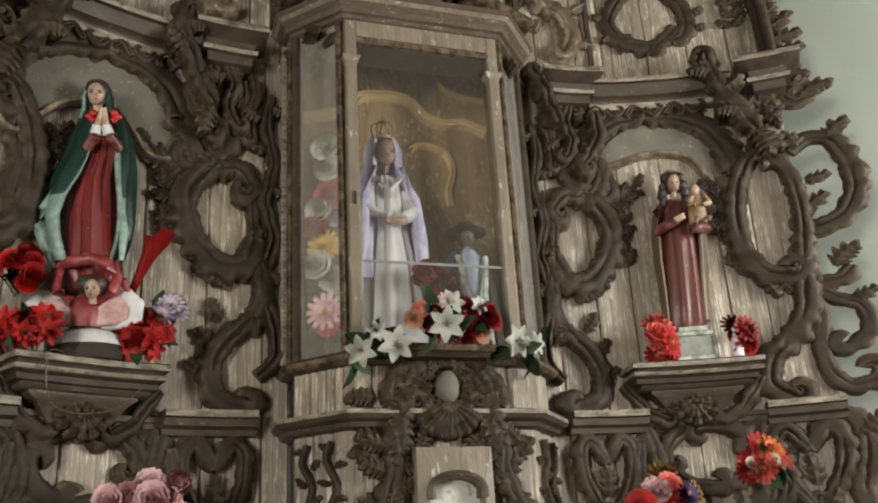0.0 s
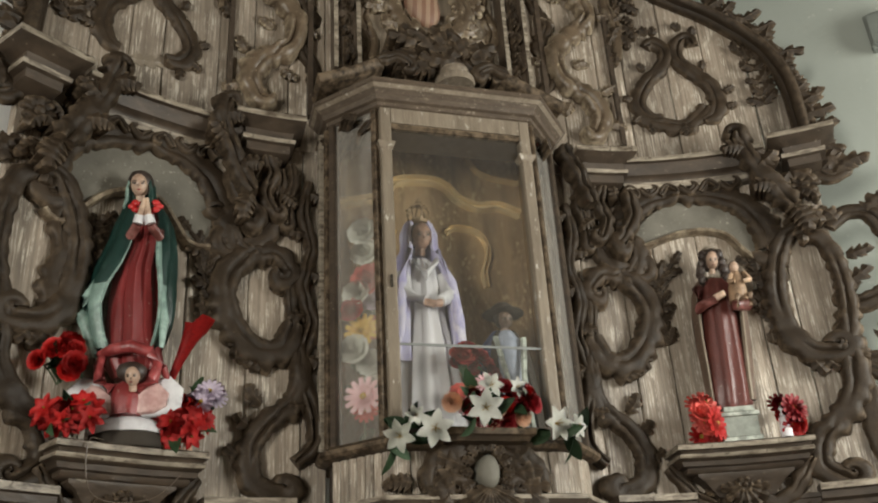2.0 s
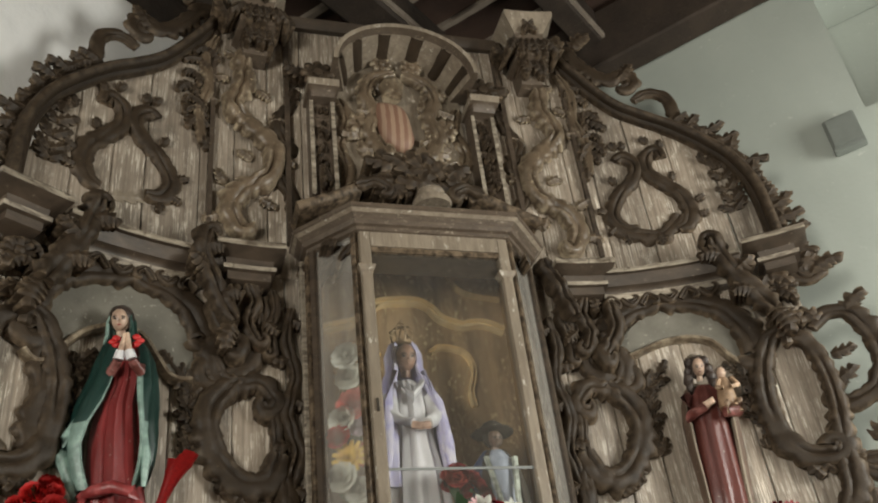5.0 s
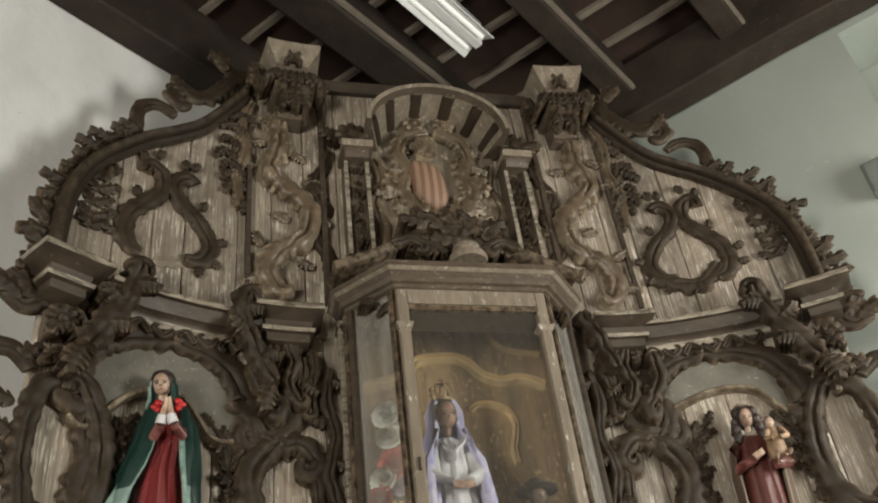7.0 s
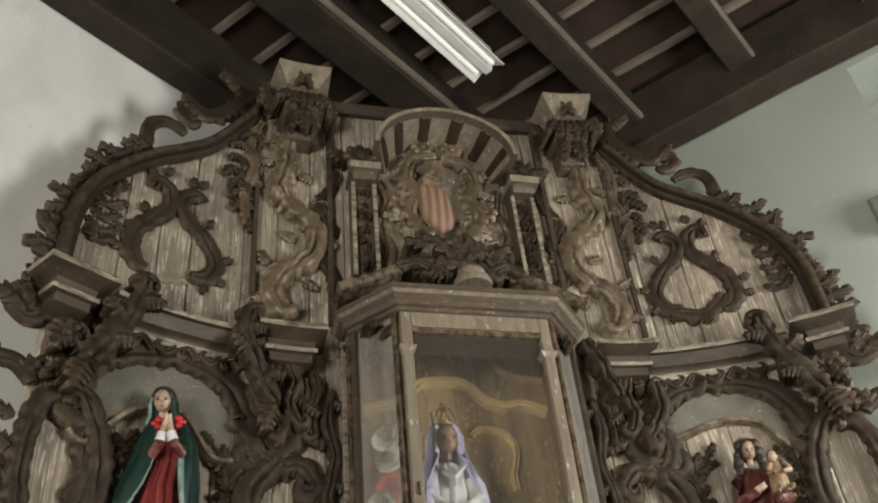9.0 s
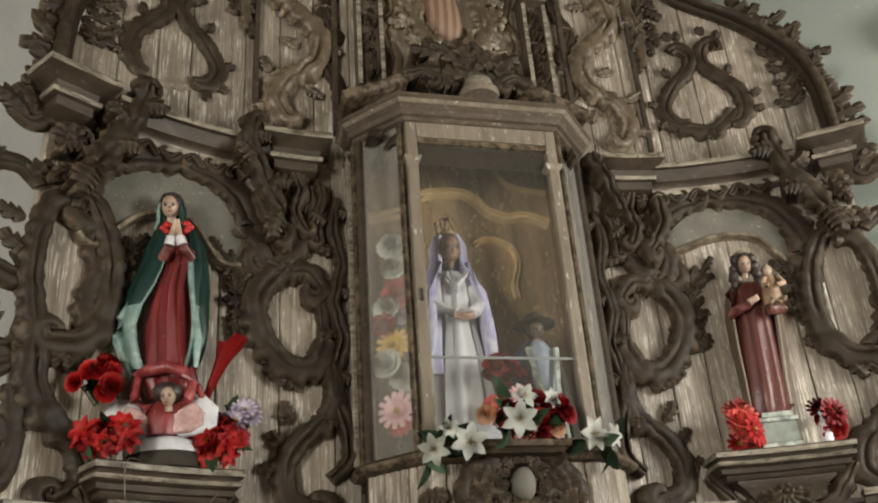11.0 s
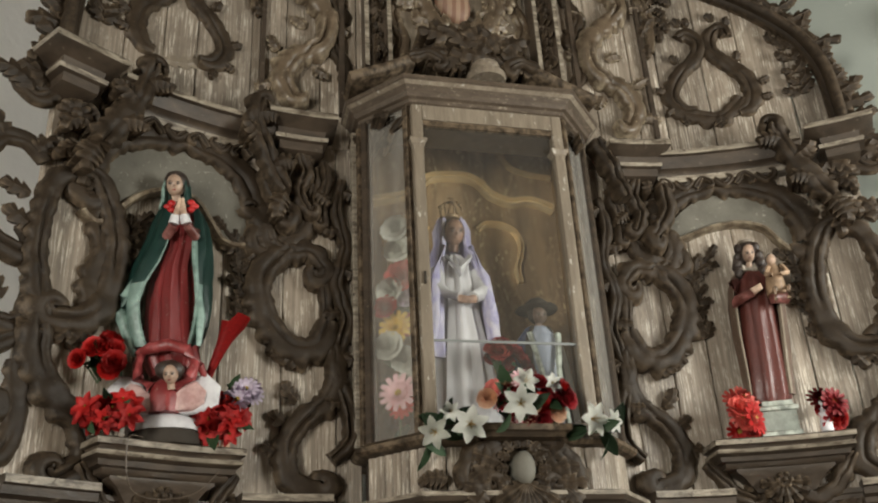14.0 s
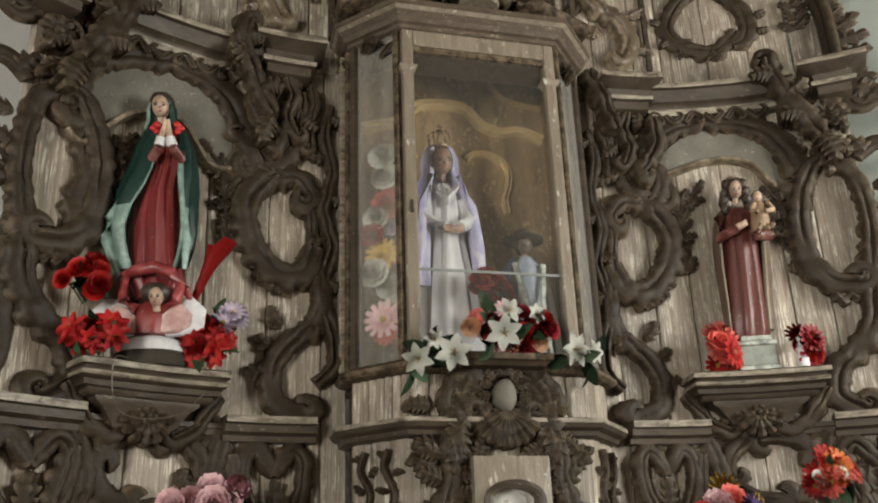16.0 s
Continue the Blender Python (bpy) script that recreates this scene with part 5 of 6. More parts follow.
outer = [(-0.135, 1.0), (-0.135, 1.9)] + [(-0.135 + 0.27 * i / 12, 2.07) for i in range(13)] + [(0.135, 1.9), (0.135, 1.0)]
tf.grid([[(a[0], 0.33, a[1]), (a[0], 0.40, a[1]), (b[0] * 1.08, 0.41, b[1] + 0.006), (b[0], 0.37, b[1])] for a, b in zip(outer, door_arch)], close_v=True, caps=True)
part("frame", tf, PALE, tab, "stone-coloured frame with arched opening", smooth=False)
part("arch_rim", Shape().sweep(door_arch[1:-1], [(-0.012, 0.37), (-0.012, 0.425), (0.0, 0.43), (0.016, 0.42), (0.016, 0.37)]), TRIM, tab)
PEEL = mat("peeling_white_paint", (0.72, 0.70, 0.66), (0.62, 0.6, 0.56), 0.6, (14, 14, 14), (26, 26, 26), (0.30, 0.26, 0.21), 0.5, 0.6, 0.004, big=3.0)
tdoor = Shape()
tdoor.grid([[(a[0] * 0.98, 0.34, a[1]), (a[0] * 0.98, 0.372, a[1]), (0.0, 0.376, a[1]), (0.0, 0.34, a[1])] for a in door_arch[1:-1]], close_v=True)
tdoor.box(-0.09, 0.09, 0.34, 0.374, 1.0, 1.9)
part("door", tdoor, PEEL, tab, "arched door with flaking white paint", smooth=False)
# altar table below the boards
table = thing("altar_table", (0, -0.35, 0), "plain wooden altar table against the boards", "altar")
part("table_top", Shape().box(-1.6, 1.6, -0.02, 0.75, 0.95, 1.0, 0, 6), TRIM, table, bent=False, smooth=False)
part("table_front", Shape().box(-1.5, 1.5, -0.02, 0.65, 0.0, 0.95, 0, 6), BOARD, table, bent=False, smooth=False)
# carved drops on the plinth facets
for sg in (1, -1):
    for u in (0.3, 0.7):
        fx, fd = 0.50 - 0.17 * u, 0.12 + 0.19 * u
        dr = Shape()
        rr = random.Random(int(40 + 10 * u) + sg)
        scroll(dr, curled(curve([(0.0, 2.11), (0.022, 2.05), (-0.018, 1.96), (0.012, 1.87), (0.0, 1.79)]), sg, 0.012, 0.6), 0.013, 0.011, 0.04, 0.5, 0.03, 0.012)
        for q in range(5):
            leaf(dr, 0.012 * (-1) ** q, 2.08 - 0.055 * q, (25, 155)[q % 2] + rr.uniform(-20, 20), 0.05, 0.014, 0.016, 0.03, 2.5, 0, rr.uniform(-0.8, 0.8))
        dr.v = [(sg * (fx + px * 0.67 + pd * 0.74), fd - px * 0.74 + pd * 0.67, pz) for px, pd, pz in dr.v]
        carving("leaf_drop", dr.jitter(0.003, 34), CARVED, case, "dark carved leaf drop on the plinth")



# ---- statues ----
def paint(name, c, rough=0.45, c2=None, worn=(0.42, 0.36, 0.3)):
    return mat(name, c, c2 or tuple(v * 0.75 for v in c), rough, (16, 16, 8), (70, 70, 70), worn, 0.66, 0.45, 0.003, big=6.0, stain=0.35, spec=0.6, edge=tuple(min(v * 1.9 + 0.05, 0.8) for v in c), edge_from=0.53)


SKIN = paint("painted_skin", (0.44, 0.29, 0.21))
RED = paint("red_painted_robe", (0.24, 0.03, 0.03), 0.4)
MAROON = paint("maroon_painted_robe", (0.13, 0.036, 0.028), 0.4)
GREEN = paint("dark_green_mantle", (0.012, 0.042, 0.034), 0.4, worn=(0.06, 0.1, 0.08))
MINT = paint("pale_green_lining", (0.2, 0.3, 0.26), 0.45)
HAIR = paint("dark_hair", (0.035, 0.022, 0.016), 0.5)
WHITE = paint("white_cloth", (0.72, 0.7, 0.72), 0.6)
LILAC = paint("lilac_veil", (0.40, 0.37, 0.66), 0.6, (0.58, 0.56, 0.74))
NAVY = paint("navy_cape", (0.03, 0.045, 0.10), 0.6)
PALEBLUE = paint("pale_blue_robe", (0.30, 0.33, 0.40), 0.6)
STONE = paint("grey_green_stone", (0.27, 0.29, 0.25), 0.7)
SCARLET = paint("scarlet_ribbon", (0.62, 0.02, 0.02), 0.5)
PINK = paint("pink_plaster", (0.5, 0.28, 0.26), 0.5)
DARKSKIN = paint("brown_painted_skin", (0.27, 0.16, 0.11))
TAWNY = paint("tawny_tunic", (0.27, 0.175, 0.105), 0.5)
BROWN = paint("brown_mantle", (0.13, 0.085, 0.06), 0.5)


def shell(s, c, prof, a0, a1, n, m, thick=0.012, sx=1.0, sy=1.0, fold=0.06, nf=11, lining=None, flare=0.0):
    """An open garment round the back and the sides; prof: (radius, height). Angles: 90 is the front."""
    rows = []
    for r, h in prof:
        ring = []
        for j in range(n + 1):
            t = radians(a0 + (a1 - a0) * j / n)
            k = r * (1 + fold * math.sin(nf * t + 3 * h)) + flare * max(0, 1 - min(j, n - j) / 2)
            ring.append((c[0] + k * sx * math.cos(t), c[1] + k * sy * math.sin(t), c[2] + h))
        for j in range(n, -1, -1):
            t = radians(a0 + (a1 - a0) * j / n)
            k = r * (1 + fold * math.sin(nf * t + 3 * h)) - thick
            ring.append((c[0] + k * sx * math.cos(t), c[1] + k * sy * math.sin(t), c[2] + h))
        rows.append(ring)
    f0 = len(s.f)
    s.grid(rows, close_v=True, m=m, caps=True)
    if lining is not None:
        w = 2 * (n + 1)
        for q in range(f0, len(s.f) - 2):
            j = (q - f0) % w
            row = (q - f0) // w
            if (j >= n + 1 and row < 6) or (j == 0 and row < 7) or (j == 1 and row < 2) or (j >= n - 4 and row < 5) or (j >= n - 2 and row < 7):
                s.m[q] = lining
    return s


def face(s, c, r, skin, hair):
    """Head, neck, nose, brows and lips as simple shapes, bowed a little."""
    k0 = len(s.v)
    s.ball(c, r, skin, 14, (0.82, 0.92, 1.12))
    s.tube([(c[0], c[1] - r * 0.1, c[2] - r * 0.7), (c[0], c[1] - r * 0.15, c[2] - r * 1.6)], r * 0.42, 8, skin)
    s.tube([(c[0], c[1] + r * 0.78, c[2] + r * 0.08), (c[0], c[1] + r * 1.02, c[2] - r * 0.22), (c[0], c[1] + r * 0.86, c[2] - r * 0.32)], [r * 0.07, r * 0.13, r * 0.1], 7, skin)
    for sg in (1, -1):
        s.ball((c[0] + sg * r * 0.32, c[1] + r * 0.82, c[2] + r * 0.0), r * 0.13, hair, 8, (1.5, 0.5, 0.75))
        s.tube([(c[0] + sg * r * k, c[1] + r * q, c[2] + r * h) for k, q, h in ((0.14, 0.9, 0.16), (0.34, 0.87, 0.24), (0.54, 0.72, 0.14))], r * 0.045, 5, hair)
    s.ball((c[0], c[1] + r * 0.8, c[2] - r * 0.58), r * 0.11, RED_SLOT, 8, (1.9, 0.6, 0.6))
    cb, sb = math.cos(radians(17)), math.sin(radians(17))
    s.v[k0:] = [(px, c[1] + (pd - c[1]) * cb + (pz - c[2]) * sb, c[2] - (pd - c[1]) * sb + (pz - c[2]) * cb) for px, pd, pz in s.v[k0:]]


RED_SLOT = 1


def drape(s, rows, a0, a1, n, m, depth=0.62, fold=0.05, nf=9, thick=0.012, lining=None, hem=0.0, shut=None):
    """A garment lofted through (height, left, right) rows, open at the front between a1 and a0; 90 is the front."""
    rings = []
    for h, xl, xr in rows:
        c, r = (xl + xr) / 2, (xr - xl) / 2
        out, inn = [], []
        near = max(0.0, 1 - abs((h - shut[0]) / shut[1])) ** 0.5 if shut else 0.0
        b0, b1 = a0 - 24 * near, a1 + 14 * near
        for j in range(n + 1):
            t = radians(b0 + (b1 - b0) * j / n)
            k = 1 + fold * math.sin(nf * t + 4 * h) + 0.4 * fold * math.sin(2.3 * nf * t - 7 * h)
            out.append((c + r * k * math.cos(t), r * depth * k * math.sin(t), h))
            inn.append((c + (r * k - thick) * math.cos(t), (r * depth * k - thick) * math.sin(t), h))
        rings.append(out + inn[::-1])
    f0, w = len(s.f), 2 * (n + 1)
    s.grid(rings, close_v=True, m=m, caps=True)
    if lining is not None:
        for q in range(f0, len(s.f) - 2):
            j, row = (q - f0) % w, (q - f0) // w
            if (j >= n and row < len(rows) - 7) or (row < 4 and j < 1) or (row < 7 and j > n - 2) or (hem and rows[row][0] < hem and (j < 4 or j > n - 3)):
                s.m[q] = lining
    return s


def gown(s, rows, m, n=60, depth=0.7, fold=0.1, nf=9):
    """A closed robe lofted through (height, left, right) rows with falling folds."""
    rings = []
    for h, xl, xr in rows:
        c, r = (xl + xr) / 2, (xr - xl) / 2
        rings.append([(c + r * (1 + 0.5 * fold * math.sin(nf * t + 2 * h)) * math.cos(t),
                       r * depth * (1 + fold * math.sin(nf * t + 2 * h) + 0.5 * fold * math.sin(2.6 * nf * t - 3 * h)) * math.sin(t), h)
                      for t in (2 * math.pi * j / n for j in range(n))])
    return s.grid(rings, close_v=True, m=m, caps=True)


def praying_lady():
    s = Shape()
    # slots: 0 skin 1 red 2 green 3 mint 4 hair 5 white 6 scarlet 7 pink 8 dark
    s.lathe((0, 0, 0), [(0.12, 0.0), (0.124, 0.006), (0.122, 0.045), (0.116, 0.052)], 8, 8, 1.0, 0.75, a0=radians(22.5))
    s.lathe((0, 0, 0), [(0.122, 0.048), (0.124, 0.062), (0.112, 0.086), (0.075, 0.105), (0.03, 0.11)], 20, 5, 1.0, 0.75)
    gown(s, [(0.24, -0.05, 0.09), (0.29, -0.08, 0.115), (0.33, -0.078, 0.108), (0.42, -0.074, 0.1), (0.526, -0.07, 0.096), (0.64, -0.05, 0.09), (0.72, -0.02, 0.1), (0.80, -0.02, 0.11), (0.86, -0.01, 0.1),
             (0.9, 0.01, 0.07)], 1)
    drape(s, [(0.335, -0.115, 0.1), (0.38, -0.135, 0.122), (0.43, -0.15, 0.138), (0.49, -0.16, 0.146), (0.56, -0.148, 0.15), (0.64, -0.124, 0.152), (0.7, -0.1, 0.152), (0.757, -0.076, 0.15), (0.82, -0.056, 0.142),
              (0.874, -0.036, 0.122), (0.91, -0.022, 0.095), (0.95, -0.02, 0.082), (0.99, -0.018, 0.078), (1.02, -0.004, 0.064), (1.036, 0.02, 0.04)], 122, 400, 46, 2, 0.72, 0.06, 8, 0.012, 3, 0.5, (0.74, 0.2))
    # wind-blown corners of the lining
    s.tube([(-0.10, 0.05, 0.6), (-0.135, 0.045, 0.52), (-0.145, 0.04, 0.46), (-0.12, 0.045, 0.38), (-0.1, 0.04, 0.31)], [0.008, 0.022, 0.028, 0.02, 0.008], 9, 3)
    s.tube([(0.105, 0.055, 0.66), (0.12, 0.055, 0.52), (0.125, 0.05, 0.43), (0.115, 0.045, 0.34)], [0.008, 0.012, 0.018, 0.007], 9, 3)
    face(s, (0.03, 0.042, 0.972), 0.039, 0, 4)
    s.ball((0.03, 0.022, 0.992), 0.05, 4, 14, (0.95, 0.9, 1.0))
    for sg in (1, -1):
        s.tube([(0.03 + sg * 0.036, 0.04, 1.0), (0.03 + sg * 0.042, 0.05, 0.95), (0.03 + sg * 0.04, 0.062, 0.9), (0.03 + sg * 0.05, 0.07, 0.86)], [0.004, 0.006, 0.007, 0.005], 8, 3 if sg < 0 else 2)
        s.tube([(0.055 + sg * 0.055, 0.05, 0.775), (0.058 + sg * 0.05, 0.075, 0.745), (0.06 + sg * 0.024, 0.105, 0.775)], [0.014, 0.018, 0.016], 9, 9)
        s.tube([(0.06 + sg * 0.022, 0.105, 0.78), (0.06 + sg * 0.014, 0.112, 0.81)], [0.02, 0.017], 8, 5)
        s.tube([(0.06 + sg * 0.014, 0.112, 0.805), (0.062 + sg * 0.009, 0.114, 0.84), (0.064 + sg * 0.005, 0.112, 0.88)], [0.013, 0.011, 0.005], 8, 0)
        for k in range(3):
            s.ball((0.06 + sg * (0.035 + 0.012 * (k % 2)), 0.088, 0.845 + 0.014 * k), 0.015, 6, 8, (1.0, 0.6, 0.8))
    # winged child that carries the figure
    face(s, (0.036, 0.118, 0.216), 0.03, 0, 4)
    s.ball((0.028, 0.1, 0.236), 0.042, 4, 12, (1.2, 0.85, 0.85))
    gown(s, [(0.1, -0.045, 0.055), (0.15, -0.045, 0.06), (0.19, -0.04, 0.055), (0.215, -0.01, 0.03)], 1, 24, 0.8, 0.05, 6)
    s.v[-96:] = [(x, d + 0.06, z) for x, d, z in s.v[-96:]]
    for sg in (1, -1):
        s.tube([(0.005 + sg * 0.04, 0.075, 0.185), (0.01 + sg * 0.085, 0.085, 0.215), (0.015 + sg * 0.095, 0.085, 0.265), (0.01 + sg * 0.08, 0.07, 0.3)], [0.023, 0.021, 0.017, 0.014], 8, 1)
        wing = [(0.02, 0.115), (0.06, 0.19), (0.10, 0.225), (0.14, 0.235), (0.185, 0.19), (0.175, 0.13), (0.12, 0.1), (0.06, 0.095)]
        for size, o, slot in ((1.0, 0.0, 5), (0.72, 0.018, 7)):
            s.grid([[(0.005 + sg * (0.02 + (u - 0.02) * q), 0.045 + o + k, 0.12 + (v - 0.12) * q) for u, v in wing] for k, q in ((0.0, size), (0.012, size), (0.02, size * 0.85))], close_v=True, m=slot, caps=True)
    s.tube([(-0.085, 0.06, 0.31), (-0.03, 0.1, 0.315), (0.03, 0.112, 0.322), (0.085, 0.1, 0.305), (0.125, 0.07, 0.26), (0.14, 0.05, 0.22)], [0.012, 0.02, 0.022, 0.02, 0.016, 0.008], 9, 1)
    s.jitter(0.003, 26)
    bx, by, _ = bend(-1.236, 0.1, 0)
    c, sn = math.cos(radians(8)), math.sin(radians(8))
    s.v = [(bx + px * c - pd * sn - 0.06 * pz, -by + px * sn + pd * c, 2.38 + pz) for px, pd, pz in s.v]
    return part("statue", s, [SKIN, RED, GREEN, MINT, HAIR, WHITE, SCARLET, PINK, DARK, MAROON], bent=False)


tagged(praying_lady(), "painted statue in red robe and green mantle with folded hands", "statue")


def mother_and_child():
    s = Shape()
    x, d, z = 1.203, 0.09, 2.425
    # slots: 0 skin 1 maroon 2 brown 3 hair 4 stone 5 pale
    s.grid([[(x + 0.02 + u * w, d + v * w * 0.8, z + h) for u, v in ((-1, -1), (-1, 1), (1, 1), (1, -1))] for w, h in ((0.09, 0), (0.09, 0.018), (0.08, 0.024), (0.078, 0.1), (0.088, 0.106), (0.088, 0.118), (0.07, 0.126), (0.066, 0.145))],
           close_v=True, caps=True, m=4)
    b = z + 0.145
    k0 = len(s.v)
    gown(s, [(0.0, -0.07, 0.09), (0.02, -0.085, 0.1), (0.12, -0.08, 0.1), (0.28, -0.078, 0.095), (0.4, -0.07, 0.09), (0.48, -0.075, 0.1), (0.54, -0.065, 0.085), (0.575, -0.03, 0.05)], 1, 48, 0.66, 0.07, 8)
    drape(s, [(0.03, -0.1, 0.115), (0.15, -0.105, 0.118), (0.3, -0.118, 0.125), (0.42, -0.122, 0.128), (0.5, -0.112, 0.12), (0.56, -0.085, 0.095), (0.6, -0.05, 0.06)], 146, 394, 24, 2, 0.6, 0.05, 8, 0.012, 5)
    s.v[k0:] = [(x + px, d + pd, b + pz) for px, pd, pz in s.v[k0:]]
    face(s, (x + 0.0, d + 0.03, b + 0.655), 0.037, 0, 3)
    s.ball((x + 0.0, d + 0.004, b + 0.665), 0.05, 3, 12, (0.95, 0.8, 1.08))
    for sg in (1, -1):
        s.tube([(x + sg * 0.045, d + 0.0, b + 0.66), (x + sg * 0.06, d + 0.01, b + 0.6), (x + sg * 0.055, d + 0.03, b + 0.54)], [0.022, 0.024, 0.012], 7, 3)
    s.lathe((x, d, b + 0.712), [(0.04, 0), (0.042, 0.006), (0.036, 0.012)], 14, 5)
    s.tube([(x - 0.085, d + 0.02, b + 0.53), (x - 0.1, d + 0.06, b + 0.43), (x - 0.02, d + 0.1, b + 0.45)], [0.028, 0.03, 0.02], 9, 1)
    s.tube([(x - 0.03, d + 0.1, b + 0.45), (x + 0.02, d + 0.11, b + 0.47)], [0.017, 0.014], 7, 0)
    s.tube([(x + 0.11, d + 0.02, b + 0.52), (x + 0.12, d + 0.07, b + 0.42), (x + 0.06, d + 0.1, b + 0.41)], [0.028, 0.03, 0.02], 9, 1)
    # child on her arm
    s.ball((x + 0.085, d + 0.1, b + 0.585), 0.024, 0, 10, (0.9, 0.9, 1.08))
    s.ball((x + 0.085, d + 0.093, b + 0.592), 0.026, 3, 10, (0.95, 0.8, 1))
    s.lathe((x + 0.088, d + 0.09, b + 0.43), [(0.045, 0), (0.045, 0.05), (0.034, 0.11), (0.014, 0.14)], 14, 6, fold=0.1, nf=7)
    for sg in (1, -1):
        s.tube([(x + 0.095 + sg * 0.03, d + 0.11, b + 0.55), (x + 0.095 + sg * 0.05, d + 0.13, b + 0.51), (x + 0.09 + sg * 0.02, d + 0.145, b + 0.5)], [0.012, 0.012, 0.009], 6, 6)
        s.tube([(x + 0.095 + sg * 0.02, d + 0.11, b + 0.45), (x + 0.1 + sg * 0.03, d + 0.145, b + 0.44), (x + 0.1 + sg * 0.03, d + 0.14, b + 0.39)], [0.016, 0.015, 0.01], 6, 6)
    for sg in (1, -1):
        for k in range(4):
            s.ball((x + sg * (0.042 + 0.006 * k), d + 0.012 + 0.006 * k, b + 0.69 - 0.04 * k), 0.021, 3, 8, (1, 0.9, 1.1))
    s.v = [(1.205 + (px - 1.213) * 0.87 - 0.045 * (1 - (pz - 2.425) / 0.8), pd, pz) for px, pd, pz in s.v]
    s.jitter(0.003, 30)
    return part("statue", s, [SKIN, MAROON, BROWN, HAIR, STONE, PALE, TAWNY], bent=True)


tagged(mother_and_child(), "painted statue in maroon robe holding a child", "statue")


def veiled_lady():
    s = Shape()
    x, d, z = -0.105, 0.02, 2.43
    # slots: 0 skin 1 white 2 lilac 3 hair 4 gilt
    s.lathe((x, d, z), [(0.15, 0.0), (0.155, 0.02), (0.14, 0.2), (0.115, 0.4), (0.085, 0.56), (0.095, 0.66), (0.08, 0.75), (0.035, 0.81)], 52, 1, 1.0, 0.75, fold=0.10, nf=12)
    shell(s, (x, d - 0.01, z), [(0.155, 0.34), (0.165, 0.42), (0.155, 0.52), (0.145, 0.62), (0.125, 0.72), (0.1, 0.8), (0.075, 0.86), (0.074, 0.93), (0.055, 0.985), (0.008, 1.005)], 125, 415, 44, 2, 0.012, 1.0, 0.78, 0.11, 13)
    face(s, (x, d + 0.035, z + 0.905), 0.052, 0, 3)
    s.ball((x, d + 0.01, z + 0.915), 0.058, 3, 12, (0.92, 0.85, 1.05))
    s.lathe((x, d + 0.01, z + 0.975), [(0.036, 0), (0.04, 0.004), (0.04, 0.012), (0.036, 0.014)], 18, 4)
    for k in range(8):
        t = 2 * math.pi * k / 8
        c, sn = math.cos(t), math.sin(t)
        s.tube([(x + q * c, d + 0.01 + q * sn, z + 0.98 + h) for q, h in ((0.038, 0.0), (0.054, 0.03), (0.05, 0.055), (0.03, 0.075), (0.006, 0.08))], 0.0035, 5, 4)
        s.ball((x + 0.05 * c, d + 0.01 + 0.05 * sn, z + 1.035), 0.008, 4, 6)
    s.tube([(x, d + 0.01, z + 1.055), (x, d + 0.01, z + 1.1)], 0.004, 5, 4)
    s.tube([(x - 0.014, d + 0.01, z + 1.082), (x + 0.014, d + 0.01, z + 1.082)], 0.004, 5, 4)
    for sg in (1, -1):
        s.tube([(x + sg * 0.085, d + 0.03, z + 0.72), (x + sg * 0.095, d + 0.075, z + 0.62), (x + 0.01 + sg * 0.03, d + 0.12, z + 0.575)], [0.034, 0.036, 0.024], 9, 1)
        s.tube([(x + 0.01 + sg * 0.035, d + 0.12, z + 0.57), (x + 0.01 - sg * 0.01, d + 0.13, z + 0.56)], [0.018, 0.014], 7, 0)
        s.tube([(x + sg * 0.06, d + 0.06, z + 0.83), (x + sg * 0.105, d + 0.085, z + 0.68), (x + sg * 0.12, d + 0.09, z + 0.5), (x + sg * 0.135, d + 0.07, z + 0.36)], [0.012, 0.02, 0.026, 0.018], 8, 2)
    s.tube([(x - 0.05, d + 0.07, z + 0.78), (x + 0.0, d + 0.085, z + 0.7), (x + 0.05, d + 0.07, z + 0.78)], [0.012, 0.022, 0.012], 8, 1)
    s.jitter(0.004, 30)
    return part("statue", s, [DARKSKIN, WHITE, LILAC, HAIR, GOLD], bent=False)


RED_SLOT = 0
tagged(veiled_lady(), "crowned statue in white gown and lilac veil behind glass", "statue")


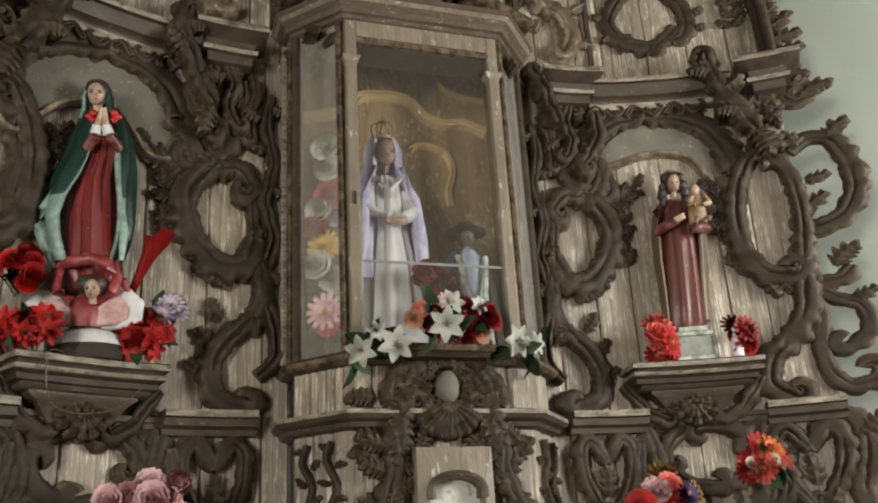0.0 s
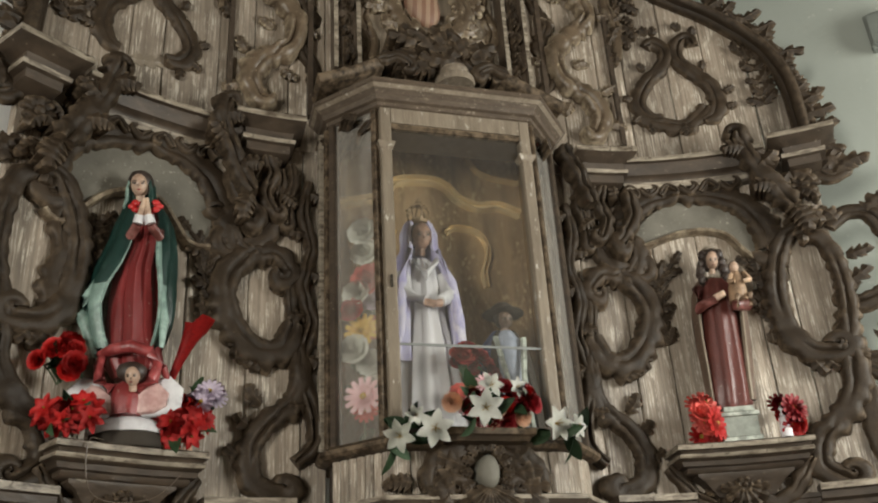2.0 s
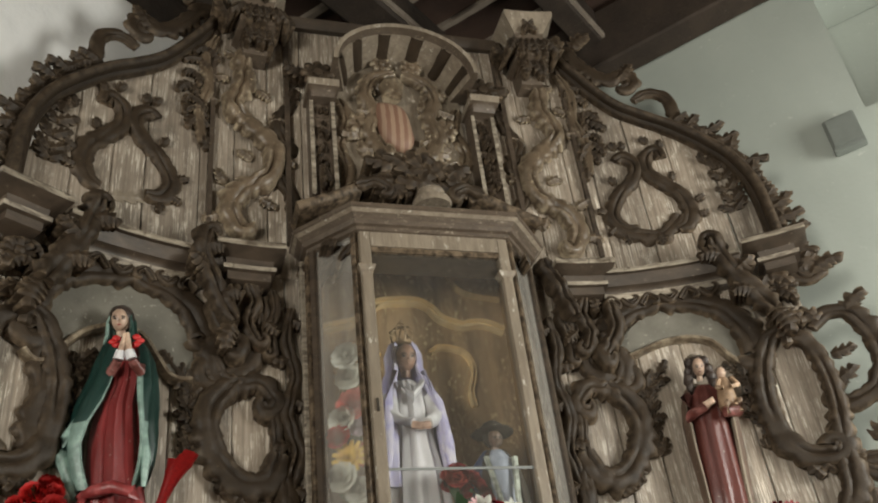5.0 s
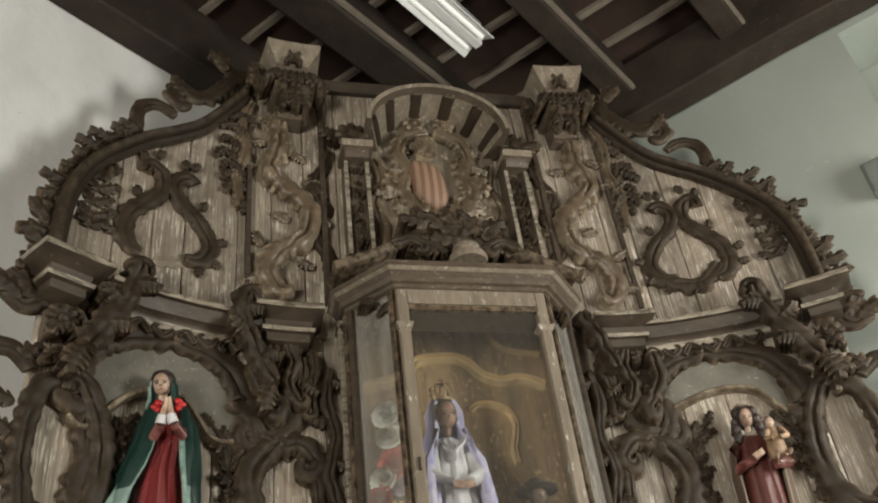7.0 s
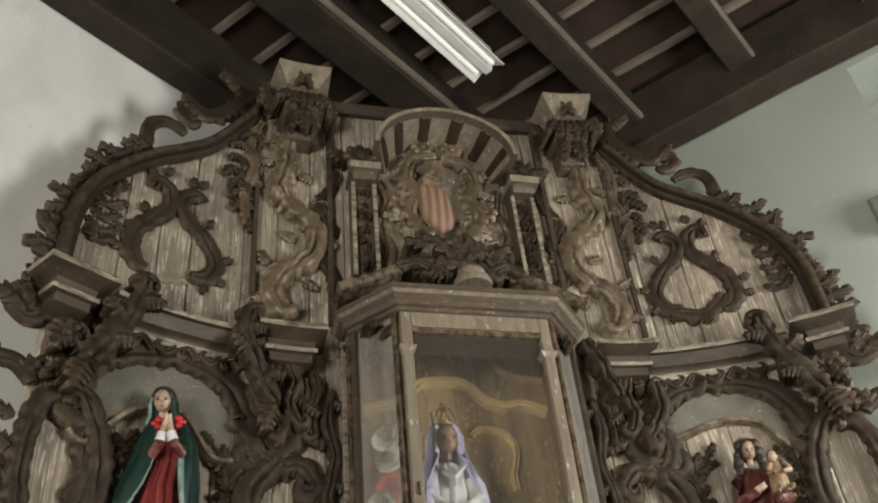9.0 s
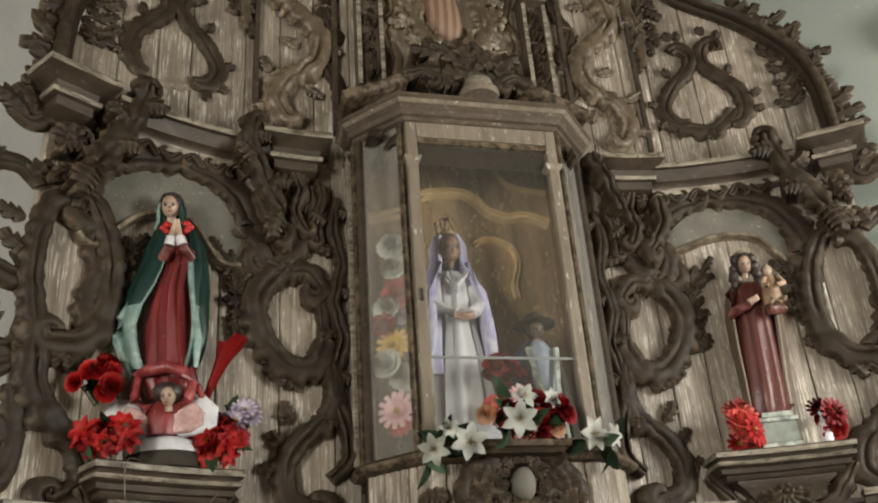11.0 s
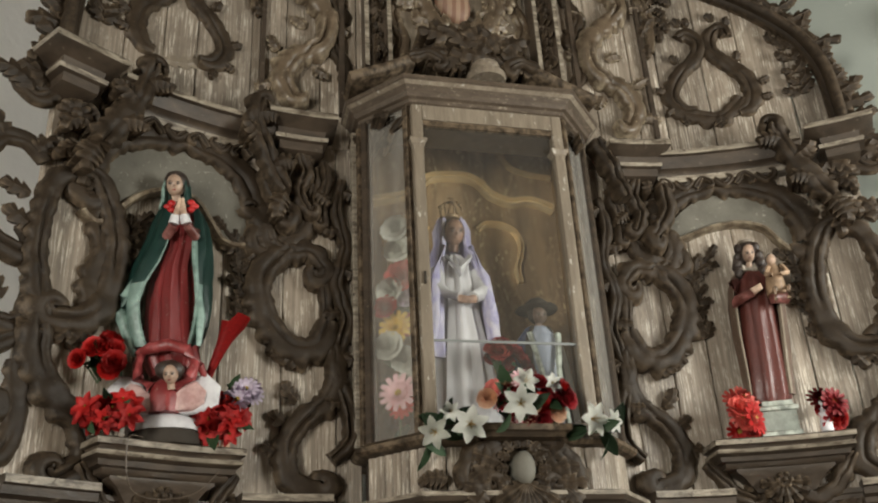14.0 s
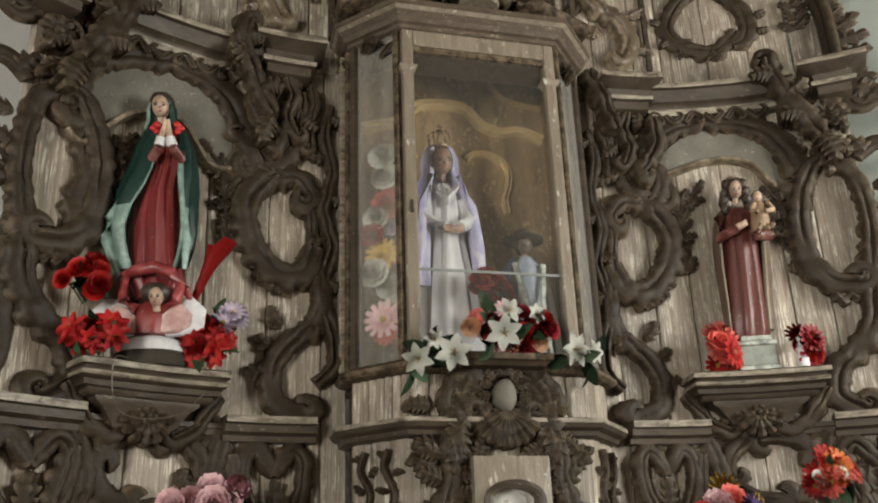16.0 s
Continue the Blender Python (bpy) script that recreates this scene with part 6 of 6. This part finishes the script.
def cloaked_figure():
    s = Shape()
    x, d, z = 0.27, 0.06, 2.43
    # slots: 0 skin 1 white 2 navy 3 black 4 gilt
    s.lathe((x, d, z), [(0.1, 0), (0.105, 0.02), (0.085, 0.25), (0.075, 0.42), (0.07, 0.5), (0.03, 0.55)], 30, 1, 1.0, 0.75, fold=0.06, nf=9)
    shell(s, (x, d - 0.01, z), [(0.135, 0.02), (0.125, 0.2), (0.11, 0.38), (0.095, 0.48), (0.05, 0.55)], 125, 415, 20, 2, 0.012, 1.0, 0.75, 0.05, 8, 3)
    face(s, (x, d + 0.02, z + 0.6), 0.036, 0, 3)
    s.ball((x, d + 0.0, z + 0.61), 0.044, 3, 10, (1, 0.85, 1.05))
    s.lathe((x, d, z + 0.63), [(0.085, 0), (0.09, 0.006), (0.05, 0.012), (0.045, 0.04), (0.03, 0.055), (0.004, 0.06)], 16, 3)
    for sg in (1, -1):
        s.tube([(x + sg * 0.06, d + 0.05, z + 0.5), (x + sg * 0.035, d + 0.085, z + 0.3), (x + sg * 0.045, d + 0.095, z + 0.06)], [0.012, 0.012, 0.012], 6, 4)
    s.v = [(px - 0.045, pd, 2.43 + (pz - 2.43) * 0.89) for px, pd, pz in s.v]
    s.jitter(0.003, 30)
    return part("statue", s, [BROWN, PALEBLUE, NAVY, DARK, STONE], bent=False)


tagged(cloaked_figure(), "small statue in a navy cape and dark hat inside the case", "statue")



# ---- flowers ----
def petal_mat(name, c, c2, rough=0.55):
    return mat(name, c, c2, rough, (30, 30, 30), (120, 120, 120), bump=0.15, per_object=0.18, big=9.0, stain=0.15)


LILYWHITE = petal_mat("white_petal", (0.80, 0.79, 0.74), (0.68, 0.70, 0.62))
REDPETAL = petal_mat("red_petal", (0.52, 0.012, 0.01), (0.33, 0.007, 0.007))
DEEPRED = petal_mat("deep_red_petal", (0.30, 0.012, 0.018), (0.2, 0.01, 0.014))
PINKPETAL = petal_mat("pink_petal", (0.82, 0.56, 0.58), (0.72, 0.42, 0.46))
CORAL = petal_mat("coral_petal", (0.78, 0.16, 0.12), (0.62, 0.08, 0.07))
PEACH = petal_mat("peach_petal", (0.75, 0.50, 0.34), (0.66, 0.4, 0.27))
YELLOW = petal_mat("yellow_petal", (0.78, 0.55, 0.10), (0.66, 0.42, 0.07))
LILACPETAL = petal_mat("lilac_petal", (0.66, 0.58, 0.68), (0.55, 0.46, 0.58))
PURPLE = petal_mat("purple_petal", (0.12, 0.06, 0.20), (0.08, 0.04, 0.14))
ORANGE = petal_mat("orange_petal", (0.75, 0.22, 0.04), (0.6, 0.14, 0.03))
FOLIAGE = petal_mat("green_leaf", (0.045, 0.085, 0.035), (0.025, 0.055, 0.025))
STEM = petal_mat("stem", (0.06, 0.08, 0.035), (0.04, 0.06, 0.03))
STAMEN = petal_mat("stamen", (0.5, 0.35, 0.06), (0.4, 0.25, 0.04))


def petal(bm, length, width, tilt, cup, turn, tip=1.0, base=0.0, m=0, z0=0.0, nl=5):
    """A petal that rises at tilt degrees from the flower's axis plane and bends by cup."""
    rows = []
    r, z, a = base, z0, radians(tilt)
    for i in range(nl + 1):
        s = i / nl
        w = width * max(math.sin(math.pi * min(0.12 + s * (0.88 if tip else 0.62), 1)), 0.02) ** 0.8
        ring = []
        for u in (-1, -0.45, 0.45, 1):
            zz = z + 0.18 * w * abs(u) ** 2
            x, y = r, u * w
            c, sn = math.cos(turn), math.sin(turn)
            ring.append(bm.verts.new((x * c - y * sn, x * sn + y * c, zz)))
        rows.append(ring)
        r += math.cos(a) * length / nl
        z += math.sin(a) * length / nl
        a += radians(cup) / nl
    for p, q in zip(rows, rows[1:]):
        for j in range(3):
            f = bm.faces.new((p[j], p[j + 1], q[j + 1], q[j]))
            f.material_index = m
            f.smooth = True


def flower_mesh(kind, mats):
    bm = bmesh.new()
    if kind == "lily":
        for k in range(6):
            petal(bm, 1.0, 0.27, 42, -58, k * math.pi / 3, 1.0, 0.02, 0, 0.0, 6)
        for k in range(5):
            petal(bm, 0.55, 0.025, 70, -20, k * 1.26, 1.0, 0.01, 1, 0.0, 3)
    elif kind == "poinsettia":
        for k in range(7):
            petal(bm, 1.0, 0.26, 12, -25, k * 0.898, 1.0, 0.02, 0)
        for k in range(6):
            petal(bm, 0.72, 0.2, 32, -35, k * 1.047 + 0.4, 1.0, 0.02, 0, 0.03)
        for k in range(5):
            petal(bm, 0.16, 0.06, 70, 0, k * 1.26, 1.0, 0.02, 1, 0.05, 3)
    elif kind == "rose":
        for ring, (n, ln, wd, tl, cp, bs) in enumerate(((6, 0.95, 0.5, 8, 25, 0.1), (6, 0.8, 0.45, 28, 30, 0.1), (5, 0.66, 0.36, 48, 30, 0.08), (4, 0.6, 0.26, 76, 30, 0.05), (3, 0.55, 0.16, 86, 20, 0.02))):
            for k in range(n):
                petal(bm, ln, wd, tl, cp, k * 2 * math.pi / n + ring * 0.7, 0.0, bs, 0, 0.0, 5)
    elif kind == "daisy":
        for k in range(13):
            petal(bm, 1.0, 0.16, 15, -12, k * 0.4833, 0.0, 0.1, 0, 0.0, 4)
        for k in range(9):
            petal(bm, 0.6, 0.13, 38, -10, k * 0.698, 0.0, 0.08, 0, 0.02, 4)
        for k in range(6):
            petal(bm, 0.2, 0.1, 50, -50, k * 1.047, 0.0, 0.02, 1, 0.05, 3)
    elif kind == "leaf":
        petal(bm, 1.0, 0.22, 10, -30, 0.0, 1.0, 0.0, 0, 0.0, 6)
    elif kind == "horn":
        n = 14
        rows = []
        for i in range(9):
            s = i / 8
            r = 0.035 + 0.04 * s + 0.1 * s ** 4
            rows.append([bm.verts.new((r * math.cos(2 * math.pi * j / n) + 0.12 * s * s, r * math.sin(2 * math.pi * j / n), s + (0.14 * s ** 3 if math.cos(2 * math.pi * j / n) > 0.3 else 0))) for j in range(n)])
        for p, q in zip(rows, rows[1:]):
            for j in range(n):
                f = bm.faces.new((p[j], p[(j + 1) % n], q[(j + 1) % n], q[j]))
                f.smooth = True
    bmesh.ops.solidify(bm, geom=bm.faces[:], thickness=0.012)
    me = bpy.data.meshes.new(kind)
    bm.to_mesh(me)
    bm.free()
    me.set_sharp_from_angle(angle=radians(55))
    for m in mats:
        me.materials.append(m)
    return me


MESHES = {}


def flower(parent, name, kind, m, at, aim, size, rng, label="", m2=STAMEN):
    key = (kind, m.name)
    if key not in MESHES:
        MESHES[key] = flower_mesh(kind, [m, m2])
    ob = new(name, MESHES[key])
    q = Vector(aim).to_track_quat("Z", "Y")
    world_m = Matrix.Translation(at) @ q.to_matrix().to_4x4() @ Matrix.Rotation(rng.uniform(0, 6.28), 4, "Z") @ Matrix.Diagonal((size, size, size, 1))
    ob.parent = parent
    ob.matrix_parent_inverse = parent.matrix_world.inverted()
    ob.matrix_basis = world_m
    if label:
        ob["label"] = label
    return ob


def bouquet(name, label, c, size, kinds, n, seed, foliage=8, group="", aim=(0.0, -1.0, 0.1), stems=True):
    """c: (x, d, z) of its middle on the bowed front; size: half extents; kinds: (name, kind, material, radius)."""
    rng = random.Random(seed)
    mid = Vector(bend(*c))
    root = thing(name, (mid.x, mid.y, c[2] - size[2]), label, "flowers", group)
    foot = Vector((mid.x, mid.y + 0.02, c[2] - size[2] - 0.0))
    for k in range(n):
        for _ in range(20):
            u = Vector((rng.uniform(-1, 1), rng.uniform(-1, 0.3), rng.uniform(-1, 1)))
            if 0.25 < u.length < 1:
                break
        nm, kind, m, r = kinds[k % len(kinds)]
        p = mid + Vector((u.x * size[0], u.y * size[1], u.z * size[2]))
        a = Vector(aim) + Vector((u.x * 0.8, -0.2, u.z * 0.7)) + Vector((rng.uniform(-0.3, 0.3), 0, rng.uniform(-0.3, 0.3)))
        flower(root, nm, kind, m, p, a, r * rng.uniform(0.85, 1.15), rng)
        if stems and k % 2 == 0:
            s = Shape()
            b = p - a.normalized() * 0.01
            s.tube([(foot.x, -foot.y, foot.z), ((foot.x + b.x) / 2, -(foot.y + b.y) / 2, (foot.z * 0.4 + b.z * 0.6)), (b.x, -b.y, b.z)], 0.003, 5)
            part("stem", s, STEM, root, bent=False)
    for k in range(foliage):
        u = Vector((rng.uniform(-1, 1), rng.uniform(-0.5, 0.6), rng.uniform(-1, 0.8)))
        p = mid + Vector((u.x * size[0] * 0.7, u.y * size[1] * 0.5, u.z * size[2] * 0.7))
        flower(root, "leaf", "leaf", FOLIAGE, p, Vector((rng.uniform(-1, 1), -0.8, rng.uniform(-0.6, 1))), rng.uniform(0.06, 0.1), rng)
    return root


POIN = ("poinsettia", "poinsettia", REDPETAL, 0.047)
# in front of the case
bq = bouquet("flower_arrangement", "mixed white lilies with red and peach roses on the bracket shelf", (0.02, 0.42, 2.51), (0.17, 0.05, 0.075),
             [("rose", "rose", DEEPRED, 0.036), ("rose", "rose", PEACH, 0.034), ("rose", "rose", REDPETAL, 0.034), ("daisy", "daisy", PINKPETAL, 0.032), ("rose", "rose", DEEPRED, 0.04)], 30, 3, 18)
rg = random.Random(8)
for x, d, z, r, aim in ((-0.035, 0.5, 2.47, 0.085, (-0.3, -1, -0.15)), (0.0, 0.46, 2.56, 0.065, (0.1, -1, 0.1)), (-0.205, 0.46, 2.41, 0.085, (-0.3, -1, -0.3)), (-0.32, 0.44, 2.385, 0.075, (-0.6, -1, -0.2)),
                        (0.23, 0.46, 2.43, 0.085, (0.4, -1, -0.2)), (0.32, 0.43, 2.43, 0.06, (0.6, -1, -0.1)), (-0.26, 0.42, 2.46, 0.05, (-0.3, -1, 0.0)), (0.09, 0.48, 2.55, 0.05, (0.3, -1, 0.0))):
    flower(bq, "lily", "lily", LILYWHITE, bend(x, d, z), aim, r * 0.85, rg)
    for k in range(3):
        flower(bq, "leaf", "leaf", FOLIAGE, bend(x + rg.uniform(-0.04, 0.04), d - 0.05, z - 0.02), (rg.uniform(-1, 1), -0.7, rg.uniform(-0.8, 0.4)), 0.11, rg)
# inside the case
bouquet("flower_arrangement", "faded red roses behind the glass", (0.04, 0.18, 2.69), (0.09, 0.05, 0.12), [("rose", "rose", DEEPRED, 0.042), ("rose", "rose", DEEPRED, 0.038), ("rose", "rose", CORAL, 0.036)], 15, 5, 6)
fc = thing("flower_arrangement", (-0.37, -0.08, 2.43), "artificial pink, red, yellow and white flowers behind the side pane", "flowers")
for nm, kind, m, x, z, r in (("rose", "rose", CORAL, -0.35, 3.08, 0.07), ("rose", "rose", LILYWHITE, -0.36, 3.2, 0.06), ("rose", "rose", LILYWHITE, -0.40, 3.02, 0.055), ("rose", "rose", REDPETAL, -0.42, 2.95, 0.05),
                             ("daisy", "daisy", YELLOW, -0.38, 2.87, 0.065), ("rose", "rose", CORAL, -0.33, 2.88, 0.05), ("rose", "rose", LILYWHITE, -0.41, 2.79, 0.06), ("rose", "rose", LILYWHITE, -0.35, 2.74, 0.055),
                             ("daisy", "daisy", PINKPETAL, -0.38, 2.61, 0.07), ("daisy", "daisy", CORAL, -0.37, 2.56, 0.05), ("rose", "rose", LILYWHITE, -0.33, 2.66, 0.05), ("rose", "rose", LILYWHITE, -0.37, 3.29, 0.06),
                             ("rose", "rose", LILACPETAL, -0.33, 3.0, 0.05)):
    flower(fc, nm, kind, m, bend(x, 0.13, z), (-0.6, -1, 0.15), r, rg)
for k in range(10):
    flower(fc, "leaf", "leaf", FOLIAGE, bend(-0.37 + rg.uniform(-0.04, 0.04), 0.08, 2.5 + 0.07 * k), (rg.uniform(-1, 0.4), -0.8, rg.uniform(-0.3, 1)), 0.09, rg)
s = Shape().tube([(-0.37, 0.08, 2.43), (-0.36, 0.09, 2.8), (-0.37, 0.1, 3.25)], 0.006, 6)
part("stem", s, STEM, fc, bent=False)
# left shelf
bouquet("flower_bunch", "red poinsettias in a small slatted basket on the shelf", (-1.46, 0.17, 2.455), (0.09, 0.04, 0.055), [POIN], 14, 21, 6)
bouquet("flower_bunch", "red rose heads standing behind the poinsettias", (-1.47, 0.1, 2.655), (0.075, 0.03, 0.085), [("rose", "rose", REDPETAL, 0.036)], 8, 23, 6)
bouquet("flower_bunch", "large red poinsettias beside the statue base", (-1.085, 0.19, 2.47), (0.085, 0.04, 0.06), [("poinsettia", "poinsettia", REDPETAL, 0.054)], 18, 27, 6)
bouquet("flower_bunch", "pale lilac daisies beside the poinsettias", (-1.0, 0.2, 2.545), (0.065, 0.03, 0.045), [("daisy", "daisy", LILACPETAL, 0.045)], 7, 29, 4)
horn = thing("calla_flower", bend(-1.13, 0.14, 2.54), "single red rolled calla flower with a dark green leaf", "flowers")
flower(horn, "bloom", "horn", REDPETAL, bend(-1.145, 0.15, 2.55), (0.3, -0.2, 1), 0.27, rg, "red rolled bloom")
flower(horn, "leaf", "leaf", FOLIAGE, bend(-1.1, 0.11, 2.57), (0.5, -0.8, 0.8), 0.16, rg)
for x, col in ((-1.44, PALE), (-1.08, PEACH)):
    bk = thing("basket", bend(x, 0.14, 2.38), "small basket of upright pale wooden slats on the shelf", "basket", "slat baskets")
    for k in range(9):
        a = math.pi * (k + 0.5) / 9
        s = Shape().box(x - 0.05 * math.cos(a) - 0.004, x - 0.05 * math.cos(a) + 0.004, 0.135 + 0.03 * math.sin(a), 0.139 + 0.03 * math.sin(a), 2.38, 2.43)
        part("slat", s, col, bk, smooth=False)
    part("bottom", Shape().lathe((x, 0.135, 2.381), [(0.048, 0), (0.048, 0.006)], 14, 0, 1, 0.6), col, bk)
cable = thing("cable", bend(-1.33, 0.25, 2.155), "thin brown cord hanging over the shelf edge", "cable")
s = Shape()
s.tube(curve([(-1.33, 0.15, 2.395), (-1.385, 0.192, 2.384), (-1.395, 0.196, 2.34), (-1.385, 0.192, 2.26), (-1.35, 0.172, 2.215), (-1.27, 0.167, 2.2), (-1.15, 0.167, 2.225), (-1.07, 0.176, 2.3)], 6), 0.0022, 6)
part("cord", s, CASEWOOD, cable)
# right shelf
bouquet("flower_bunch", "bright red and orange cloth flowers beside the pedestal", (1.03, 0.15, 2.515), (0.06, 0.04, 0.085), [("daisy", "daisy", REDPETAL, 0.055), ("rose", "rose", CORAL, 0.045), ("daisy", "daisy", CORAL, 0.05)], 12, 31, 3)
bouquet("flower_bunch", "dark red cloth flowers on the shelf end", (1.36, 0.14, 2.52), (0.05, 0.035, 0.085), [("daisy", "daisy", DEEPRED, 0.05), ("rose", "rose", REDPETAL, 0.042)], 11, 37, 3)
fig = Shape()
fig.lathe((1.335, 0.165, 2.425), [(0.022, 0), (0.024, 0.03), (0.018, 0.055), (0.024, 0.07), (0.012, 0.085), (0.017, 0.1), (0.012, 0.12), (0.002, 0.127)], 12)
tagged(part("figurine", fig, WHITE), "tiny white glazed figurine among the red flowers", "figurine")
# lower bouquets standing on the altar table
bouquet("flower_bunch", "pink roses in a bunch", (-1.07, 0.3, 1.895), (0.16, 0.07, 0.1), [("rose", "rose", PINKPETAL, 0.047)], 18, 41, 14)
bouquet("flower_bunch", "mixed red, yellow and purple cloth flowers", (0.9, 0.3, 1.87), (0.15, 0.07, 0.09),
        [("daisy", "daisy", REDPETAL, 0.06), ("daisy", "daisy", YELLOW, 0.06), ("rose", "rose", CORAL, 0.055), ("daisy", "daisy", PURPLE, 0.055), ("rose", "rose", PINKPETAL, 0.05)], 18, 43, 10)
bouquet("flower_bunch", "red and coral daisies with a few white blooms", (1.34, 0.28, 1.99), (0.11, 0.05, 0.1),
        [("daisy", "daisy", CORAL, 0.05), ("daisy", "daisy", REDPETAL, 0.05), ("rose", "rose", LILYWHITE, 0.025), ("daisy", "daisy", ORANGE, 0.045)], 18, 47, 8)



# ---- boards of the altarpiece ----
def plank(x0, x1, za, zb0, zb1, zmid, thick, off):
    """A board from za up to a sloping top, with eased edges."""
    e = 0.004
    rows = []
    for z0, z1 in ((za, za), (zb0, zb1)):
        rows.append([(x0, -thick, z0), (x0, off - e, z0), (x0 + e, off, z0), (x1 - e, off, z1), (x1, off - e, z1), (x1, -thick, z1)])
    return Shape().grid(rows, close_v=True, caps=True)


rb = random.Random(5)


def widths(x0, x1):
    out = [x0]
    while out[-1] < x1 - 0.26:
        out.append(out[-1] + rb.uniform(0.13, 0.24))
    return out + [x1]


GAP = 0.002
for lo, hi, za in ((-1.67, -0.5, 1.0), (0.5, 1.67, 1.0), (-1.67, -0.5, 3.735), (-0.5, 0.5, 3.985), (0.5, 1.67, 3.735)):
    cuts = widths(lo, hi)
    for x0, x1 in zip(cuts, cuts[1:]):
        xa, xb = x0 + GAP, x1 - GAP
        tops = (3.73, 3.73) if za < 2 else (outline(xa), outline(xb))
        part("board", plank(xa, xb, za, *tops, 0, 0.03, rb.uniform(-0.004, 0.003)), BOARD, altar, smooth=False)
